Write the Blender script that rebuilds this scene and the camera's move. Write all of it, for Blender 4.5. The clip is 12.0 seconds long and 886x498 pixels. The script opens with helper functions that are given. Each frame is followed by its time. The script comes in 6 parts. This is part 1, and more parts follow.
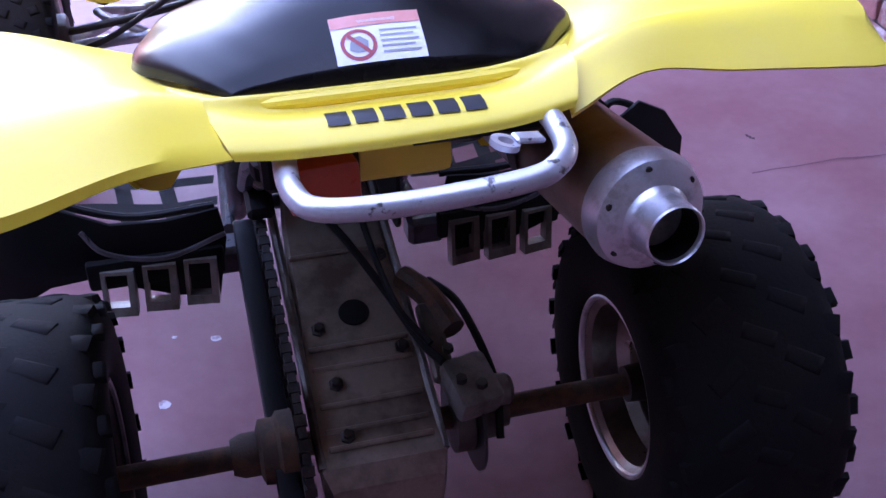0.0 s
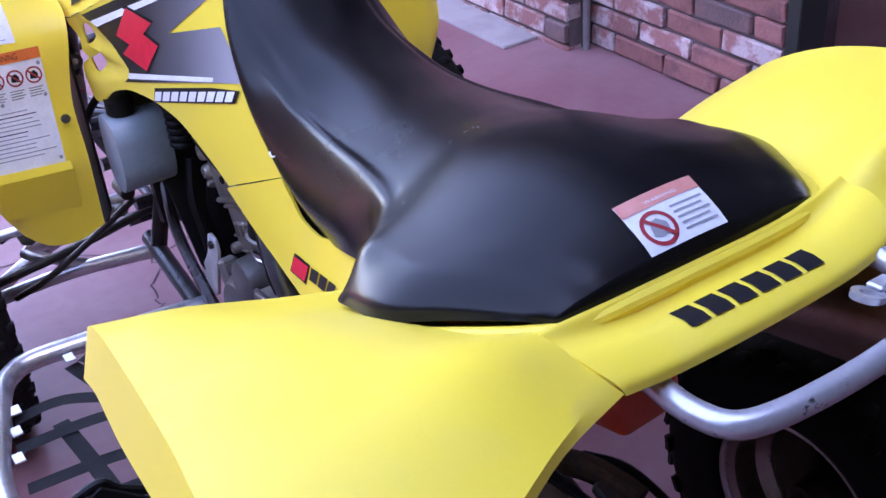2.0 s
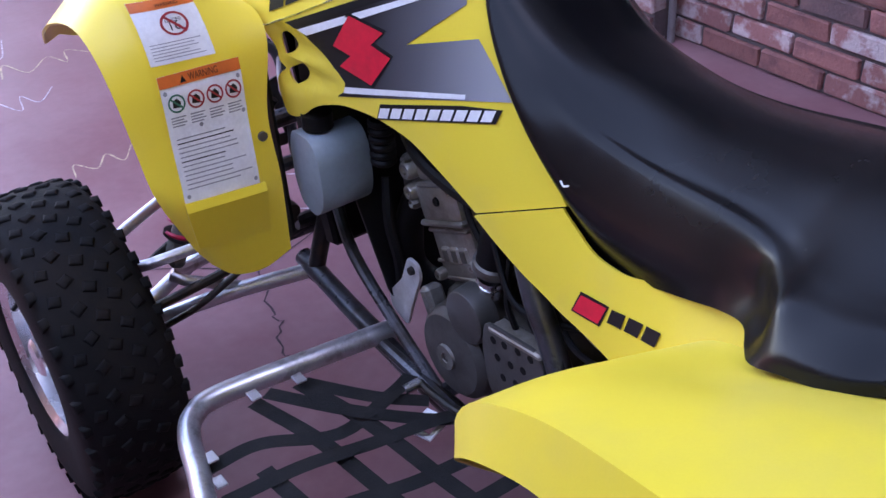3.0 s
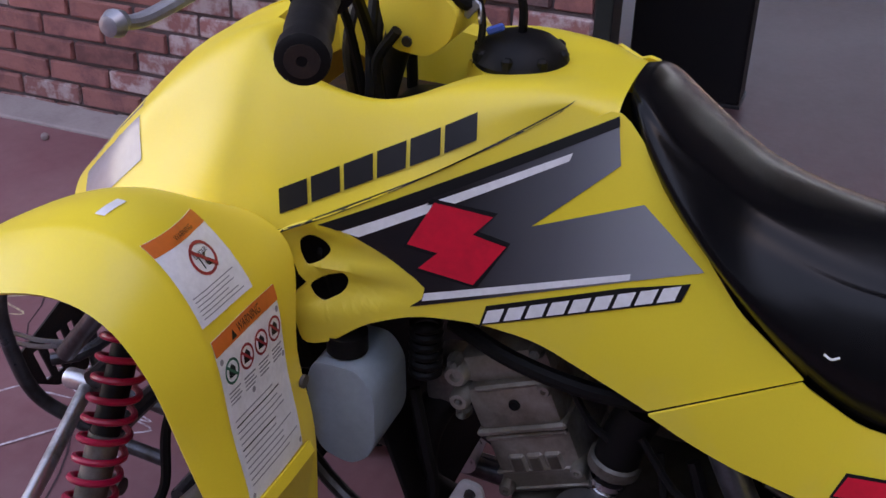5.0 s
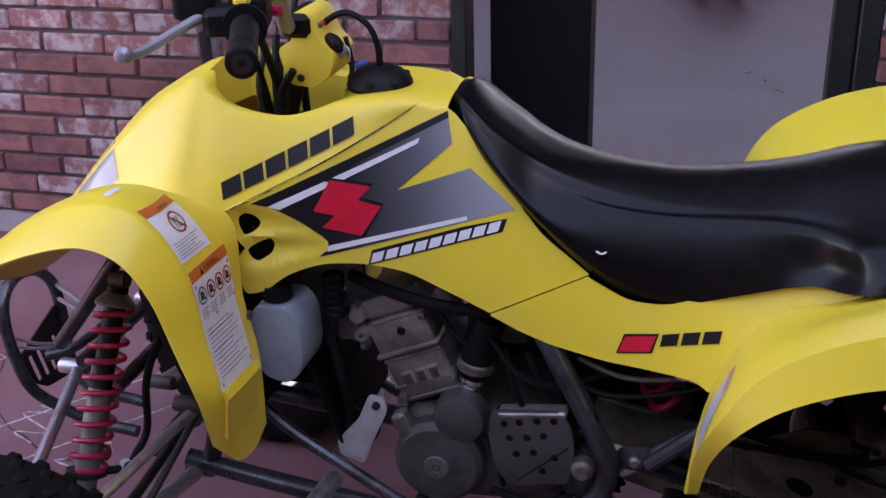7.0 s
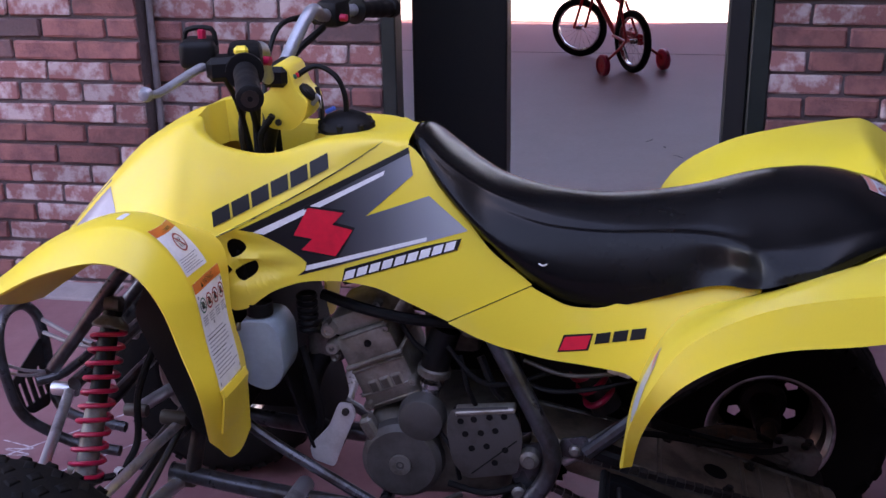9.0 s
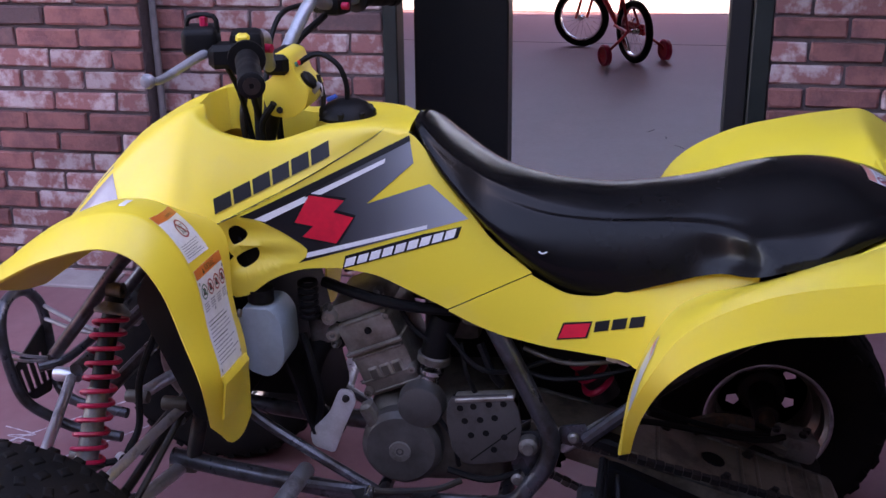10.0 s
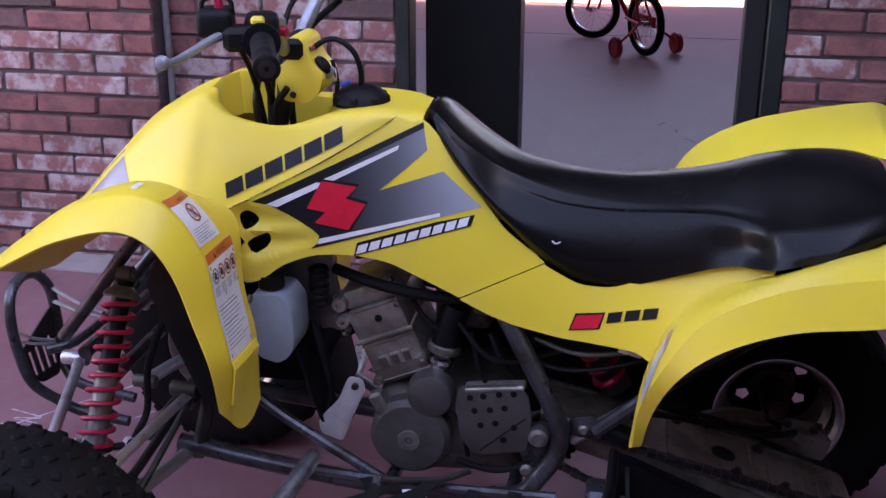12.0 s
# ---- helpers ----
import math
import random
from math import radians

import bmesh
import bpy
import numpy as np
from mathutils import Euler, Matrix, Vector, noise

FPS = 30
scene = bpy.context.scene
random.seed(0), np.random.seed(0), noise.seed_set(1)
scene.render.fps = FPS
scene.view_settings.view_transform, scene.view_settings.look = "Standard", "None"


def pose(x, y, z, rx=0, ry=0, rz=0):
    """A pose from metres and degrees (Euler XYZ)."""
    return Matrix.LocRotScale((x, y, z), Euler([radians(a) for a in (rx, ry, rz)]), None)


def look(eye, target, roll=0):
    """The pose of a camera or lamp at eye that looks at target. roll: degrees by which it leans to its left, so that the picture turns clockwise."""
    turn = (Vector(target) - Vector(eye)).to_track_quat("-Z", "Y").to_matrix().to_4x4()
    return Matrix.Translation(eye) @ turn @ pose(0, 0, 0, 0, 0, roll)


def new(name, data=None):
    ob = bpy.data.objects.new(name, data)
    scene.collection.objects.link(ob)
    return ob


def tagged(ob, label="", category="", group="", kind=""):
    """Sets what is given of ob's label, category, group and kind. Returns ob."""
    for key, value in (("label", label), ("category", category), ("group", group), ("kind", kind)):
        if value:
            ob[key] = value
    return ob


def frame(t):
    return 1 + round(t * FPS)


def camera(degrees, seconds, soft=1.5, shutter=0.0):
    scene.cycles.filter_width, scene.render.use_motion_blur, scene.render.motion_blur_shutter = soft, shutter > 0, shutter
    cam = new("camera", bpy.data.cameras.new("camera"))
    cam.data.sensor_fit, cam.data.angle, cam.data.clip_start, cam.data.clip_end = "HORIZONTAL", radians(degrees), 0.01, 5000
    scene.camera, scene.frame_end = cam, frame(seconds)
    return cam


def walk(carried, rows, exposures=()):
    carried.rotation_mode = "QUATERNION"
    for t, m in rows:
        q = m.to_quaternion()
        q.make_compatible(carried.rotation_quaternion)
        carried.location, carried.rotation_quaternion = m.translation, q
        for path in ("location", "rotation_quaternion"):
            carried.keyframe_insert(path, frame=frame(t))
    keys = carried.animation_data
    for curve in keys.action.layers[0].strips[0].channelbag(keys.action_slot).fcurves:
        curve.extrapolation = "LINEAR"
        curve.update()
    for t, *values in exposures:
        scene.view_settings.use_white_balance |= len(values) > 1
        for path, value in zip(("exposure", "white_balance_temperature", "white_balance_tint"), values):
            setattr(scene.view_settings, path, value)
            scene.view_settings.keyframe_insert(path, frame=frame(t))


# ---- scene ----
cam = camera(43.1, 12.0)
PATH = [
    (0, (-0.196, -1.045, 1.388), (0.219, 0.482, 0.164), 0.6),
    (0.5, (-0.321, -1.004, 1.399), (0.249, 0.479, 0.183), -2.4),
    (1, (-0.503, -1.041, 1.416), (0.229, 0.441, 0.29), -3.8),
    (1.5, (-0.585, -0.895, 1.382), (0.244, 0.574, 0.307), -2.1),
    (2, (-0.598, -0.683, 1.39), (0.288, 0.758, 0.323), -4.5),
    (2.5, (-0.687, -0.545, 1.407), (0.185, 0.913, 0.352), -4.5),
    (3, (-0.832, -0.339, 1.395), (0.113, 1.038, 0.294), -3.6),
    (3.5, (-0.812, -0.081, 1.372), (0.234, 1.243, 0.3), -7.4),
    (3.7, (-0.85, 0.017, 1.401), (0.21, 1.315, 0.309), -6.4),
    (5.3, (-1.091, 0.49, 1.36), (0.565, 1.038, 0.381), 1.5),
    (5.5, (-1.138, 0.446, 1.396), (0.493, 1.018, 0.39), 0.4),
    (6, (-1.284, 0.451, 1.416), (0.428, 0.819, 0.449), 2.8),
    (6.5, (-1.354, 0.321, 1.419), (0.289, 0.92, 0.447), -3.3),
    (7, (-1.538, 0.274, 1.413), (0.225, 0.762, 0.606), -1.6),
    (7.2, (-1.621, 0.278, 1.405), (0.143, 0.765, 0.596), -1.7),
    (8.8, (-1.818, 0.299, 1.414), (0.035, 0.638, 0.742), -0.8),
    (9, (-1.821, 0.297, 1.416), (0.033, 0.631, 0.743), -0.9),
    (9.5, (-1.824, 0.295, 1.414), (0.023, 0.621, 0.718), -0.9),
    (10, (-1.83, 0.294, 1.415), (0.017, 0.629, 0.726), -0.7),
    (10.5, (-1.823, 0.297, 1.413), (0.022, 0.636, 0.72), -0.5),
    (11, (-1.818, 0.3, 1.411), (0.026, 0.636, 0.713), -0.5),
    (11.5, (-1.823, 0.304, 1.413), (0.021, 0.643, 0.716), -0.3),
    (12, (-1.821, 0.308, 1.406), (0.019, 0.651, 0.702), 0.1),
]
# seconds, stops, kelvin, tint
LIGHT = [(0, 4.7, 6900, 43), (1.5, 4.6, 6900, 42), (2.5, 4.0, 7600, 34), (3.5, 3.78, 8000, 31), (5.3, 3.08, 10000, 31), (7, 3.35, 8900, 37), (9, 3.5, 8300, 38), (12, 3.5, 8300, 38)]
walk(cam, [(t, look(eye, target, roll)) for t, eye, target, roll in PATH], LIGHT)

# ---- light ----
world = bpy.data.worlds.new("sky")
scene.world = world
world.use_nodes = True
wn = world.node_tree.nodes
sky = wn.new("ShaderNodeTexSky")
sky.sky_type = "NISHITA"
sky.sun_disc = False
sky.ozone_density, sky.dust_density = 2.2, 0.6
sky.sun_elevation = radians(40)
sky.sun_rotation = radians(172)
world.node_tree.links.new(sky.outputs[0], wn["Background"].inputs[0])
wn["Background"].inputs[1].default_value = 0.12
sun = new("sun", bpy.data.lights.new("sun", "SUN"))
sun.data.energy, sun.data.angle, sun.data.color = 2.6, radians(0.6), (1.0, 0.95, 0.87)
sun.matrix_world = look((1.39, -9.9, 8.39), (0, 0, 0))

# ---- mesh tools ----
from mathutils.bvhtree import BVHTree


def thing(name, label, category, at=(0, 0, 0), group="", kind=""):
    ob = new(name)
    ob.location = at
    ob.empty_display_size = 0.1
    return tagged(ob, label, category, group, kind)


def part(name, bm, material, parent=None, label="", smooth=35, kind=""):
    bmesh.ops.recalc_face_normals(bm, faces=bm.faces[:])
    me = bpy.data.meshes.new(name)
    bm.to_mesh(me)
    bm.free()
    me.materials.append(material)
    if smooth:
        me.polygons.foreach_set("use_smooth", [True] * len(me.polygons))
        me.set_sharp_from_angle(angle=radians(smooth))
    ob = new(name, me)
    if parent:
        ob.parent = parent
    return tagged(ob, label, kind=kind)


def catmull(points, n, closed=False):
    pts = [Vector(p) for p in points]
    k = len(pts)
    out = []
    for i in range(k if closed else k - 1):
        if closed:
            a, b, c, d = (pts[(i + j) % k] for j in (-1, 0, 1, 2))
        else:
            b, c = pts[i], pts[i + 1]
            a = pts[i - 1] if i else b * 2 - c
            d = pts[i + 2] if i + 2 < k else c * 2 - b
        for s in range(n):
            t = s / n
            out.append(0.5 * (2 * b + (c - a) * t + (2 * a - 5 * b + 4 * c - d) * t * t + (3 * b - a - 3 * c + d) * t ** 3))
    if not closed:
        out.append(pts[-1].copy())
    return out


def smooth_grid(rows, n=5):
    fine = [catmull(r, n) for r in rows]
    cols = [catmull(c, n) for c in zip(*fine)]
    return [list(r) for r in zip(*cols)]


def flip(p):
    return Vector((-p[0], p[1], p[2]))


def add_grid(bm, rows):
    vs = [[bm.verts.new(p) for p in r] for r in rows]
    for a, b in zip(vs, vs[1:]):
        for i in range(len(a) - 1):
            bm.faces.new((a[i], a[i + 1], b[i + 1], b[i]))
    return vs


def shell(rows, n=5, thick=0.004, mirrored=False):
    bm = bmesh.new()
    fine = smooth_grid(rows, n)
    if mirrored:
        fine = [[flip(p) for p in r] for r in fine]
    add_grid(bm, fine)
    bmesh.ops.recalc_face_normals(bm, faces=bm.faces[:])
    bmesh.ops.solidify(bm, geom=bm.faces[:], thickness=thick)
    return bm


def hard_shell(rows, n=5, thick=0.004, mirrored=False, last_row=True):
    """As shell, but the last column, and the last row, are turned-down edges that meet the sheet in a crease."""
    body = rows[:-1] if last_row else rows
    fine = smooth_grid([r[:-1] for r in body], n)
    for r, p in zip(fine, catmull([r[-1] for r in body], n)):
        r.append(p)
    if last_row:
        fine.append(catmull(rows[-1][:-1], n) + [Vector(rows[-1][-1])])
    if mirrored:
        fine = [[flip(p) for p in r] for r in fine]
    bm = bmesh.new()
    add_grid(bm, fine)
    bmesh.ops.recalc_face_normals(bm, faces=bm.faces[:])
    bmesh.ops.solidify(bm, geom=bm.faces[:], thickness=thick)
    return bm


def tube(points, r, sides=10, n=6, closed=False, cap=True, r_end=None):
    bm = bmesh.new()
    pts = catmull(points, n, closed) if n > 1 else [Vector(p) for p in points]
    rings, up = [], None
    for i, p in enumerate(pts):
        if closed:
            d = pts[(i + 1) % len(pts)] - pts[i - 1]
        else:
            d = pts[min(i + 1, len(pts) - 1)] - pts[max(i - 1, 0)]
        d.normalize()
        if up is None:
            up = Vector((0, 0, 1)) if abs(d.z) < 0.9 else Vector((1, 0, 0))
        side = d.cross(up).normalized()
        up = side.cross(d).normalized()
        q = r if r_end is None else r + (r_end - r) * i / (len(pts) - 1)
        rings.append([bm.verts.new(p + q * (math.cos(a) * side + math.sin(a) * up)) for a in (2 * math.pi * k / sides for k in range(sides))])
    for i in range(len(rings) if closed else len(rings) - 1):
        a, b = rings[i], rings[(i + 1) % len(rings)]
        for k in range(sides):
            bm.faces.new((a[k], a[(k + 1) % sides], b[(k + 1) % sides], b[k]))
    if cap and not closed:
        bm.faces.new(rings[0][::-1])
        bm.faces.new(rings[-1])
    return bm


def lathe(profile, m, sides=40, closed=False, bm=None):
    """A profile of (along, radius) turned round the local x axis of m."""
    bm = bm or bmesh.new()
    rings = []
    for x, r in profile:
        if r < 1e-5:
            rings.append([bm.verts.new(m @ Vector((x, 0, 0)))])
        else:
            rings.append([bm.verts.new(m @ Vector((x, r * math.cos(a), r * math.sin(a)))) for a in (2 * math.pi * k / sides for k in range(sides))])
    pairs = list(zip(rings, rings[1:])) + ([(rings[-1], rings[0])] if closed else [])
    for a, b in pairs:
        for k in range(sides):
            j = (k + 1) % sides
            if len(a) == 1 and len(b) == 1:
                continue
            if len(a) == 1:
                bm.faces.new((a[0], b[j], b[k]))
            elif len(b) == 1:
                bm.faces.new((a[k], a[j], b[0]))
            else:
                bm.faces.new((a[k], a[j], b[j], b[k]))
    return bm


def block(size, m=Matrix(), bevel=0.003, seg=1, bm=None):
    b = bmesh.new()
    bmesh.ops.create_cube(b, size=1, matrix=Matrix.Diagonal((*size, 1)))
    if bevel:
        bmesh.ops.bevel(b, geom=b.edges[:], offset=bevel, segments=seg, affect="EDGES", profile=0.5, clamp_overlap=True)
    bmesh.ops.transform(b, matrix=m, verts=b.verts[:])
    if bm is None:
        return b
    return join(bm, b)


def join(bm, other):
    me = bpy.data.meshes.new("tmp")
    other.to_mesh(me)
    other.free()
    bm.from_mesh(me)
    bpy.data.meshes.remove(me)
    return bm


def prism(outline, place, depth, bevel=0.003):
    """A flat outline of (u, v), put in space by place(u, v, w), w from 0 to depth."""
    bm = bmesh.new()
    lo = [bm.verts.new(place(u, v, 0)) for u, v in outline]
    hi = [bm.verts.new(place(u, v, depth)) for u, v in outline]
    bm.faces.new(lo[::-1])
    bm.faces.new(hi)
    for i in range(len(lo)):
        j = (i + 1) % len(lo)
        bm.faces.new((lo[i], lo[j], hi[j], hi[i]))
    bmesh.ops.recalc_face_normals(bm, faces=bm.faces[:])
    if bevel:
        bmesh.ops.bevel(bm, geom=bm.edges[:], offset=bevel, segments=2, affect="EDGES", profile=0.5, clamp_overlap=True)
    return bm


def cut_flat(outline, step, holes=()):
    """A flat (u, v, 0) outline, with holes, cut into a fine net."""
    bm = bmesh.new()
    for loop in (outline, *holes):
        vs = [bm.verts.new((u, v, 0)) for u, v in loop]
        for i in range(len(vs)):
            bm.edges.new((vs[i], vs[(i + 1) % len(vs)]))
    bmesh.ops.triangle_fill(bm, use_beauty=True, edges=bm.edges[:])
    us, vs = [p[0] for p in outline], [p[1] for p in outline]
    for axis, lo, hi in ((0, min(us), max(us)), (1, min(vs), max(vs))):
        k = math.floor(lo / step) + 1
        while k * step < hi:
            co, no = [0, 0, 0], [0, 0, 0]
            co[axis], no[axis] = k * step, 1
            bmesh.ops.bisect_plane(bm, geom=bm.verts[:] + bm.edges[:] + bm.faces[:], dist=1e-6, plane_co=co, plane_no=no)
            k += 1
    bmesh.ops.recalc_face_normals(bm, faces=bm.faces[:])
    return bm


def panel(outline, sheet, step=0.02, thick=0.004, holes=()):
    """A moulded panel: an outline in two coordinates laid on the surface sheet(u, v)."""
    bm = cut_flat(outline, step, holes)
    for v in bm.verts:
        v.co = sheet(v.co.x, v.co.y)
    bmesh.ops.recalc_face_normals(bm, faces=bm.faces[:])
    bmesh.ops.solidify(bm, geom=bm.faces[:], thickness=thick)
    return bm


def tree_of(*obs):
    verts, polys = [], []
    for ob in obs:
        k = len(verts)
        verts += [v.co.copy() for v in ob.data.vertices]
        polys += [[k + i for i in p.vertices] for p in ob.data.polygons]
    return BVHTree.FromPolygons(verts, polys)


def sticker(name, outline, place, way, tree, material, parent, lift=0.001, step=0.02, label="", holes=()):
    """A thin film laid on a surface: outline points go through place(u, v), then along way onto the tree."""
    bm = cut_flat(outline, step, holes)
    way = Vector(way).normalized()
    for v in bm.verts:
        p = place(v.co.x, v.co.y)
        hit = tree.ray_cast(p - way * 0.25, way, 0.5)[0]
        if hit is None:
            hit = tree.find_nearest(p)[0]
        v.co = hit - way * lift
    return part(name, bm, material, parent, label, smooth=60)


def circle(u, v, r, n=20):
    return [(u + r * math.cos(2 * math.pi * k / n), v + r * math.sin(2 * math.pi * k / n)) for k in range(n)]


def rect(u0, v0, u1, v1):
    return [(u0, v0), (u1, v0), (u1, v1), (u0, v1)]


def lettering(body, width):
    """The outlines of a word as a flat mesh, as wide as given, from (0, 0)."""
    cu = bpy.data.curves.new("word", "FONT")
    cu.body = body
    ob = bpy.data.objects.new("word", cu)
    scene.collection.objects.link(ob)
    me = bpy.data.meshes.new_from_object(ob.evaluated_get(bpy.context.evaluated_depsgraph_get()))
    bpy.data.objects.remove(ob)
    bm = bmesh.new()
    bm.from_mesh(me)
    bpy.data.meshes.remove(me)
    hi = max(v.co.x for v in bm.verts)
    lo = min(v.co.x for v in bm.verts)
    for v in bm.verts:
        v.co = Vector((v.co.x - lo, v.co.y, 0)) * (width / (hi - lo))
    return bm


def word(name, body, u, v, width, place, way, tree, material, parent, lift=0.002):
    bm = lettering(body, width)
    way = Vector(way).normalized()
    for q in bm.verts:
        p = place(u + q.co.x, v + q.co.y)
        hit = tree.ray_cast(p - way * 0.25, way, 0.5)[0]
        q.co = (hit if hit is not None else tree.find_nearest(p)[0]) - way * lift
    return part(name, bm, material, parent, smooth=0)


# ---- materials ----
def surface(name, colour, rough=0.5, metal=0.0, second=None, amount=0.5, scale=6.0, grain=120.0, bump=0.1, edge=(0.45, 0.62), rough_span=0.12, coat=0.0, random=0.0, dist=0.002, spec=0.5, speck=0.11):
    m = bpy.data.materials.new(name)
    m.use_nodes = True
    nt = m.node_tree
    n, l = nt.nodes, nt.links
    bsdf = n["Principled BSDF"]
    co = n.new("ShaderNodeTexCoord")
    big = n.new("ShaderNodeTexNoise")
    big.inputs["Scale"].default_value, big.inputs["Detail"].default_value, big.inputs["Roughness"].default_value = scale, 6, 0.62
    small = n.new("ShaderNodeTexNoise")
    small.inputs["Scale"].default_value, small.inputs["Detail"].default_value = grain, 4
    where = co.outputs["Object"]
    if random:
        info = n.new("ShaderNodeObjectInfo")
        shift = n.new("ShaderNodeVectorMath")
        shift.operation = "MULTIPLY_ADD"
        shift.inputs[1].default_value = (31.0, 17.0, 23.0)
        l.new(info.outputs["Random"], shift.inputs[0])
        l.new(where, shift.inputs[2])
        where = shift.outputs[0]
    l.new(where, big.inputs["Vector"])
    l.new(where, small.inputs["Vector"])
    ramp = n.new("ShaderNodeValToRGB")
    ramp.color_ramp.elements[0].position, ramp.color_ramp.elements[1].position = edge
    l.new(big.outputs["Fac"], ramp.inputs["Fac"])
    mix = n.new("ShaderNodeMix")
    mix.data_type = "RGBA"
    mix.inputs["A"].default_value = (*colour, 1)
    mix.inputs["B"].default_value = (*(second or [c * 0.75 for c in colour]), 1)
    mul = n.new("ShaderNodeMath")
    mul.operation = "MULTIPLY"
    mul.inputs[1].default_value = amount
    l.new(ramp.outputs["Color"], mul.inputs[0])
    l.new(mul.outputs[0], mix.inputs["Factor"])
    fine = n.new("ShaderNodeMix")
    fine.data_type, fine.blend_type = "RGBA", "MULTIPLY"
    fine.inputs["Factor"].default_value = 1.0
    span = n.new("ShaderNodeMapRange")
    span.inputs["To Min"].default_value, span.inputs["To Max"].default_value = 1 - speck, 1 + speck
    l.new(small.outputs["Fac"], span.inputs["Value"])
    l.new(mix.outputs["Result"], fine.inputs["A"])
    l.new(span.outputs["Result"], fine.inputs["B"])
    result = fine.outputs["Result"]
    if random:
        hsv = n.new("ShaderNodeHueSaturation")
        tone = n.new("ShaderNodeMapRange")
        tone.inputs["To Min"].default_value, tone.inputs["To Max"].default_value = 1 - random, 1 + random
        l.new(info.outputs["Random"], tone.inputs["Value"])
        l.new(tone.outputs["Result"], hsv.inputs["Value"])
        l.new(result, hsv.inputs["Color"])
        result = hsv.outputs["Color"]
    l.new(result, bsdf.inputs["Base Color"])
    rr = n.new("ShaderNodeMapRange")
    rr.inputs["To Min"].default_value, rr.inputs["To Max"].default_value = max(0.02, rough - rough_span), min(1, rough + rough_span)
    l.new(big.outputs["Fac"], rr.inputs["Value"])
    l.new(rr.outputs["Result"], bsdf.inputs["Roughness"])
    bsdf.inputs["Metallic"].default_value = metal
    bsdf.inputs["Specular IOR Level"].default_value = spec
    if coat:
        bsdf.inputs["Coat Weight"].default_value, bsdf.inputs["Coat Roughness"].default_value = coat, 0.12
    if bump:
        b = n.new("ShaderNodeBump")
        b.inputs["Strength"].default_value, b.inputs["Distance"].default_value = bump, dist
        l.new(small.outputs["Fac"], b.inputs["Height"])
        l.new(b.outputs["Normal"], bsdf.inputs["Normal"])
    return m


yellow = surface("yellow_plastic", (0.90, 0.66, 0.05), 0.36, second=(0.84, 0.625, 0.09), amount=0.6, scale=5, grain=420, bump=0.03, rough_span=0.1, speck=0.025)
vinyl = surface("black_vinyl", (0.004, 0.004, 0.0045), 0.24, second=(0.007, 0.007, 0.0075), amount=0.7, scale=4, grain=900, bump=0.15, dist=0.0005, spec=0.21)
rubber = surface("tyre_rubber", (0.006, 0.006, 0.006), 0.75, spec=0.13, second=(0.014, 0.0105, 0.0085), amount=0.6, scale=9, grain=160, bump=0.3)
black_plastic = surface("black_plastic", (0.004, 0.004, 0.0045), 0.55, spec=0.2, second=(0.009, 0.0085, 0.008), scale=8, grain=300, bump=0.1)
black_mesh = surface("black_webbing", (0.015, 0.015, 0.015), 0.85, second=(0.04, 0.036, 0.033), scale=12, grain=500, bump=0.4)
cast = surface("cast_aluminium", (0.22, 0.208, 0.19), 0.48, 0.6, second=(0.085, 0.068, 0.052), amount=0.85, scale=14, grain=220, bump=0.25)
dirty_cast = surface("dirty_aluminium", (0.12, 0.104, 0.086), 0.5, 0.45, second=(0.045, 0.034, 0.024), amount=0.9, scale=10, grain=160, bump=0.3)
cylinder_alloy = surface("cylinder_alloy", (0.39, 0.355, 0.31), 0.42, 0.6, second=(0.15, 0.122, 0.095), amount=0.8, scale=9, grain=240, bump=0.15)
bright_alloy = surface("bright_alloy", (0.62, 0.61, 0.60), 0.36, 0.4, second=(0.42, 0.39, 0.36), amount=0.6, scale=14, grain=260, bump=0.06)
lever_alloy = surface("dull_lever_alloy", (0.36, 0.38, 0.42), 0.42, 0.6, second=(0.24, 0.25, 0.27), amount=0.7, scale=20, grain=240, bump=0.08)
faded_red = surface("faded_red_print", (0.72, 0.26, 0.20), 0.45, second=(0.78, 0.36, 0.30), scale=18, bump=0.0)
muddy_cast = surface("muddy_aluminium", (0.27, 0.215, 0.165), 0.38, 0.4, second=(0.09, 0.064, 0.046), amount=0.9, scale=8, grain=160, bump=0.3)
grey_cover = surface("grey_painted_cover", (0.088, 0.082, 0.078), 0.46, 0.3, second=(0.045, 0.039, 0.034), amount=0.7, scale=12, grain=260, bump=0.12)
silver = surface("silver_tube", (0.62, 0.62, 0.64), 0.34, 0.85, second=(0.28, 0.26, 0.25), amount=0.6, scale=22, grain=300, bump=0.1, edge=(0.52, 0.62))
white_tube = surface("white_silver_paint", (0.54, 0.54, 0.56), 0.32, 0.6, second=(0.08, 0.07, 0.065), amount=0.95, scale=45, grain=200, bump=0.08, edge=(0.60, 0.65))
polished = surface("polished_alloy", (0.70, 0.70, 0.72), 0.25, 0.95, second=(0.42, 0.40, 0.38), amount=0.5, scale=18, grain=300, bump=0.05)
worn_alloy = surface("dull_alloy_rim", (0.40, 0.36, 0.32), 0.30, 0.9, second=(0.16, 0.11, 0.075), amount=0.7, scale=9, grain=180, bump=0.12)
frame_paint = surface("grey_frame_paint", (0.082, 0.084, 0.094), 0.30, 0.55, second=(0.040, 0.031, 0.026), amount=0.9, scale=18, grain=240, bump=0.12)
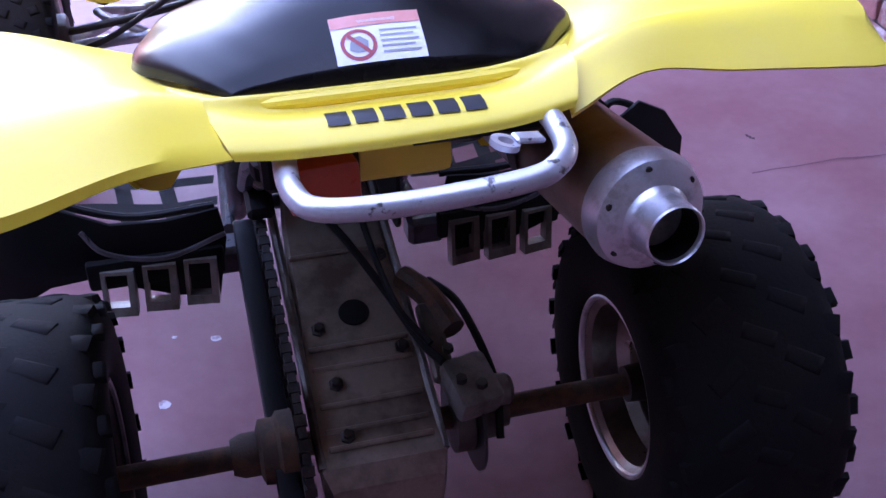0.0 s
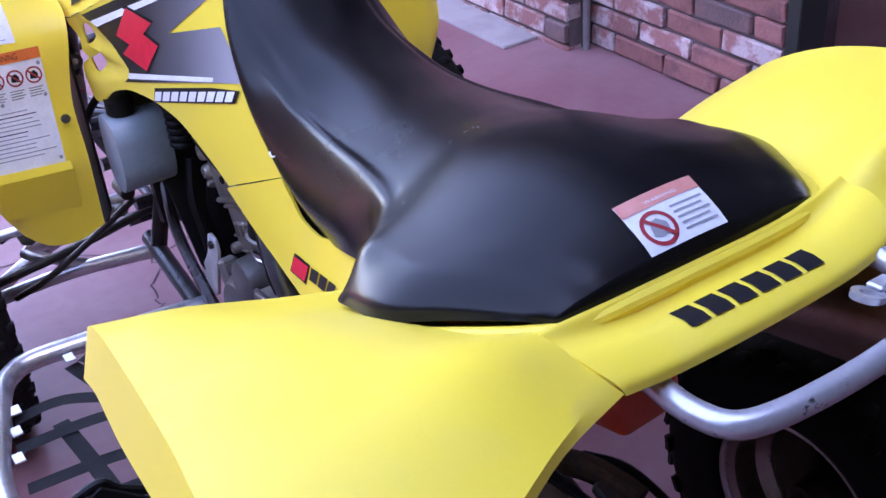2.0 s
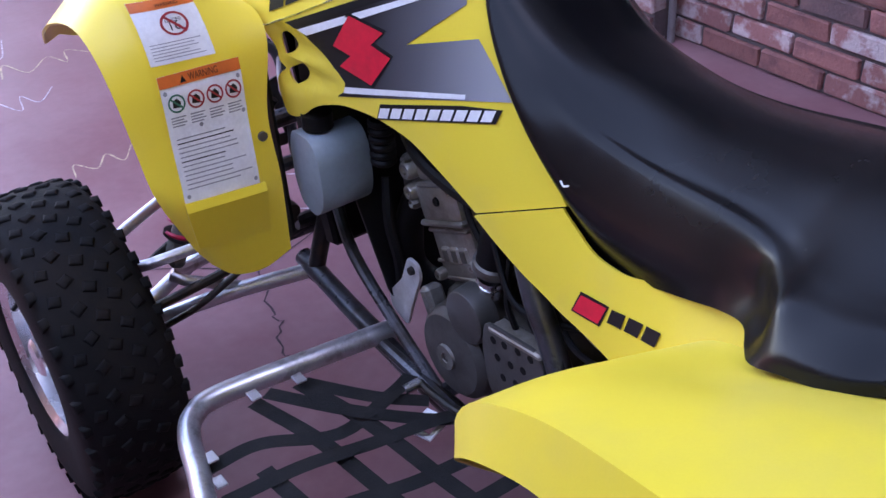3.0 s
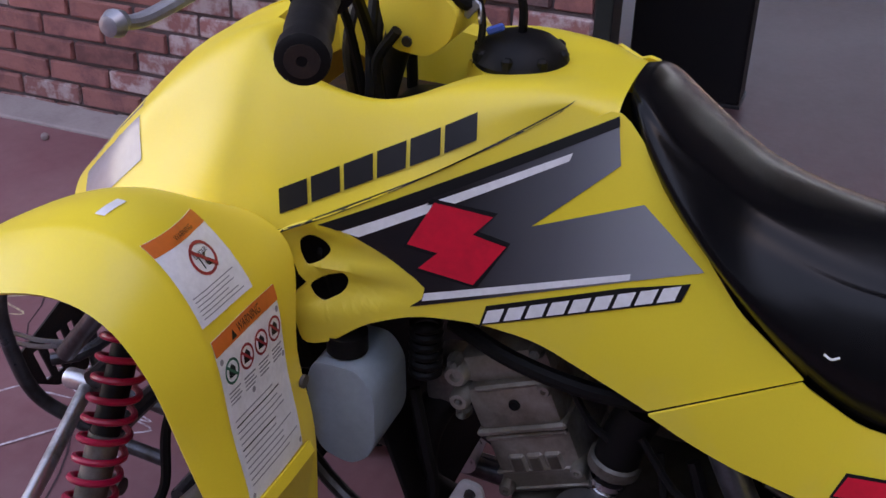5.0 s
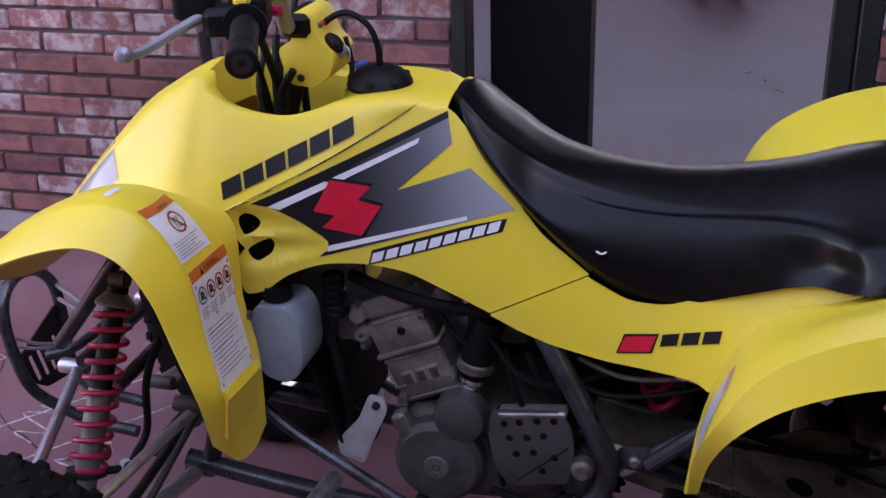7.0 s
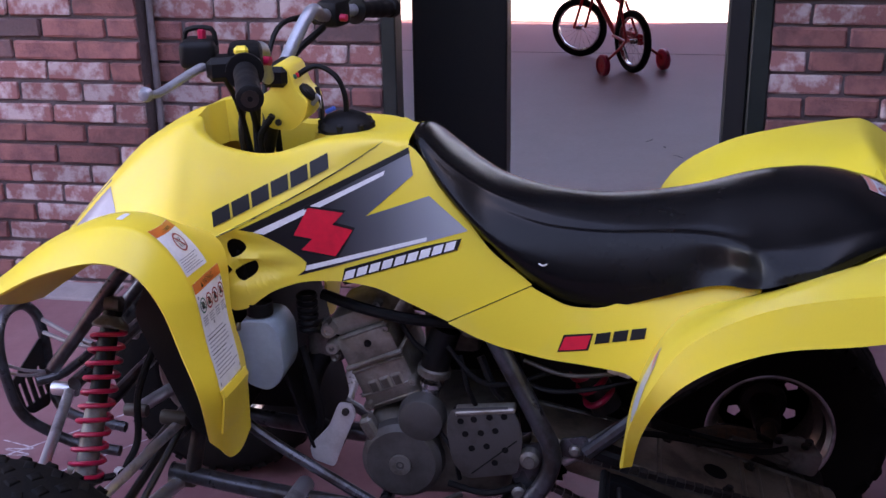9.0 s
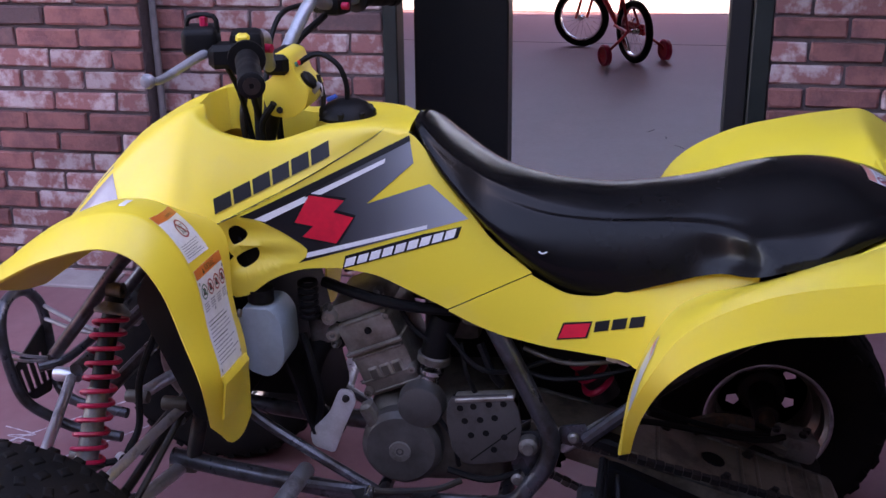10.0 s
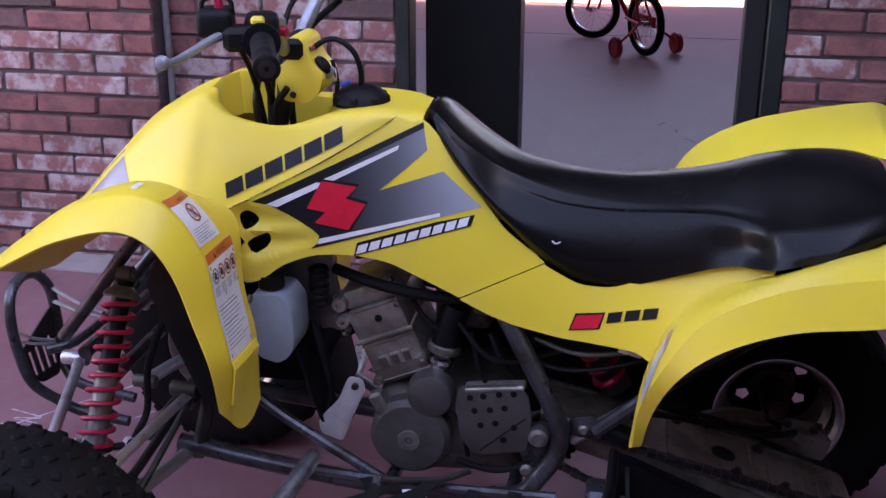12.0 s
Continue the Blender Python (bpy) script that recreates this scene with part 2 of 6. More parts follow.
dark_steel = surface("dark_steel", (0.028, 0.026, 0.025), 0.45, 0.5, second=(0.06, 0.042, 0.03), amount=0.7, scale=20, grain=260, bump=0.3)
rust = surface("rusty_steel", (0.07, 0.045, 0.032), 0.7, 0.35, second=(0.16, 0.08, 0.04), amount=0.8, scale=30, grain=260, bump=0.4)
titan = surface("brown_steel", (0.40, 0.31, 0.24), 0.36, 0.85, second=(0.26, 0.17, 0.11), amount=0.8, scale=7, grain=240, bump=0.08)
red_paint = surface("red_spring_paint", (0.50, 0.008, 0.05), 0.38, second=(0.32, 0.01, 0.035), scale=20, grain=200, bump=0.08)
red_lens = surface("red_tail_light", (0.62, 0.085, 0.03), 0.3, second=(0.5, 0.07, 0.03), scale=10, bump=0.03)
milky = surface("milky_plastic", (0.22, 0.28, 0.31), 0.42, second=(0.16, 0.19, 0.21), scale=9, grain=120, bump=0.05)
paper = surface("white_label", (0.80, 0.80, 0.79), 0.4, second=(0.66, 0.65, 0.63), amount=0.5, scale=20, grain=200, bump=0.02)
clear_film = surface("grey_lens", (0.36, 0.31, 0.34), 0.25, second=(0.29, 0.25, 0.27), scale=12, bump=0.03)
orange = surface("orange_print", (0.78, 0.16, 0.03), 0.4, scale=20, bump=0.0)
ink = surface("black_print", (0.010, 0.010, 0.011), 0.4, scale=20, bump=0.0, spec=0.3)
grey_ink = surface("grey_print", (0.30, 0.30, 0.31), 0.5, scale=20, bump=0.0)
red_ink = surface("red_print", (0.80, 0.014, 0.038), 0.4, scale=20, bump=0.0)
crimson = surface("dark_red_print", (0.42, 0.03, 0.035), 0.4, scale=20, bump=0.0)
green_ink = surface("green_print", (0.02, 0.16, 0.10), 0.4, scale=20, bump=0.0)
pale_ink = surface("pale_silver_print", (0.62, 0.63, 0.65), 0.35, 0.3, second=(0.5, 0.51, 0.53), scale=10, bump=0.0)
stripe_print = surface("graded_print", (0.012, 0.012, 0.014), 0.34, scale=6, bump=0.0, metal=0.3)
nt = stripe_print.node_tree
co, sep, span, mix = nt.nodes.new("ShaderNodeTexCoord"), nt.nodes.new("ShaderNodeSeparateXYZ"), nt.nodes.new("ShaderNodeMapRange"), nt.nodes.new("ShaderNodeValToRGB")
nt.links.new(co.outputs["Object"], sep.inputs[0])
nt.links.new(sep.outputs["Y"], span.inputs["Value"])
span.inputs["From Min"].default_value, span.inputs["From Max"].default_value = 0.86, 0.57
nt.links.new(span.outputs["Result"], mix.inputs["Fac"])
mix.color_ramp.elements[0].color, mix.color_ramp.elements[1].color = (0.012, 0.012, 0.014, 1), (0.42, 0.44, 0.47, 1)
mid = mix.color_ramp.elements.new(0.55)
mid.color = (0.13, 0.135, 0.15, 1)
low = mix.color_ramp.elements.new(0.22)
low.color = (0.018, 0.018, 0.021, 1)
nt.links.new(mix.outputs["Color"], nt.nodes["Principled BSDF"].inputs["Base Color"])
blue_plastic = surface("blue_plastic", (0.02, 0.10, 0.45), 0.4, scale=20, bump=0.0)
bike_red = surface("red_bicycle_paint", (0.62, 0.02, 0.03), 0.3, scale=12, bump=0.02)
dark_green = surface("dark_green_paint", (0.012, 0.018, 0.016), 0.45, second=(0.025, 0.03, 0.027), scale=6, grain=90, bump=0.15)
dark_wood = surface("dark_brown_paint", (0.010, 0.010, 0.011), 0.55, second=(0.02, 0.016, 0.014), scale=5, grain=70, bump=0.15)
mortar = surface("mauve_mortar", (0.125, 0.092, 0.094), 0.9, second=(0.085, 0.062, 0.062), amount=0.7, scale=10, grain=90, bump=0.8, dist=0.006)
brick_red = surface("red_brick", (0.33, 0.125, 0.11), 0.85, second=(0.18, 0.075, 0.075), amount=0.8, scale=13, grain=110, bump=0.8, random=0.22, dist=0.004)
brick_white = surface("whitewashed_brick", (0.31, 0.125, 0.115), 0.85, second=(0.52, 0.42, 0.41), amount=0.85, scale=13, grain=90, bump=0.8, random=0.2, dist=0.004, edge=(0.46, 0.58))
brick_dark = surface("burnt_brick", (0.15, 0.085, 0.085), 0.8, second=(0.24, 0.12, 0.11), amount=0.7, scale=14, grain=110, bump=0.8, random=0.2, dist=0.004)
chalk = surface("chalk", (0.62, 0.55, 0.57), 0.95, second=(0.3, 0.2, 0.21), amount=0.9, scale=60, grain=300, bump=0.0)
chalk_yellow = surface("yellow_chalk", (0.60, 0.48, 0.30), 0.95, second=(0.3, 0.2, 0.17), amount=0.9, scale=60, grain=300, bump=0.0)
# Blue picked to give the patio floor a bluish reflection.
sheen_paint = surface("blue_sheen_paint", (0.10, 0.11, 0.19), 0.7, second=(0.07, 0.08, 0.14), scale=3, grain=60, bump=0.2)
# Pavement concrete made paler than the footing: sun glare put into the colour.
sunlit_concrete = surface("sunlit_concrete", (0.58, 0.55, 0.52), 0.85, second=(0.45, 0.42, 0.40), scale=5, grain=120, bump=0.3)
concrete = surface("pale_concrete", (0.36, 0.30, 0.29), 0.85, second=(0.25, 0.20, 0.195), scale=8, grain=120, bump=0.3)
blocker_paint = surface("blocker_paint", (0.13, 0.11, 0.11), 0.8, second=(0.10, 0.085, 0.085), scale=2, grain=60, bump=0.1)
conduit_paint = surface("grey_conduit_paint", (0.24, 0.22, 0.225), 0.5, 0.3, second=(0.16, 0.13, 0.13), scale=20, grain=160, bump=0.1)
floor_paint = surface("red_painted_concrete", (0.235, 0.097, 0.104), 0.38, second=(0.305, 0.162, 0.168), amount=0.9, scale=2.3, grain=38, bump=0.12, edge=(0.38, 0.68), rough_span=0.14, dist=0.002, spec=0.22)
faint_crack = surface("faint_crack", (0.15, 0.065, 0.075), 0.9, scale=20, bump=0.0)
crack_dirt = surface("dark_crack", (0.06, 0.03, 0.035), 0.9, scale=20, bump=0.0)

# ---- the place ----
WALL, PIER = 1.54, 1.45          # faces of the brick wall and of the part that stands forward of it
DOOR = (-0.07, 1.085)            # the doorway in the wall, along y


def floor_z(x):
    """The floor rises a little towards the brick wall and steps down at the threshold of the doorway."""
    if x > 1.676:
        return 0.0
    k = min(1.0, max(0.0, (x - 0.75) / 0.55))
    return 0.038 * k * k * (3 - 2 * k)


def slab(name, lo, hi, material, label, category, bevel=0.0, kind="structure"):
    size = [b - a for a, b in zip(lo, hi)]
    mid = [(a + b) / 2 for a, b in zip(lo, hi)]
    ob = part(name, block(size, Matrix.Translation(mid), bevel), material)
    return tagged(ob, label, category, kind=kind)


bm = bmesh.new()
across = [-60, -30, -12, -6, -3, -1.5, 0, 0.4, *np.linspace(0.75, 1.30, 8), 1.5, 1.672, 1.680, 2.5, 4, 6, 9, 15, 30, 60]
add_grid(bm, [[(x, y, floor_z(x)) for x in across] for y in np.linspace(-60, 60, 25)])
floor = tagged(part("floor", bm, floor_paint), "worn red-painted concrete floor with cracks and chalk marks", "floor", kind="structure")

wall_east = slab("wall_east", (WALL + 0.012, DOOR[1] + 0.0, 0), (WALL + 0.2, 1.836, 2.6), mortar, "red brick wall with mauve mortar joints", "wall")
wall_pier = slab("wall_pier", (PIER + 0.012, 1.836, 0), (WALL + 0.2, 9.2, 2.6), mortar, "brick wall that stands forward beside the grey conduit", "wall")
wall_south = slab("wall_south", (WALL + 0.012, -6.0, 0), (WALL + 0.2, DOOR[0], 2.6), mortar, "red brick wall beside the dark doorway", "wall")
slab("wall_lintel", (WALL + 0.012, DOOR[0], 2.08), (WALL + 0.2, DOOR[1], 2.6), mortar, "brickwork over the doorway", "wall")
# Unseen slab, added to keep sun and sky off the doorway side.
slab("ceiling", (0.95, -6, 2.6), (8.2, 9.2, 4.2), blocker_paint, "unseen dark ceiling slab added to block sun and sky", "ceiling")
# Unseen walls round the yard, added; their heights shape sun and sky light.
slab("added_wall_west", (-4.4, -3.2, 0), (-4.2, 9.2, 3.1), mortar, "unseen wall added behind the camera to cut low sky light", "wall")
slab("added_wall_south", (-4.2, -3.2, 0), (WALL + 0.012, -3.0, 6.0), mortar, "unseen tall wall added behind the camera to block the sun", "wall")
# Added out of view: shades the rear of the quad from above.
slab("rear_blocker", (-4.2, -3.0, 2.62), (0.95, -0.8, 2.9), blocker_paint, "unseen dark slab added overhead to darken the back of the yard", "ceiling")
slab("added_wall_north", (-4.2, 9.0, 0), (WALL, 9.2, 1.2), mortar, "unseen low wall added to close the yard", "wall")
# Two unseen side walls, added so less light reaches the patio floor.
slab("patio_blocker_south", (WALL + 0.2, -2.4, 0), (8.2, -2.2, 2.6), mortar, "unseen side wall added to darken the floor beyond the doorway", "wall")
slab("patio_blocker_north", (WALL + 0.2, 3.4, 0), (8.2, 3.6, 2.6), mortar, "unseen side wall added to darken the floor beyond the doorway", "wall")
# Out of view, added: the patio floor mirrors it in place of bright sky.
slab("reflected_wall", (10.8, -14, 0), (11.0, 14, 2.5), sheen_paint, "unseen blue wall added to tint the floor's reflection beyond the doorway", "wall")
slab("pavement", (7.9, -14, -0.05), (10.8, 14, 0.006), sunlit_concrete, "pale concrete pavement in the sun", "pavement")
slab("concrete_footing", (1.32, 1.98, 0), (PIER + 0.010, 3.4, 0.048), concrete, "pale concrete footing strip along the brick wall", "footing", 0.004)

# doorway: jambs and head; a dark post stands beyond
door = thing("door_1", "dark green painted doorway, open", "door", kind="structure")
part("jamb", block((0.10, 0.045, 2.08), pose(WALL + 0.05, DOOR[1] - 0.0225, 1.04), 0.004), dark_green, door, "dark green jamb")
part("jamb", block((0.10, 0.055, 2.08), pose(WALL + 0.05, DOOR[0] + 0.0275, 1.04), 0.004), dark_green, door, "dark green jamb")
part("stop", block((0.06, 0.065, 2.06), pose(WALL + 0.055, DOOR[0] + 0.09, 1.03), 0.005), dark_wood, door, "dark brown door stop")
part("head", block((0.10, DOOR[1] - DOOR[0] - 0.1, 0.05), pose(WALL + 0.05, (DOOR[0] + DOOR[1]) / 2, 2.055), 0.004), dark_green, door)
post = thing("post", "dark brown square patio post standing beyond the doorway", "post", (2.47, 0.982, 0), kind="structure")
part("shaft", block((0.14, 0.365, 2.58), pose(0, 0, 1.30), 0.006), dark_wood, post)
part("foot", block((0.15, 0.375, 0.012), pose(0, 0, 0.006), 0.002), frame_paint, post, "metal post foot")

conduit = part("conduit", tube([(PIER + 0.06, 1.812, 0.0), (PIER + 0.058, 1.814, 1.3), (PIER + 0.06, 1.814, 2.6)], 0.0115, 10, 4), conduit_paint)
tagged(conduit, "thin painted conduit pipe in the corner of the brick wall", "conduit", kind="structure")

# cracks and chalk on the floor
rnd = random.Random(5)


def ribbon(points, width, z=0.0015, n=5, jag=0.0):
    bm = bmesh.new()
    pts = catmull([(x, y, z + floor_z(x)) for x, y in points], n)
    if jag:
        pts = [p + Vector((rnd.uniform(-jag, jag), rnd.uniform(-jag, jag), 0)) for p in pts]
    rows = []
    for i, p in enumerate(pts):
        d = (pts[min(i + 1, len(pts) - 1)] - pts[max(i - 1, 0)]).normalized()
        s = Vector((-d.y, d.x, 0)) * width * rnd.uniform(0.35, 0.65)
        rows.append((p - s, p + s))
    add_grid(bm, rows)
    return bm


for line in (
    [(-0.01, 1.62), (0.0, 1.56), (-0.05, 1.47), (-0.055, 1.40), (-0.10, 1.33), (-0.095, 1.27), (-0.13, 1.18)],
    [(-0.01, 1.62), (-0.2, 1.78), (-0.42, 1.85), (-0.7, 2.05), (-0.9, 2.3)],
    [(0.0, 1.6), (0.25, 1.7), (0.42, 1.95), (0.7, 2.1)],
):
    part("crack", ribbon(line, 0.004, jag=0.008), crack_dirt, floor, "thin dark crack", smooth=0)
for line in ([(3.8, 0.26), (3.86, 0.22)], [(3.72, 0.17), (3.68, 0.16)], [(3.55, 0.12), (3.5, 0.08)], [(1.05, 0.9), (1.06, 0.88)]):
    part("crack", ribbon(line, 0.008, jag=0.004), crack_dirt, floor, smooth=0)
for x in (6.38,):
    part("joint", ribbon([(x, -5), (x, 0), (x, 5)], 0.022), crack_dirt, floor, "dark joint across the floor", smooth=0)
part("crack", ribbon([(1.60, 1.27), (1.622, 1.11), (1.630, 0.965), (1.640, 0.855), (1.645, 0.755), (1.660, 0.59)], 0.010, jag=0.004), crack_dirt, floor, "dark crack along the doorway", smooth=0)
part("joint", ribbon([(1.0, 0.76), (1.25, 0.735), (1.53, 0.70)], 0.004, jag=0.004), faint_crack, floor, smooth=0)


def scribble(cx, cy, w, h, loops, seed):
    r = random.Random(seed)
    k = loops * 4
    return [(cx + w * (i / k - 0.5) + r.uniform(-0.02, 0.02), cy + h * (0.5 if i % 2 else -0.5) * r.uniform(0.4, 1.0)) for i in range(k)]


for i, (cx, cy, w, h, loops) in enumerate((
    (-0.02, 2.34, 0.30, 0.10, 2), (0.28, 2.18, 0.24, 0.09, 2), (-0.25, 2.85, 0.6, 0.16, 3), (-0.5, 2.55, 0.5, 0.12, 3),
    (0.42, 1.80, 0.22, 0.14, 2), (0.30, 1.62, 0.16, 0.12, 2), (0.55, 2.1, 0.3, 0.1, 2), (-0.75, 2.2, 0.4, 0.12, 2), (-0.35, 3.3, 0.8, 0.2, 4), (0.1, 3.1, 0.4, 0.14, 2),
)):
    part("chalk_mark", ribbon(scribble(cx, cy, w, h, loops, i), 0.0048, 0.002), chalk if i % 3 else chalk_yellow, floor, "scribbled chalk line", smooth=0)
for line in ([(0.2, 2.0), (0.75, 1.55)], [(0.05, 1.9), (0.55, 1.5)]):
    part("chalk_mark", ribbon(line, 0.006, 0.002), chalk, floor, smooth=0)
for x, y, s in ((-0.196, 0.529, 0.011), (-0.298, 0.381, 0.012), (-0.27, 0.55, 0.006), (-0.05, 0.42, 0.004)):
    bm = bmesh.new()
    bm.faces.new([bm.verts.new((x + s * math.cos(a) * rnd.uniform(0.7, 1.1), y + s * math.sin(a) * rnd.uniform(0.5, 1), 0.002)) for a in np.linspace(0, 5.6, 8)])
    part("paint_fleck", bm, chalk, floor, "pale fleck", smooth=0)
pebble = part("pebble", lathe([(-0.012, 0), (-0.008, 0.009), (0.003, 0.012), (0.011, 0.007), (0.014, 0)], pose(1.25, 2.56, 0.045, 0, 0, 30), 10), concrete)
tagged(pebble, "small pale pebble lying on the red floor", "pebble")

# ---- the quad bike ----
quad = thing("quad_bike", "yellow sport quad bike with black seat and red springs, parked", "quad bike")
R_AXLE, F_AXLE = Vector((0, 0, 0.25)), Vector((0, 1.245, 0.265))


def dent(y, z):
    """How deep the two tapering scoops run into the side panel."""
    deep = 0.0
    for (y0, z0), (y1, z1), w in (((0.838, 0.806), (0.932, 0.811), 0.024), ((0.822, 0.779), (0.917, 0.771), 0.023)):
        dy, dz = y1 - y0, z1 - z0
        run = dy * dy + dz * dz
        u = ((y - y0) * dy + (z - z0) * dz) / run
        if 0 < u < 1.35:
            v = ((y - y0) * dz - (z - z0) * dy) / math.sqrt(run) / (0.006 + w * min(u, 1.0))
            if abs(v) < 1:
                deep = max(deep, 0.015 * min(u, 1.0) * min(1.0, (1.35 - u) / 0.25) * (1 - v * v) ** 1.3)
    return deep


def side_x(y, z):
    return -0.3422 + 1.254 * y - 0.3789 * z - 1.1714 * y * y - 0.7057 * y * z + 0.6744 * z * z + 0.482 * y ** 3 + dent(y, z)


def left_sheet(y, z):
    return Vector((side_x(y, z), y, z))


def right_sheet(y, z):
    return Vector((-side_x(y, z), y, z))


def rounded(points, n=4):
    return [(p.x, p.y) for p in catmull([(a, b, 0) for a, b in points], n, True)]


def soften(points, r=0.008, n=3):
    """The outline with its corners rounded."""
    out, k = [], len(points)
    for i in range(k):
        p, a, b = (Vector((*points[(i + j) % k], 0)) for j in (0, -1, 1))
        da, db = a - p, b - p
        s = min(r, da.length * 0.4, db.length * 0.4)
        u, v = p + da.normalized() * s, p + db.normalized() * s
        for j in range(n + 1):
            t = j / n
            q = u * (1 - t) ** 2 + p * 2 * t * (1 - t) + v * t * t
            out.append((q.x, q.y))
    return out


# side panels
top_seam = [(p.x, p.y) for p in catmull([(0.968, 0.828, 0), (0.893, 0.863, 0), (0.813, 0.905, 0), (0.745, 0.943, 0), (0.708, 0.966, 0)], 5)]
P_SHROUD = top_seam + soften([(0.668, 0.968), (0.630, 0.925), (0.578, 0.856), (0.525, 0.792), (0.461, 0.7457), (0.456, 0.742), (0.4605, 0.7400), (0.590, 0.6808), (0.594, 0.679), (0.599, 0.6815), (0.66, 0.712), (0.71, 0.738), (0.77, 0.751), (0.83, 0.752), (0.88, 0.735), (0.915, 0.707), (0.945, 0.700), (0.955, 0.76)], 0.02)
HOLE_A = soften([(0.947, 0.820), (0.936, 0.826), (0.923, 0.820), (0.916, 0.809), (0.925, 0.798), (0.940, 0.792), (0.947, 0.806)], 0.006)
HOLE_B = soften([(0.938, 0.771), (0.923, 0.780), (0.901, 0.790), (0.899, 0.775), (0.905, 0.763), (0.923, 0.752), (0.932, 0.757)], 0.006)
P_REAR = soften([(0.453, 0.7365), (0.4575, 0.7400), (0.462, 0.7378), (0.589, 0.6790), (0.5930, 0.6772), (0.588, 0.6745), (0.55, 0.655), (0.503, 0.638), (0.429, 0.624), (0.34, 0.620), (0.298, 0.618), (0.276, 0.605), (0.262, 0.62), (0.235, 0.67), (0.19, 0.72), (0.10, 0.768), (0.10, 0.790), (0.16, 0.773), (0.222, 0.757), (0.29, 0.733), (0.345, 0.712), (0.398, 0.711)], 0.018)
panels = {}
for side, sheet in (("left", left_sheet), ("right", right_sheet)):
    a = part("side_panel", panel(P_SHROUD, sheet, 0.009, 0.004, (HOLE_A, HOLE_B)), yellow, quad, "yellow plastic side panel with two scoop holes", smooth=60)
    b = part("rear_side_panel", panel(P_REAR, sheet, 0.025), yellow, quad, "yellow plastic panel under the seat")
    panels[side] = (a, b)

# tank cover and nose, with the well round the steering stem
HOOD = [
    [(-0.080, 0.668, 0.930), (-0.075, 0.668, 0.952), (-0.056, 0.668, 0.965), (-0.030, 0.668, 0.970), (0, 0.668, 0.971)],
    [(-0.094, 0.722, 0.950), (-0.088, 0.722, 0.968), (-0.066, 0.722, 0.975), (-0.032, 0.722, 0.973), (0, 0.722, 0.972)],
    [(-0.150, 0.812, 0.906), (-0.124, 0.806, 0.953), (-0.096, 0.803, 0.971), (-0.048, 0.812, 0.964), (0, 0.845, 0.958)],
    [(-0.174, 0.890, 0.866), (-0.150, 0.886, 0.922), (-0.130, 0.886, 0.951), (-0.108, 0.886, 0.947), (-0.108, 0.886, 0.947)],
    [(-0.198, 0.968, 0.829), (-0.170, 0.965, 0.905), (-0.137, 0.965, 0.960), (-0.112, 0.965, 0.958), (-0.112, 0.965, 0.958)],
    [(-0.207, 1.008, 0.826), (-0.170, 1.006, 0.908), (-0.130, 1.006, 0.974), (-0.098, 1.004, 0.977), (-0.098, 1.004, 0.977)],
    [(-0.215, 1.050, 0.825), (-0.168, 1.045, 0.912), (-0.116, 1.045, 0.986), (-0.066, 1.030, 0.997), (0, 1.036, 1.001)],
    [(-0.205, 1.130, 0.795), (-0.155, 1.130, 0.868), (-0.118, 1.130, 0.928), (-0.060, 1.130, 0.950), (0, 1.130, 0.953)],
    [(-0.175, 1.210, 0.765), (-0.145, 1.210, 0.820), (-0.112, 1.210, 0.858), (-0.055, 1.212, 0.872), (0, 1.213, 0.875)],
    [(-0.140, 1.275, 0.735), (-0.120, 1.280, 0.765), (-0.095, 1.285, 0.782), (-0.045, 1.290, 0.790), (0, 1.293, 0.792)],
]
bm = bmesh.new()
N = 6
fine = smooth_grid(HOOD, N)
for s in (1, -1):
    rows = [[Vector((s * p.x, p.y, p.z)) for p in r] for r in fine]
    add_grid(bm, [r[: 3 * N + 1] for r in rows])
    add_grid(bm, [r[3 * N:] for r in rows[: 2 * N + 1]])
    add_grid(bm, [r[3 * N:] for r in rows[6 * N:]])
    lip = rows[2 * N][3 * N:][::-1] + [r[3 * N] for r in rows[2 * N + 1: 6 * N]] + rows[6 * N][3 * N:]
    add_grid(bm, [lip, [Vector((p.x * 0.985, 0.94 + (p.y - 0.94) * 0.985, p.z - 0.012)) for p in lip], [Vector((p.x * 0.94, 0.94 + (p.y - 0.94) * 0.94, p.z - 0.075)) for p in lip]])
bmesh.ops.remove_doubles(bm, verts=bm.verts[:], dist=0.0006)
bmesh.ops.recalc_face_normals(bm, faces=bm.faces[:])
bmesh.ops.solidify(bm, geom=bm.faces[:], thickness=0.003)
hood = part("tank_cover", bm, yellow, quad, "yellow plastic tank cover and nose", smooth=50)

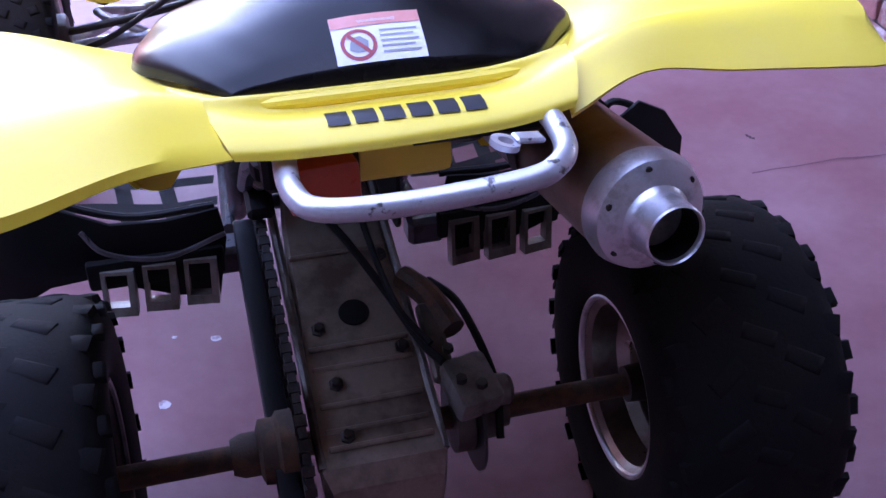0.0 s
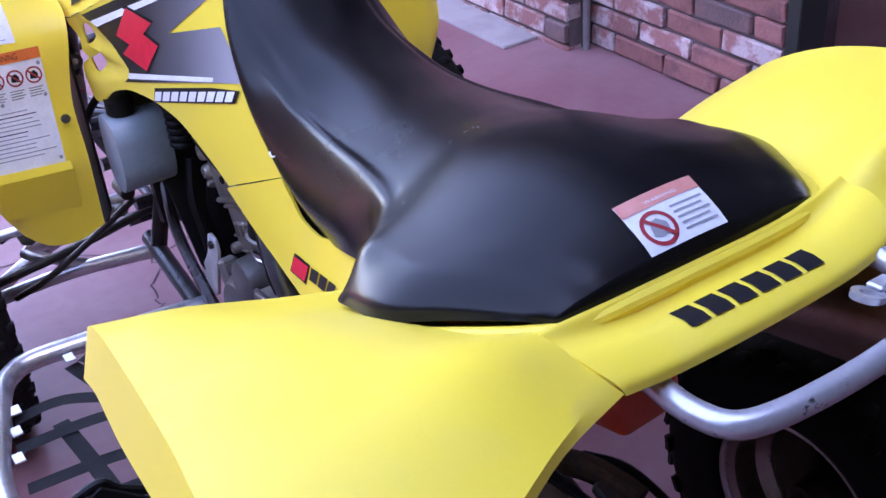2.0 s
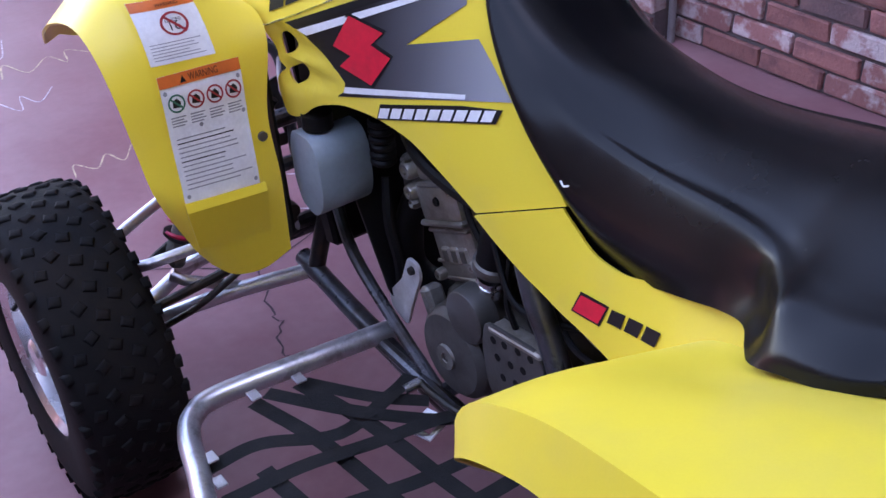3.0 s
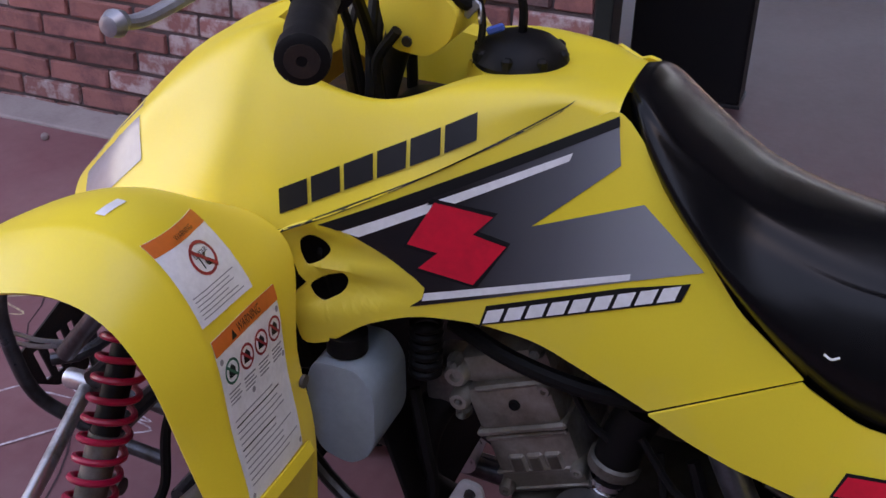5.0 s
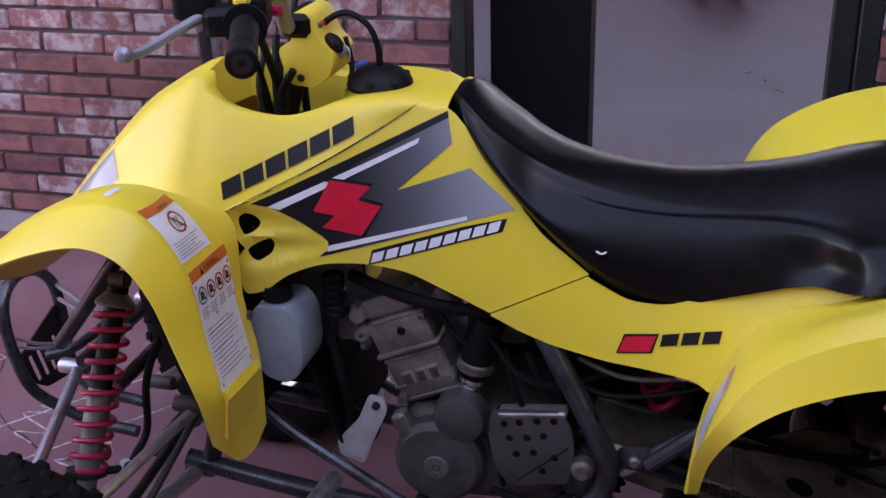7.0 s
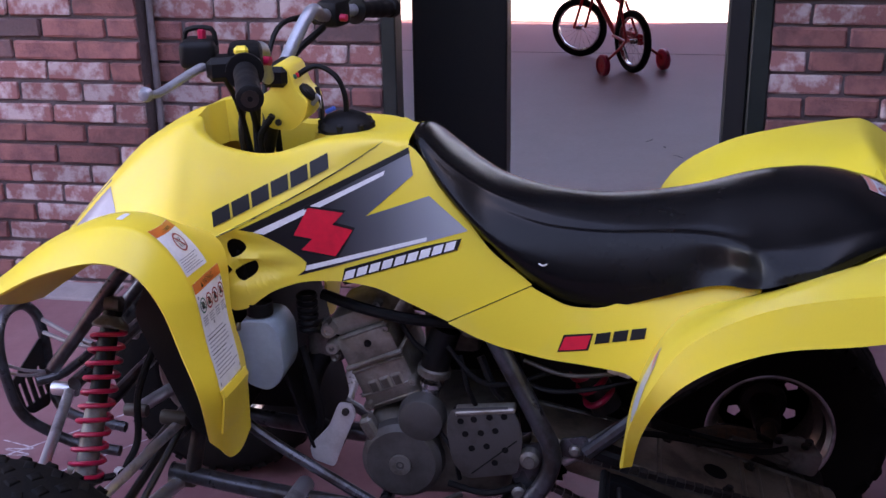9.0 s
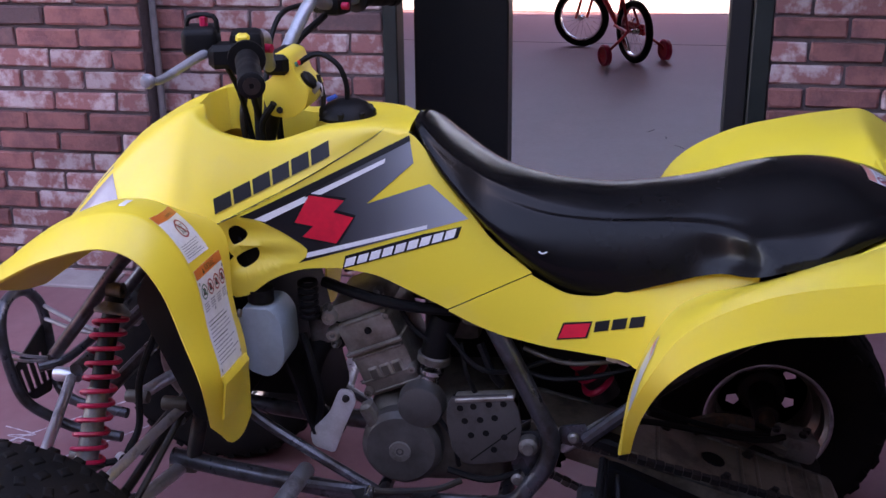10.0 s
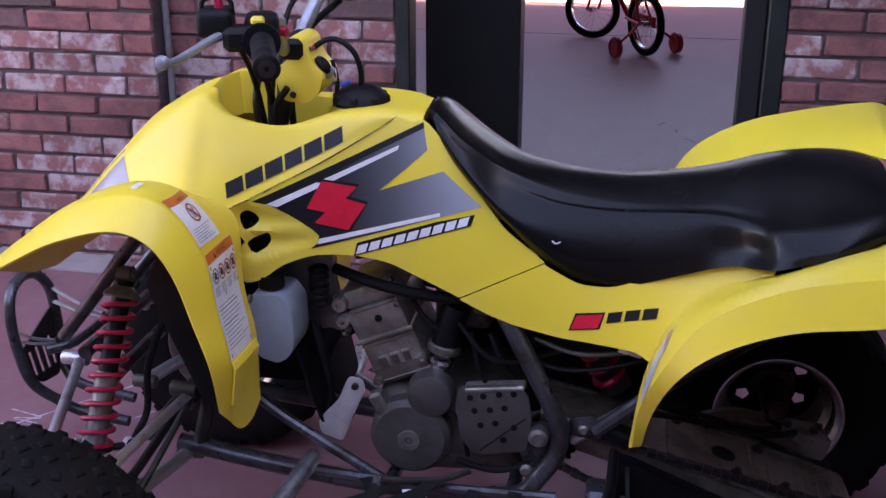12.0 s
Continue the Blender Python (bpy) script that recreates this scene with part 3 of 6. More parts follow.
FRONT = [
    [(-0.240, 0.912, 0.512), (-0.285, 0.912, 0.498), (-0.330, 0.914, 0.506), (-0.360, 0.917, 0.534), (-0.374, 0.930, 0.556)],
    [(-0.238, 0.913, 0.630), (-0.300, 0.905, 0.630), (-0.350, 0.901, 0.634), (-0.388, 0.899, 0.640), (-0.415, 0.922, 0.655)],
    [(-0.236, 0.930, 0.720), (-0.300, 0.920, 0.720), (-0.350, 0.917, 0.722), (-0.388, 0.915, 0.725), (-0.424, 0.938, 0.727)],
    [(-0.215, 0.942, 0.815), (-0.300, 0.939, 0.815), (-0.350, 0.936, 0.820), (-0.390, 0.934, 0.825), (-0.430, 0.960, 0.802)],
    [(-0.205, 0.985, 0.845), (-0.290, 0.990, 0.878), (-0.345, 0.985, 0.890), (-0.392, 0.985, 0.893), (-0.434, 0.996, 0.853)],
    [(-0.205, 1.050, 0.845), (-0.280, 1.050, 0.895), (-0.340, 1.050, 0.910), (-0.392, 1.050, 0.907), (-0.436, 1.052, 0.868)],
    [(-0.195, 1.130, 0.810), (-0.280, 1.130, 0.870), (-0.340, 1.130, 0.886), (-0.394, 1.135, 0.882), (-0.436, 1.136, 0.846)],
    [(-0.170, 1.225, 0.750), (-0.270, 1.218, 0.802), (-0.340, 1.214, 0.832), (-0.398, 1.210, 0.834), (-0.430, 1.205, 0.812)],
    [(-0.150, 1.310, 0.690), (-0.220, 1.312, 0.706), (-0.310, 1.305, 0.742), (-0.385, 1.290, 0.774), (-0.412, 1.280, 0.768)],
]
REAR = [
    [(-0.225, 0.302, 0.495), (-0.240, 0.303, 0.492), (-0.255, 0.302, 0.495), (-0.266, 0.298, 0.502), (-0.270, 0.284, 0.508)],
    [(-0.165, 0.280, 0.600), (-0.220, 0.288, 0.600), (-0.280, 0.292, 0.600), (-0.328, 0.292, 0.602), (-0.342, 0.272, 0.606)],
    [(-0.158, 0.240, 0.690), (-0.240, 0.258, 0.696), (-0.335, 0.266, 0.704), (-0.414, 0.264, 0.714), (-0.432, 0.242, 0.710)],
    [(-0.165, 0.195, 0.735), (-0.250, 0.214, 0.750), (-0.345, 0.222, 0.774), (-0.436, 0.216, 0.796), (-0.456, 0.190, 0.766)],
    [(-0.175, 0.120, 0.764), (-0.270, 0.128, 0.794), (-0.350, 0.128, 0.828), (-0.446, 0.122, 0.852), (-0.464, 0.108, 0.803)],
    [(-0.180, 0.020, 0.800), (-0.270, 0.020, 0.842), (-0.350, 0.020, 0.866), (-0.455, 0.015, 0.880), (-0.474, 0.010, 0.822)],
    [(-0.170, -0.075, 0.836), (-0.265, -0.085, 0.876), (-0.350, -0.090, 0.890), (-0.464, -0.100, 0.897), (-0.482, -0.107, 0.848)],
    [(-0.176, -0.130, 0.868), (-0.250, -0.155, 0.895), (-0.345, -0.185, 0.899), (-0.472, -0.205, 0.900), (-0.488, -0.212, 0.864)],
    [(-0.165, -0.198, 0.858), (-0.245, -0.240, 0.875), (-0.335, -0.284, 0.877), (-0.448, -0.319, 0.877), (-0.489, -0.289, 0.869)],
    [(-0.158, -0.206, 0.850), (-0.246, -0.244, 0.866), (-0.335, -0.288, 0.866), (-0.448, -0.324, 0.866), (-0.487, -0.296, 0.864)],
]
front_fender, rear_fender = {}, {}
for side in ("left", "right"):
    front_fender[side] = part("front_fender", hard_shell(FRONT, 5, 0.004, side == "right", False), yellow, quad, "yellow plastic front fender", smooth=50)
    grid = REAR
    if side == "right":  # bent forward at the back
        bent = {7: (-0.122, -0.118, -0.128, -0.146, -0.158), 8: (-0.155, -0.150, -0.164, -0.190, -0.196), 9: (-0.198, -0.162, -0.180, -0.206, -0.203)}
        grid = [[(x * (1.0 + 0.012 * max(0, i - 5) * (j > 2)), bent[i][j] if i in bent else y, z - (0.006 if i in bent else 0)) for j, (x, y, z) in enumerate(r)] for i, r in enumerate(REAR)]
    rear_fender[side] = part("rear_fender", hard_shell(grid, 5, 0.004, side == "right"), yellow, quad, "yellow plastic rear fender with a turned-down edge", smooth=40)

TAIL = [
    [(-0.19, 0.06, 0.775), (-0.10, 0.06, 0.775), (0, 0.06, 0.775), (0.10, 0.06, 0.775), (0.19, 0.06, 0.775)],
    [(-0.18, -0.06, 0.832), (-0.10, -0.08, 0.835), (0, -0.085, 0.836), (0.10, -0.08, 0.835), (0.18, -0.06, 0.832)],
    [(-0.18, -0.110, 0.854), (-0.10, -0.112, 0.852), (0, -0.113, 0.852), (0.10, -0.112, 0.852), (0.18, -0.110, 0.856)],
    [(-0.178, -0.126, 0.868), (-0.10, -0.125, 0.864), (0, -0.126, 0.864), (0.10, -0.125, 0.865), (0.178, -0.118, 0.876)],
    [(-0.176, -0.140, 0.866), (-0.10, -0.139, 0.850), (0, -0.140, 0.850), (0.10, -0.139, 0.852), (0.177, -0.132, 0.874)],
    [(-0.172, -0.168, 0.866), (-0.10, -0.170, 0.859), (0, -0.172, 0.859), (0.10, -0.170, 0.861), (0.174, -0.160, 0.876)],
    [(-0.162, -0.200, 0.858), (-0.10, -0.202, 0.853), (0, -0.203, 0.853), (0.10, -0.200, 0.855), (0.164, -0.194, 0.864)],
    [(-0.157, -0.207, 0.848), (-0.10, -0.208, 0.843), (0, -0.209, 0.843), (0.10, -0.206, 0.845), (0.160, -0.200, 0.854)],
]
LIP = [(-0.236, 0.045, 0.808), (-0.232, 0.0, 0.818), (-0.206, -0.046, 0.833), (-0.172, -0.098, 0.848), (-0.135, -0.124, 0.853), (-0.07, -0.129, 0.855), (0.07, -0.129, 0.855), (0.135, -0.124, 0.856), (0.172, -0.098, 0.851), (0.206, -0.046, 0.836), (0.232, 0.0, 0.820), (0.236, 0.045, 0.808)]
tail = part("tail_cover", shell(TAIL, 5, 0.004), yellow, quad, "yellow plastic tail cover behind the seat", smooth=50)
part("seat_lip", tube(LIP, 0.0075, 10, 5), yellow, tail)

SEAT = [
    (0.664, [(-0.040, 0.950), (-0.044, 0.957), (-0.043, 0.964), (-0.038, 0.970), (-0.034, 0.973), (-0.018, 0.977), (0, 0.978)]),
    (0.642, [(-0.070, 0.926), (-0.078, 0.940), (-0.075, 0.952), (-0.066, 0.961), (-0.060, 0.965), (-0.030, 0.972), (0, 0.974)]),
    (0.595, [(-0.098, 0.876), (-0.105, 0.890), (-0.093, 0.908), (-0.077, 0.920), (-0.070, 0.926), (-0.036, 0.932), (0, 0.933)]),
    (0.530, [(-0.113, 0.812), (-0.121, 0.828), (-0.097, 0.860), (-0.074, 0.876), (-0.067, 0.884), (-0.034, 0.890), (0, 0.891)]),
    (0.457, [(-0.116, 0.746), (-0.130, 0.780), (-0.105, 0.834), (-0.080, 0.848), (-0.072, 0.858), (-0.036, 0.870), (0, 0.873)]),
    (0.398, [(-0.119, 0.712), (-0.135, 0.760), (-0.108, 0.826), (-0.084, 0.838), (-0.076, 0.847), (-0.038, 0.861), (0, 0.866)]),
    (0.330, [(-0.130, 0.715), (-0.141, 0.762), (-0.115, 0.827), (-0.090, 0.836), (-0.082, 0.845), (-0.040, 0.859), (0, 0.864)]),
    (0.250, [(-0.150, 0.746), (-0.148, 0.782), (-0.125, 0.836), (-0.100, 0.841), (-0.090, 0.851), (-0.044, 0.867), (0, 0.873)]),
    (0.195, [(-0.162, 0.768), (-0.150, 0.797), (-0.135, 0.839), (-0.108, 0.846), (-0.097, 0.858), (-0.047, 0.877), (0, 0.883)]),
    (0.158, [(-0.176, 0.780), (-0.160, 0.802), (-0.149, 0.839), (-0.122, 0.848), (-0.110, 0.860), (-0.052, 0.886), (0, 0.893)]),
    (0.128, [(-0.210, 0.790), (-0.184, 0.808), (-0.176, 0.839), (-0.142, 0.851), (-0.124, 0.864), (-0.057, 0.894), (0, 0.902)]),
    (0.104, [(-0.233, 0.800), (-0.220, 0.816), (-0.202, 0.843), (-0.164, 0.854), (-0.136, 0.867), (-0.060, 0.899), (0, 0.909)]),
    (0.070, [(-0.238, 0.812), (-0.231, 0.829), (-0.204, 0.849), (-0.176, 0.859), (-0.146, 0.871), (-0.062, 0.905), (0, 0.916)]),
    (0.015, [(-0.236, 0.827), (-0.229, 0.843), (-0.200, 0.861), (-0.176, 0.870), (-0.146, 0.879), (-0.062, 0.910), (0, 0.919)]),
    (-0.040, [(-0.204, 0.844), (-0.197, 0.857), (-0.174, 0.871), (-0.150, 0.880), (-0.122, 0.889), (-0.056, 0.907), (0, 0.912)]),
    (-0.092, [(-0.170, 0.857), (-0.162, 0.866), (-0.144, 0.874), (-0.120, 0.880), (-0.096, 0.885), (-0.045, 0.890), (0, 0.892)]),
    (-0.118, [(-0.148, 0.856), (-0.144, 0.863), (-0.130, 0.868), (-0.108, 0.871), (-0.080, 0.873), (-0.038, 0.875), (0, 0.876)]),
]
rows = []
for y, half in SEAT:
    left = [Vector((x, y, z)) for x, z in half]
    left[3] = left[3].lerp((left[2] + left[4]) / 2, 0.95)
    rows.append(left + [flip(p) for p in left[-2::-1]])
bm = bmesh.new()
vs = add_grid(bm, smooth_grid(rows, 5))
for a, b in zip(vs, vs[1:]):
    bm.faces.new((a[0], b[0], b[-1], a[-1]))
bm.faces.new(vs[0])
bm.faces.new(vs[-1][::-1])
seat = part("seat", bm, vinyl, quad, "black vinyl seat cover", smooth=70)

# decals on both sides
def bars(name, u0, u1, v0, v1, n, lean, fill, place, way, tree, material, parent, lift=0.0022):
    """n slanted plain blocks in a row from (u0, v0) to (u1, v1), of height lean[1]."""
    for i in range(n):
        a, b = i / n, (i + fill) / n
        ua, ub = u0 + (u1 - u0) * a, u0 + (u1 - u0) * b
        va, vb = v0 + (v1 - v0) * a, v0 + (v1 - v0) * b
        sticker(name, [(ua, va), (ub, vb), (ub + lean[0], vb + lean[1]), (ua + lean[0], va + lean[1])], place, way, tree, material, parent, lift, 0.03)


for side, sgn in (("left", -1), ("right", 1)):
    a, b = panels[side]
    tree = tree_of(a, b, hood)
    sheet = left_sheet if side == "left" else right_sheet
    way = (-sgn, 0, 0)
    arrow = [(0.925, 0.842), (0.665, 0.955), (0.656, 0.915), (0.727, 0.855), (0.629, 0.882), (0.564, 0.826), (0.834, 0.762), (0.822, 0.772), (0.820, 0.784), (0.830, 0.794), (0.847, 0.806), (0.867, 0.819), (0.898, 0.837)]
    sticker("stripe", arrow, sheet, way, tree, stripe_print, a, 0.0012, 0.02, "black to silver graded graphic stripe")
    sticker("edge_line", [(0.922, 0.843), (0.665, 0.958), (0.663, 0.949), (0.905, 0.838)], sheet, way, tree, ink, a, 0.0020, 0.03)
    sticker("edge_line", [(0.902, 0.8375), (0.70, 0.9245), (0.702, 0.917), (0.885, 0.833)], sheet, way, tree, paper, a, 0.0020, 0.03)
    sticker("edge_line", [(0.822, 0.770), (0.63, 0.812), (0.63, 0.818), (0.820, 0.779)], sheet, way, tree, paper, a, 0.0020, 0.03)
    # emblem as two plain slanted red shapes with a dark border
    for grow, tone, lift in ((0.0035, ink, 0.0020), (0.0, red_ink, 0.0028)):
        for poly in ([(0.817, 0.873), (0.762, 0.862), (0.779, 0.844), (0.747, 0.834), (0.774, 0.793), (0.827, 0.806), (0.810, 0.823), (0.839, 0.830)],):
            cu = sum(p[0] for p in poly) / len(poly)
            cv = sum(p[1] for p in poly) / len(poly)
            g = [(u + math.copysign(grow, u - cu), v + math.copysign(grow, v - cv)) for u, v in poly]
            sticker("emblem", g, sheet, way, tree, tone, a, lift, 0.03, "plain red emblem shape with a black border")
    # lettering as plain blocks
    bars("letter_block", 0.966, 0.783, 0.845, 0.934, 6, (0.004, 0.0235), 0.88, sheet, way, tree, ink, hood)
    sticker("letter_ground", [(0.765, 0.7495), (0.580, 0.7965), (0.574, 0.8145), (0.635, 0.8035), (0.760, 0.7715)], sheet, way, tree, ink, a, 0.0016, 0.03)
    bars("letter_block", 0.762, 0.582, 0.7525, 0.7985, 9, (-0.004, 0.0145), 0.80, sheet, way, tree, paper, a, 0.0026)
    sticker("letter_block", [(0.412, 0.639), (0.362, 0.647), (0.354, 0.675), (0.402, 0.668)], sheet, way, tree, ink, b, 0.0014, 0.03)
    sticker("letter_block", [(0.409, 0.642), (0.365, 0.649), (0.357, 0.672), (0.400, 0.665)], sheet, way, tree, red_ink, b, 0.0022, 0.03, "red slanted block")
    bars("letter_block", 0.352, 0.268, 0.658, 0.678, 3, (-0.003, 0.017), 0.82, sheet, way, tree, ink, b, 0.0018)
    seam = sticker("seam", [(0.708 - 0.001, 0.968), *[(u, v + 0.001) for u, v in top_seam[::-1][1:]], *[(u, v - 0.0012) for u, v in top_seam[:-1]]], sheet, way, tree, ink, a, 0.0010, 0.03)

# recessed scoop behind the holes
for s in (-1, 1):
    part("scoop_back", block((0.004, 0.09, 0.09), pose(s * 0.160, 0.922, 0.78), 0.001), black_plastic, quad, "black backing behind the scoop holes")
part("scratch", tube([(-0.136, 0.445, 0.787), (-0.1375, 0.438, 0.784), (-0.1365, 0.431, 0.787)], 0.0012, 6, 4), paper, seat, "small pale scuff")

# tail lettering blocks and seat sticker
tree = tree_of(tail)
bars("letter_block", -0.07, 0.083, -0.190, -0.194, 6, (0.0, 0.026), 0.80, lambda u, v: Vector((u, v, 0.87)), (0, 0.35, -1), tree, ink, tail, 0.0016)
tree = tree_of(seat)


def on_seat(u, v):
    return Vector((-0.047 + 0.088 * u, -0.114 + 0.052 * v, 0.877 + 0.018 * v))


drop = (0, 0.33, -1)
sticker("warning_sticker", rect(0, 0, 1, 1), on_seat, drop, tree, paper, seat, 0.0010, 0.2, "white warning sticker with a red top")
sticker("sticker_head", rect(0.0, 0.74, 1, 1), on_seat, drop, tree, faded_red, seat, 0.0016, 0.2)
ring = circle(0.27, 0.36, 0.20, 24)
sticker("ban_sign", [(0.27 + (u - 0.27) * 1.0, 0.36 + (v - 0.36) * 1.6) for u, v in ring], on_seat, drop, tree, crimson, seat, 0.0016, 0.3, holes=([(0.27 + (u - 0.27) * 0.78, 0.36 + (v - 0.36) * 1.25) for u, v in ring],))
sticker("rider_shape", [(0.16, 0.25), (0.24, 0.2), (0.36, 0.22), (0.38, 0.4), (0.30, 0.52), (0.22, 0.5), (0.18, 0.4)], on_seat, drop, tree, grey_ink, seat, 0.0017, 0.3)
sticker("ban_bar", [(0.14, 0.55), (0.17, 0.6), (0.41, 0.17), (0.38, 0.12)], on_seat, drop, tree, crimson, seat, 0.0022, 0.3)
for i in range(5):
    sticker("print_line", rect(0.52, 0.14 + i * 0.11, 0.94 - 0.05 * (i % 2), 0.18 + i * 0.11), on_seat, drop, tree, grey_ink, seat, 0.0016, 0.3)
word("print", "WARNING", 0.30, 0.80, 0.42, on_seat, drop, tree, paper, seat, 0.0022)

# warning labels on the front fender
tree = tree_of(front_fender["left"])
back = (0, 1, -0.15)


def on_low(u, v):
    a = Vector((-0.379, 0.931, 0.818)) * (1 - u) + Vector((-0.262, 0.937, 0.810)) * u
    b = Vector((-0.387, 0.898, 0.652)) * (1 - u) + Vector((-0.273, 0.906, 0.637)) * u
    return a * v + b * (1 - v)


def on_high(u, v):
    a = Vector((-0.378, 0.980, 0.900)) * (1 - u) + Vector((-0.287, 0.999, 0.888)) * u
    b = Vector((-0.381, 0.932, 0.832)) * (1 - u) + Vector((-0.290, 0.940, 0.822)) * u
    return a * v + b * (1 - v)


def sign(place, way, cu, cv, r, ratio, tone, parent):
    ring = [(cu + r * math.cos(k * math.pi / 10), cv + r * ratio * math.sin(k * math.pi / 10)) for k in range(20)]
    hole = [(cu + (u - cu) * 0.8, cv + (v - cv) * 0.8) for u, v in ring]
    sticker("ban_sign", ring, place, way, tree, tone, parent, 0.0016, 0.3, holes=(hole,))
    sticker("rider_shape", [(cu - r * 0.5, cv - r * 0.4 * ratio), (cu + r * 0.4, cv - r * 0.5 * ratio), (cu + r * 0.5, cv + r * 0.1 * ratio), (cu + r * 0.1, cv + r * 0.55 * ratio), (cu - r * 0.4, cv + r * 0.3 * ratio)], place, way, tree, ink, parent, 0.0014, 0.3)
    sticker("ban_bar", [(cu - r * 0.75, cv + r * 0.55 * ratio), (cu - r * 0.6, cv + r * 0.7 * ratio), (cu + r * 0.75, cv - r * 0.55 * ratio), (cu + r * 0.6, cv - r * 0.7 * ratio)], place, way, tree, tone, parent, 0.0022, 0.3)


flap = front_fender["left"]
low = sticker("warning_label", rect(0, 0, 1, 1), on_low, back, tree, paper, flap, 0.0008, 0.12, "white warning label with an orange head")
sticker("label_head", rect(0, 0.91, 1, 1), on_low, back, tree, orange, flap, 0.0014, 0.12)
word("print", "WARNING", 0.36, 0.93, 0.36, on_low, back, tree, ink, flap, 0.0020)
sticker("print_mark", [(0.25, 0.925), (0.33, 0.925), (0.29, 0.975)], on_low, back, tree, ink, flap, 0.0020, 0.3)
for i in range(4):
    sign(on_low, back, 0.16 + i * 0.235, 0.78, 0.105, 0.68, green_ink if i == 0 else crimson, flap)
    for j in range(4):
        sticker("print_line", rect(0.06 + i * 0.235, 0.67 - 0.022 * j, 0.24 + i * 0.235 - 0.03 * (j % 2), 0.68 - 0.022 * j), on_low, back, tree, grey_ink, flap, 0.0014, 0.3)
prnd = random.Random(3)
for j in range(12):
    sticker("print_line", rect(0.07, 0.50 - 0.036 * j, prnd.uniform(0.6, 0.93), 0.509 - 0.036 * j), on_low, back, tree, ink if j in (1, 5) else grey_ink, flap, 0.0014, 0.3)
for u, v in ((0.05, 0.87), (0.95, 0.87), (0.95, 0.60), (0.4, 0.58), (0.06, 0.05), (0.95, 0.05)):
    sticker("screw_mark", [(u + 0.025 * math.cos(k), v + 0.018 * math.sin(k)) for k in np.linspace(0, 5.5, 9)], on_low, back, tree, grey_ink, flap, 0.0018, 0.3)
sticker("warning_label", rect(0, 0, 1, 1), on_high, back, tree, paper, flap, 0.0008, 0.12, "white age warning label with an orange head")
sticker("label_head", rect(0, 0.85, 1, 1), on_high, back, tree, orange, flap, 0.0014, 0.12)
word("print", "WARNING", 0.38, 0.885, 0.36, on_high, back, tree, ink, flap, 0.0020)
ringo = [(0.56 + 0.22 * math.cos(k * math.pi / 10), 0.60 + 0.19 * math.sin(k * math.pi / 10)) for k in range(20)]
sticker("ban_sign", ringo, on_high, back, tree, crimson, flap, 0.0014, 0.3, holes=([(0.56 + (u - 0.56) * 0.82, 0.60 + (v - 0.60) * 0.82) for u, v in ringo],))
word("print", "UNDER", 0.43, 0.63, 0.26, on_high, back, tree, ink, flap, 0.0014)
word("print", "16", 0.48, 0.50, 0.16, on_high, back, tree, ink, flap, 0.0014)
sticker("ban_bar", [(0.40, 0.73), (0.43, 0.76), (0.72, 0.47), (0.69, 0.44)], on_high, back, tree, crimson, flap, 0.0020, 0.3)
for j in range(6):
    sticker("print_line", rect(0.08, 0.32 - 0.05 * j, prnd.uniform(0.6, 0.92), 0.333 - 0.05 * j), on_high, back, tree, grey_ink, flap, 0.0014, 0.3)
sticker("top_sticker", rect(0, 0, 1, 1), lambda u, v: Vector((-0.365 + 0.032 * u, 1.036 + 0.010 * v, 0.93)), (0, 0, -1), tree, paper, flap, 0.001, 0.3, "worn white sticker on top of the fender")
part("label_step", shell([[(-0.389, 0.8985, 0.652), (-0.330, 0.9010, 0.645), (-0.268, 0.9055, 0.637)], [(-0.389, 0.8950, 0.640), (-0.330, 0.8960, 0.634), (-0.268, 0.9010, 0.626)], [(-0.378, 0.9070, 0.575), (-0.330, 0.9085, 0.565), (-0.268, 0.9125, 0.555)]], 1, 0.003), yellow, flap, "raised step below the label", smooth=15)
part("fender_clip", lathe([(0, 0.0), (0.0, 0.007), (0.004, 0.007), (0.005, 0.004), (0.004, 0.0)], pose(-0.256, 0.915, 0.70, 0, 0, -90), 12), dirty_cast, flap)
for s in (-1, 1):
    tr = tree_of(hood)
    sticker("headlight_lens", rect(0, 0, 1, 1), lambda u, v, s=s: Vector((s * 0.14, 1.152 + 0.085 * u + 0.03 * v, 0.893 - 0.085 * u - 0.045 * (1 - v) + 0.02 * v)), (-s, 0, -0.2), tr, clear_film, hood, 0.001, 0.2, "pale grey headlight lens")

# worn sticker on the front face of the rear fender
tree = tree_of(rear_fender["left"])
shin = rear_fender["left"]
sticker("worn_sticker", [(-0.311, 0.732), (-0.358, 0.724), (-0.362, 0.701), (-0.366, 0.660), (-0.350, 0.630), (-0.334, 0.615), (-0.300, 0.631), (-0.304, 0.675), (-0.304, 0.708)], lambda u, v: Vector((u, 0.27, v)), (0, -1, 0), tree, pale_ink, shin, 0.001, 0.012, "worn pale sticker with a red band")
sticker("sticker_band", [(-0.309, 0.729), (-0.347, 0.722), (-0.354, 0.712), (-0.306, 0.717)], lambda u, v: Vector((u, 0.27, v)), (0, -1, 0), tree, faded_red, shin, 0.0016, 0.012)

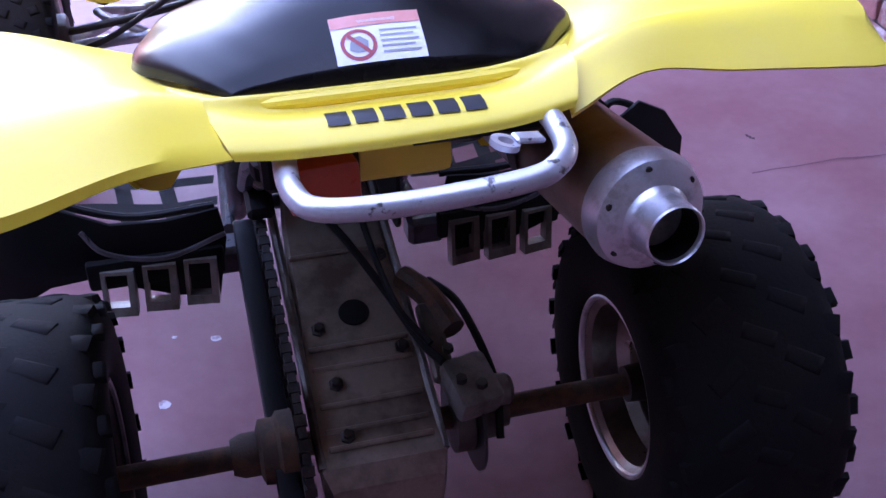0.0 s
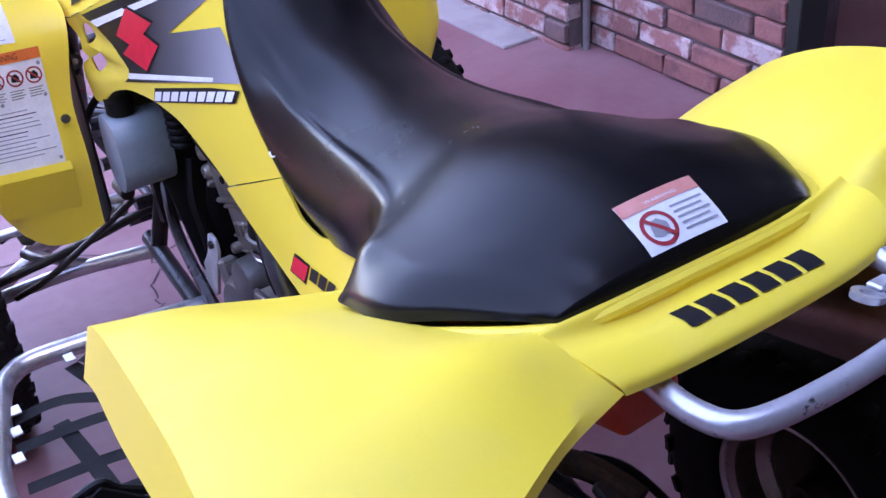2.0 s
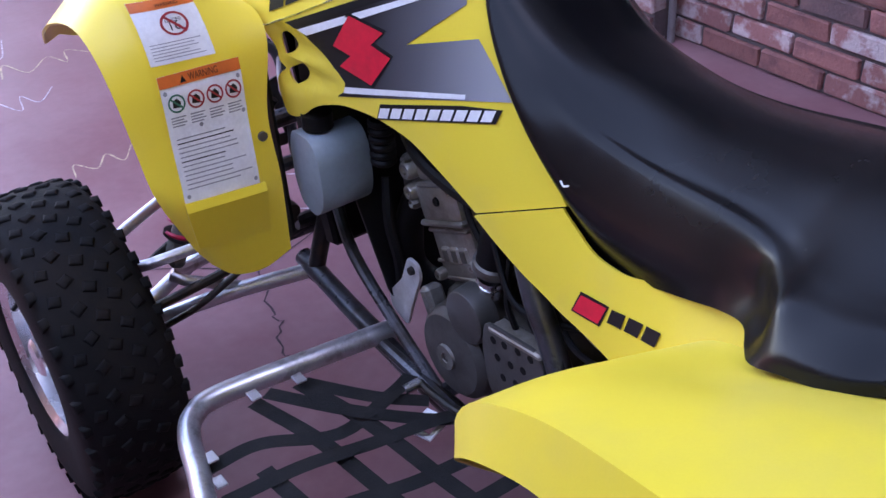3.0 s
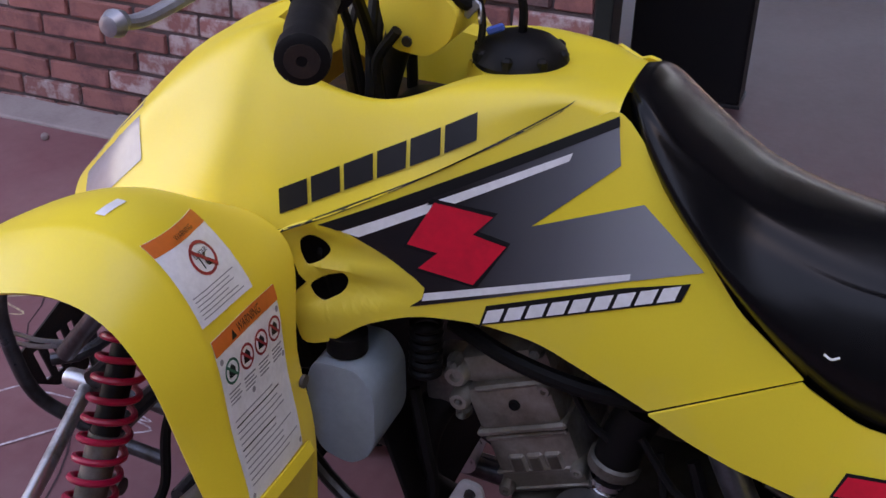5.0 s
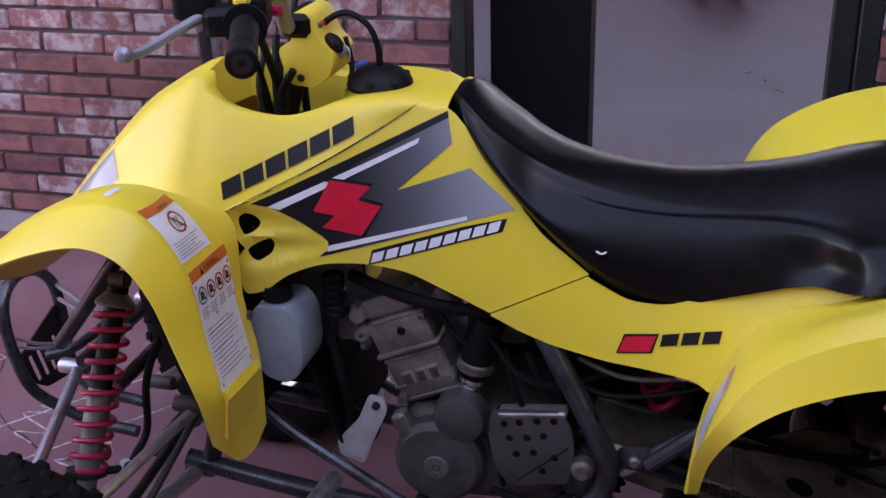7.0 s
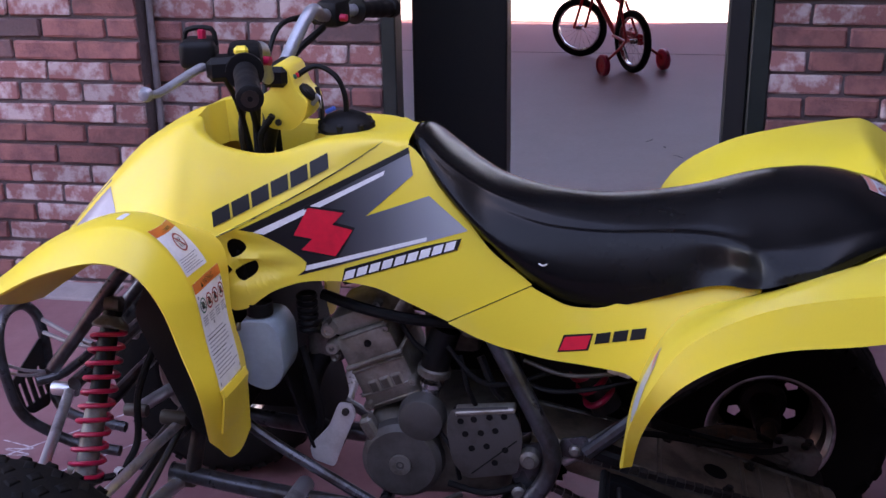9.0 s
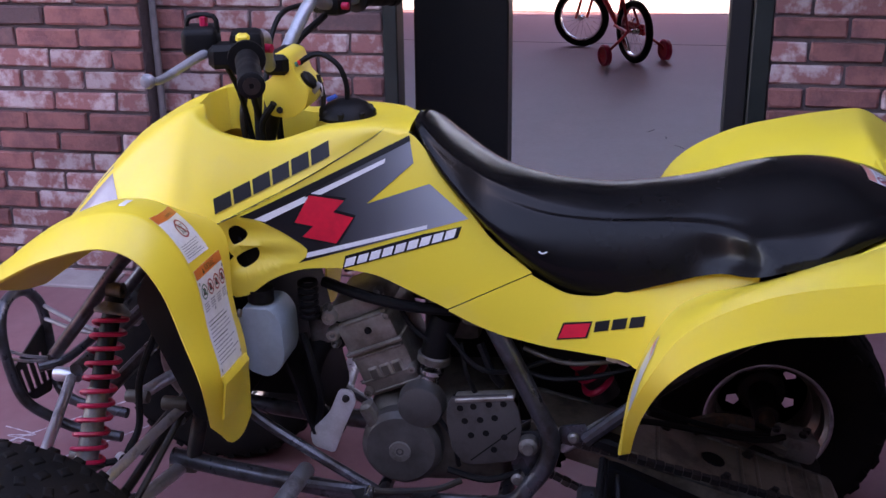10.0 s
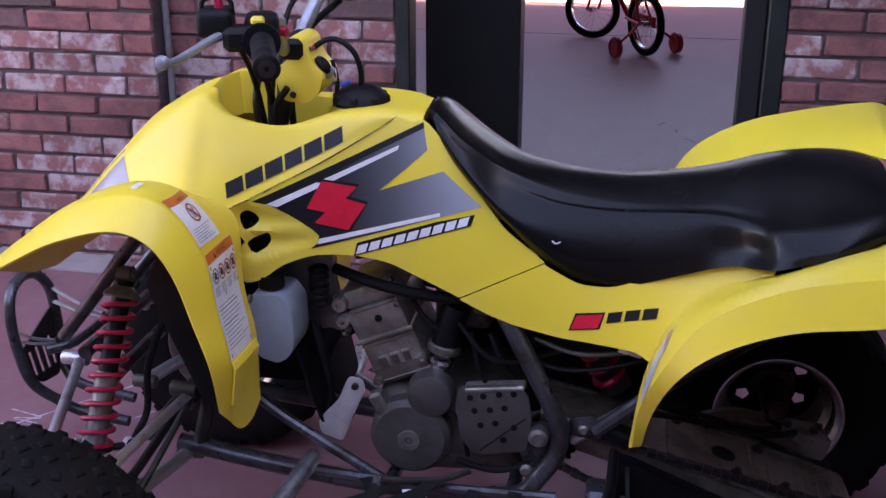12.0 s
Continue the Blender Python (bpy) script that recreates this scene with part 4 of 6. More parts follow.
# fuel cap with its vent hose
cap = part("fuel_cap", lathe([(0, 0.0), (0, 0.048), (0.006, 0.050), (0.016, 0.046), (0.026, 0.034), (0.032, 0.018), (0.033, 0.0)], pose(0.0, 0.789, 0.964, 0, -90, 0), 28), black_plastic, quad, "round black fuel cap")
for k in range(8):
    a = k * math.pi / 4
    part("grip_rib", block((0.010, 0.012, 0.016), pose(0.0445 * math.cos(a), 0.789 + 0.0445 * math.sin(a), 0.975, 0, 0, math.degrees(a)), 0.003), black_plastic, cap)
part("vent_hose", tube([(0, 0.789, 0.990), (0, 0.790, 1.024), (0.0, 0.804, 1.056), (0, 0.837, 1.073), (-0.005, 0.871, 1.056), (-0.005, 0.894, 1.024), (-0.005, 0.900, 1.000)], 0.0048, 8, 6), black_plastic, cap, "thin black vent hose")

# ---- wheels ----
def tyre_mesh(width, radius, bead, rows, count, seed, deep=0.012):
    w, r = width / 2, radius - deep
    prof = [(-w * 0.86, bead), (-w * 0.945, bead + 0.012), (-w, bead + (r - bead) * 0.45), (-w * 0.99, bead + (r - bead) * 0.72), (-w * 0.90, r - 0.012), (-w * 0.72, r - 0.002), (-w * 0.35, r + 0.002), (0, r + 0.003)]
    prof += [(-x, q) for x, q in prof[-2::-1]]
    fine = [(p.x, p.y) for p in catmull([(x, q, 0) for x, q in prof], 3)]
    carcass = lathe(fine, Matrix(), 72)
    bm = bmesh.new()
    rr = random.Random(seed)

    def knob(x, a, lx, la, turn, low, top):
        """A tapered rubber block at x across and angle a round."""
        corners = []
        for lift, k in ((low, 1.15), (top - 0.0022, 1.0), (top, 0.68)):
            for dx, da in ((-1, -1), (1, -1), (1, 1), (-1, 1)):
                u, v = dx * lx * k / 2, da * la * k / 2
                uu, vv = u * math.cos(turn) - v * math.sin(turn), u * math.sin(turn) + v * math.cos(turn)
                ang = a + vv / radius
                corners.append(bm.verts.new((x + uu, lift * math.cos(ang), lift * math.sin(ang))))
        bm.faces.new(corners[8:])
        for lo, hi in ((corners[:4], corners[4:8]), (corners[4:8], corners[8:])):
            for i in range(4):
                bm.faces.new((lo[i], lo[(i + 1) % 4], hi[(i + 1) % 4], hi[i]))

    for j, (fx, lx, la, turn, drop) in enumerate(rows):
        for k in range(count):
            a = 2 * math.pi * (k + (j % 2) * 0.5) / count
            for s in ((1, -1) if fx else (1,)):
                knob(s * fx * w, a + (0.3 / count if s < 0 else 0), lx, la, s * turn + rr.uniform(-0.05, 0.05), r - drop - 0.006, radius - drop)
    return carcass, bm


REAR_ROWS = [(0.0, 0.046, 0.022, 0.45, 0.001), (0.40, 0.054, 0.024, 0.55, 0.002), (0.78, 0.036, 0.028, 0.25, 0.009), (0.95, 0.018, 0.026, 0.0, 0.021)]
FRONT_ROWS = [(0.0, 0.020, 0.017, 0.4, 0.0), (0.32, 0.020, 0.016, 0.5, 0.001), (0.62, 0.019, 0.017, -0.3, 0.004), (0.88, 0.018, 0.018, 0.1, 0.013)]


def wheel_disc(x, r_out, r_hole, n, ring_r, thick):
    """A round plate with five-cornered holes round its hub, across the x axis."""
    holes = []
    for k in range(n):
        a = 2 * math.pi * k / n + math.pi / 2
        c = (ring_r * math.cos(a), ring_r * math.sin(a))
        holes.append([(c[0] + r_hole * math.cos(a + 2 * math.pi * j / 5), c[1] + r_hole * math.sin(a + 2 * math.pi * j / 5)) for j in range(5)])
    bm = cut_flat(circle(0, 0, r_out, 40), 1.0, holes)
    for v in bm.verts:
        v.co = Vector((x, v.co.x, v.co.y))
    bmesh.ops.solidify(bm, geom=bm.faces[:], thickness=thick)
    return bm


def quad_wheel(centre, sgn, rear):
    """sgn: -1 for the left side; the outer face looks that way."""
    if rear:
        bm = wheel_disc(sgn * 0.045, 0.116, 0.017, 6, 0.069, 0.005)
        width, bead, half = 0.252, 0.127, 0.110
    else:
        bm = wheel_disc(sgn * 0.020, 0.124, 0.014, 4, 0.075, 0.005)
        width, bead, half = 0.175, 0.132, 0.078
    lathe([(sgn * 0.02, 0.0), (sgn * 0.02, 0.036), (sgn * 0.07, 0.034), (sgn * 0.075, 0.028), (sgn * 0.075, 0.0)], Matrix(), 20, bm=bm)
    for k in range(4):
        a = math.pi / 4 + k * math.pi / 2
        lathe([(sgn * 0.045, 0.009), (sgn * 0.062, 0.009), (sgn * 0.063, 0.0)], pose(0, 0.045 * math.cos(a), 0.045 * math.sin(a)), 6, bm=bm)
    # Right front wheel and rim in duller metal: keeps out a bright reflection.
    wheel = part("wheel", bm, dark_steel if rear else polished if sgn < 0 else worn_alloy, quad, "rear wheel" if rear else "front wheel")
    wheel.matrix_local = Matrix.Translation(centre)
    rim = lathe([(-half, bead + 0.008), (-half, bead + 0.002), (-half + 0.010, bead - 0.010), (-half * 0.55, bead - 0.012), (-half * 0.4, bead - 0.026), (half * 0.4, bead - 0.026), (half * 0.55, bead - 0.012), (half - 0.010, bead - 0.010), (half, bead + 0.002), (half, bead + 0.008), (half - 0.012, bead + 0.004), (-half + 0.012, bead + 0.004)], Matrix(), 48, closed=True)
    # Left rear lip and rim take darker metal: wheel-arch shade put into colour.
    if rear:
        for x in (-half, half):
            lip = [(x + 0.0055 * math.cos(a), bead + 0.004 + 0.0055 * math.sin(a)) for a in np.linspace(0, 2 * math.pi, 9)[:-1]]
            part("rim_lip", lathe(lip, Matrix(), 48, closed=True), silver if sgn > 0 else frame_paint, wheel, "scuffed bright rim lip" if sgn > 0 else "rim lip coloured dark for shade")
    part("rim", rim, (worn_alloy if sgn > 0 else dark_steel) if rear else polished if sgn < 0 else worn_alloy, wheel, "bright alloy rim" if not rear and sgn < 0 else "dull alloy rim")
    if rear:
        part("rim_band", lathe([(-half * 0.38, bead - 0.0275), (half * 0.38, bead - 0.0275)], Matrix(), 40), muddy_cast, wheel, "brown dirty rim bed")
    if rear:
        t = tyre_mesh(0.252, 0.254, 0.129, REAR_ROWS, 20, 1, 0.006)
    else:
        t = tyre_mesh(0.175, 0.270, 0.134, FRONT_ROWS, 36, 2, 0.007)
    part("tyre", t[0], rubber, wheel, "knobbly black rubber tyre", smooth=40)
    part("tread", t[1], rubber, wheel, "rubber tread knobs", smooth=50, kind="stuff")
    part("valve", tube([(sgn * (half - 0.01), 0.0, bead - 0.016), (sgn * (half + 0.006), 0, bead - 0.028)], 0.004, 6, 1), black_plastic, wheel)
    return wheel


for s in (-1, 1):
    quad_wheel(R_AXLE + Vector((s * 0.455, 0, 0.004)), s, True)
    quad_wheel(F_AXLE + Vector((s * 0.492, 0, 0.005)), s, False)

# ---- rear end: swingarm, axle, chain, exhaust ----
SECT = [(0.46, -0.060, 0.055, 0.440), (0.30, -0.078, 0.066, 0.405), (0.20, -0.082, 0.070, 0.375), (0.10, -0.086, 0.073, 0.345), (0.0, -0.092, 0.080, 0.315), (-0.085, -0.090, 0.074, 0.290), (-0.10, -0.080, 0.066, 0.262)]
bm = bmesh.new()
loops = []
for y, a, b, z in SECT:
    loops.append([bm.verts.new(p) for p in ((a, y, z - 0.055), (a, y, z - 0.006), (a + 0.006, y, z), (b - 0.006, y, z), (b, y, z - 0.006), (b, y, z - 0.055))])
for p, q in zip(loops, loops[1:]):
    for i in range(6):
        bm.faces.new((p[i], p[(i + 1) % 6], q[(i + 1) % 6], q[i]))
bm.faces.new(loops[0])
bm.faces.new(loops[-1][::-1])
swingarm = part("swingarm", bm, muddy_cast, quad, "dirty cast aluminium swingarm", smooth=25)


def arm_z(y):
    return float(np.interp(-y, [-s[0] for s in SECT], [s[3] for s in SECT]))


for y, h in ((0.235, 0.005), (0.085, 0.006), (0.055, 0.004), (0.0, 0.006), (-0.035, 0.004), (-0.06, 0.006)):
    part("rib", block((0.140, 0.007, h * 2), pose(-0.008, y, arm_z(y), 16), 0.002), muddy_cast, swingarm)
# Black disc on the top face gives the darkness of a hole.
part("hole_disc", lathe([(0.0005, 0.0), (0.0005, 0.021), (-0.002, 0.0225), (-0.004, 0.021)], Matrix.Translation((-0.004, 0.134, arm_z(0.134) + 0.0008)) @ pose(0, 0, 0, 16.5) @ pose(0, 0, 0, 0, -90), 28), black_plastic, swingarm, "black disc in place of a dark round hole")
for x, y in ((-0.05, 0.03), (-0.05, -0.045), (0.05, 0.07), (-0.058, 0.115), (0.052, 0.22)):
    part("bolt", lathe([(0, 0.0105), (0.005, 0.0105), (0.006, 0.007), (0.012, 0.0065), (0.013, 0)], Matrix.Translation((x, y, arm_z(y) - 0.001)) @ pose(0, 0, 0, 16) @ pose(0, 0, 0, 0, -90), 6), dark_steel, swingarm)
for s, a, b in ((-1, -0.096, -0.082), (1, 0.066, 0.078)):
    part("side_rail", tube([((a + b) / 2, 0.46, 0.43), ((a + b) / 2, 0.2, 0.372), ((a + b) / 2, -0.08, 0.285)], 0.007, 8, 5), cast, swingarm)
part("brake_hose", tube([(-0.05, 0.30, 0.44), (-0.01, 0.25, 0.425), (0.04, 0.14, 0.385), (0.07, 0.05, 0.36), (0.09, 0.0, 0.36)], 0.006, 8, 6), black_plastic, quad, "black brake hose")
part("brake_hose", tube([(0.03, 0.32, 0.46), (0.035, 0.22, 0.42), (0.05, 0.10, 0.385), (0.08, 0.03, 0.37)], 0.005, 8, 6), black_plastic, quad, "black brake hose")

axle = part("axle", tube([(-0.46, 0, 0.254), (0.46, 0, 0.254)], 0.0165, 16, 1), rust, quad, "rusty steel rear axle")
part("bearing_carrier", lathe([(-0.20, 0.0), (-0.20, 0.024), (-0.185, 0.030), (-0.165, 0.030), (-0.16, 0.044), (-0.14, 0.046), (-0.135, 0.052), (-0.115, 0.052), (-0.115, 0.0)], pose(0, 0, 0.254), 28), rust, axle, "rusty hub")
part("bearing_carrier", lathe([(0.10, 0.0), (0.10, 0.050), (0.125, 0.050), (0.13, 0.040), (0.16, 0.038), (0.165, 0.028), (0.18, 0.026), (0.18, 0.0)], pose(0, 0, 0.254), 28), dirty_cast, axle)
for s in (-1, 1):
    part("wheel_hub", lathe([(s * 0.36, 0.0), (s * 0.36, 0.026), (s * 0.40, 0.030), (s * 0.47, 0.032), (s * 0.475, 0.05), (s * 0.49, 0.052), (s * 0.49, 0.0)], pose(0, 0, 0.254), 20), dark_steel, axle)

brake_disc = part("brake_disc", lathe([(0.128, 0.045), (0.128, 0.080), (0.132, 0.080), (0.132, 0.045)], pose(0, 0, 0.254), 40, closed=True), dark_steel, quad, "dark brake disc")
caliper = part("brake_caliper", block((0.066, 0.080, 0.050), pose(0.122, -0.022, 0.330, 18, 0, 12), 0.012, 2), cast, quad, "dirty cast brake caliper")
part("piston_housing", lathe([(0, 0.0), (0, 0.022), (0.030, 0.022), (0.036, 0.016), (0.036, 0.0)], pose(0.140, -0.030, 0.322), 20), cast, caliper)
part("bracket", block((0.030, 0.12, 0.018), pose(0.092, 0.05, 0.352, 20), 0.004), dirty_cast, caliper)
for x, y, z in ((0.10, 0.015, 0.366), (0.130, -0.045, 0.350), (0.105, -0.035, 0.355)):
    part("bolt", lathe([(0, 0.008), (0.008, 0.008), (0.009, 0.0)], pose(x, y, z, 0, -90), 6), dark_steel, caliper)
part("brake_shield", tube([(0.11, 0.16, 0.37), (0.135, 0.10, 0.375), (0.155, 0.03, 0.34), (0.16, -0.02, 0.31), (0.155, -0.06, 0.26)], 0.006, 8, 5), black_plastic, quad, "black brake line guard")
part("parking_lever", tube([(0.075, 0.17, 0.375), (0.10, 0.12, 0.375), (0.12, 0.06, 0.36)], 0.018, 10, 4), rust, quad)

# chain with its two sprockets and the black guide
SPR, SPF = Vector((-0.108, 0.0, 0.254)), Vector((-0.108, 0.43, 0.405))
R1, R2 = 0.088, 0.034


def toothed(x, r, teeth, bore, thick):
    out = []
    for k in range(teeth * 2):
        a = math.pi * k / teeth
        q = r + (0.004 if k % 2 else -0.004)
        out.append((q * math.cos(a), q * math.sin(a)))
    return cut_flat(out, 1.0, (circle(0, 0, bore, 24),)), thick


for c, r, teeth, bore in ((SPR, R1, 38, 0.045), (SPF, R2, 14, 0.012)):
    bm, th = toothed(0, r, teeth, bore, 0.006)
    for v in bm.verts:
        v.co = Vector((c.x, c.y + v.co.x, c.z + v.co.y))
    bmesh.ops.solidify(bm, geom=bm.faces[:], thickness=0.006)
    part("sprocket", bm, dark_steel, quad, "worn steel sprocket", smooth=20)
d = (SPF - SPR)
ang = math.atan2(d.z, d.y)
off = math.acos((R1 - R2) / d.length)
loop = []
for k in range(24):
    a = ang + off + (2 * math.pi - 2 * off) * k / 23
    loop.append(SPR + Vector((0, R1 * math.cos(a), R1 * math.sin(a))))
for k in range(10):
    a = ang - off + 2 * off * k / 9
    loop.append(SPF + Vector((0, R2 * math.cos(a), R2 * math.sin(a))))
loop.append(loop[0])
steps = [0.0]
for p, q in zip(loop, loop[1:]):
    steps.append(steps[-1] + (q - p).length)
count = int(steps[-1] / 0.0159)
bm = bmesh.new()
for k in range(count):
    s = steps[-1] * k / count
    p = Vector([np.interp(s, steps, [q[i] for q in loop]) for i in range(3)])
    q = Vector([np.interp((s + 0.004) % steps[-1], steps, [w[i] for w in loop]) for i in range(3)])
    a = math.degrees(math.atan2(q.z - p.z, q.y - p.y))
    wide = 0.016 if k % 2 else 0.011
    block((wide, 0.0145, 0.010), Matrix.Translation(p) @ pose(0, 0, 0, a), 0.0, bm=bm)
part("chain", bm, dark_steel, quad, "oily roller chain", smooth=0)
part("chain_guide", prism(soften([(0.33, 0.430), (0.30, 0.425), (0.10, 0.345), (-0.02, 0.300), (-0.10, 0.262), (-0.105, 0.215), (-0.02, 0.235), (0.14, 0.285), (0.30, 0.330), (0.33, 0.345)], 0.015), lambda u, v, w: Vector((-0.117 - w, u, v - 0.024)), 0.030, 0.004), black_plastic, quad, "black plastic chain guide")
part("chain_slider", block((0.04, 0.07, 0.024), pose(-0.105, 0.33, 0.435, 18), 0.006), black_plastic, quad)

# exhaust
MUF_A, MUF_B = Vector((0.244, -0.226, 0.730)), Vector((0.205, 0.17, 0.665))
ax = (MUF_B - MUF_A).normalized()
turn = ax.to_track_quat("X", "Z").to_matrix().to_4x4()
at = Matrix.Translation(MUF_A) @ turn
muffler = part("muffler", lathe([(0.022, 0.056), (0.026, 0.062), (0.34, 0.060), (0.375, 0.048), (0.40, 0.026), (0.41, 0.022)], at, 36), titan, quad, "brown steel muffler")
part("end_cap", lathe([(0.034, 0.0635), (0.022, 0.0650), (0.006, 0.0600), (-0.004, 0.045), (-0.006, 0.034), (-0.006, 0.0)], at, 36), silver, muffler, "bright steel end cap")
part("tail_pipe", lathe([(-0.003, 0.040), (-0.008, 0.0345), (-0.014, 0.0330), (-0.043, 0.0325), (-0.045, 0.0310), (-0.043, 0.0295), (-0.020, 0.0290)], at, 32), silver, muffler, "bright steel tail pipe")
part("pipe_mouth", lathe([(-0.038, 0.0290), (-0.010, 0.0284), (0.03, 0.0282), (0.03, 0.0)], at, 24), black_plastic, muffler, "black inside of the pipe mouth")
for k in range(6):
    a = k * math.pi / 3 + 0.4
    part("rivet", lathe([(0, 0.0045), (-0.003, 0.004), (-0.004, 0.0)], at @ pose(0.004, 0.052 * math.cos(a), 0.052 * math.sin(a)), 10), dark_steel, muffler)
part("strap", lathe([(0.20, 0.0625), (0.20, 0.0645), (0.225, 0.0645), (0.225, 0.0615)], at, 36), dark_steel, muffler)
part("exhaust_pipe", tube([(0.205, 0.17, 0.665), (0.19, 0.26, 0.66), (0.15, 0.36, 0.68), (0.13, 0.48, 0.62), (0.12, 0.60, 0.60), (0.10, 0.74, 0.62)], 0.021, 14, 6), rust, quad, "rusty exhaust pipe")

# grab bar with its eyelet, tail light, under-tail pieces
grab = part("grab_bar", tube([(-0.105, -0.10, 0.835), (-0.112, -0.18, 0.828), (-0.112, -0.235, 0.826), (-0.090, -0.268, 0.827), (-0.01, -0.280, 0.830), (0.085, -0.280, 0.836), (0.118, -0.270, 0.840), (0.136, -0.242, 0.843), (0.137, -0.18, 0.845), (0.13, -0.10, 0.845)], 0.0112, 14, 6), white_tube, quad, "chipped silver grab bar")
eye = lathe([(-0.003, 0.0075), (-0.003, 0.0145), (0.003, 0.0145), (0.003, 0.0075)], pose(0.082, -0.232, 0.846, 0, -75, 20), 20, closed=True)
block((0.030, 0.016, 0.006), pose(0.105, -0.228, 0.846, 0, 12, 10), 0.002, bm=eye)
part("eyelet", eye, white_tube, grab, "small eyelet tab")
tl = part("tail_light", block((0.074, 0.055, 0.052), pose(-0.072, -0.118, 0.756, -12, 0, 4), 0.008, 2), red_lens, quad, "dull orange-red tail light")
part("light_housing", block((0.10, 0.03, 0.065), pose(-0.078, -0.085, 0.768, -12, 0, 4), 0.006), black_plastic, tl)
part("under_tail", block((0.125, 0.03, 0.085), pose(0.012, -0.07, 0.765, -14), 0.01, 2), yellow, quad, "yellow plastic under-tail tab")
part("under_tail", block((0.055, 0.035, 0.07), pose(-0.135, -0.02, 0.775, -10, 0, 20), 0.008), yellow, quad, "yellow plastic under-tail tab")
part("rear_guard", block((0.16, 0.28, 0.02), pose(0.10, 0.02, 0.775, -6), 0.006), black_plastic, quad, "black splash guard under the tail")
part("battery_box", block((0.22, 0.24, 0.10), pose(-0.02, 0.14, 0.70, -8), 0.012, 2), black_plastic, quad, "black box under the seat")
part("air_box", block((0.19, 0.24, 0.15), pose(0.0, 0.36, 0.645), 0.02, 2), black_plastic, quad, "black air box")
for s in (-1, 1):
    part("subframe_tube", tube([(s * 0.115, 0.42, 0.66), (s * 0.118, 0.24, 0.545 + 0.10), (s * 0.118, 0.05, 0.72), (s * 0.11, -0.12, 0.80)], 0.0125, 10, 5), dark_steel, quad)
    part("subframe_brace", tube([(s * 0.12, 0.36, 0.44), (s * 0.12, 0.242, 0.545), (s * 0.12, 0.099, 0.648), (s * 0.115, -0.03, 0.735)], 0.0125, 10, 5), frame_paint, quad, "grey subframe tube")
# Added filler: keeps light and the far floor out of the dark bay.
part("dark_filler", prism(soften([(0.24, 0.40), (0.64, 0.33), (0.66, 0.60), (0.50, 0.66), (0.26, 0.64)], 0.03), lambda u, v, w: Vector((0.085 + w, u, v)), 0.006, 0.001), black_plastic, quad, "black panel added to block light and the far floor")
part("rear_shock", tube([(0.01, 0.42, 0.64), (0.01, 0.33, 0.46)], 0.028, 14, 2), dark_steel, quad, "rear shock absorber")
helix = [(0.01 + 0.040 * math.cos(a), 0.415 - 0.075 * a / 37.7 + 0.020 * math.sin(a), 0.625 - 0.15 * a / 37.7 - 0.035 * math.sin(a) * 0.5) for a in np.linspace(0, 37.7, 90)]
part("rear_spring", tube(helix, 0.006, 8, 2), red_paint, quad, "red rear spring")

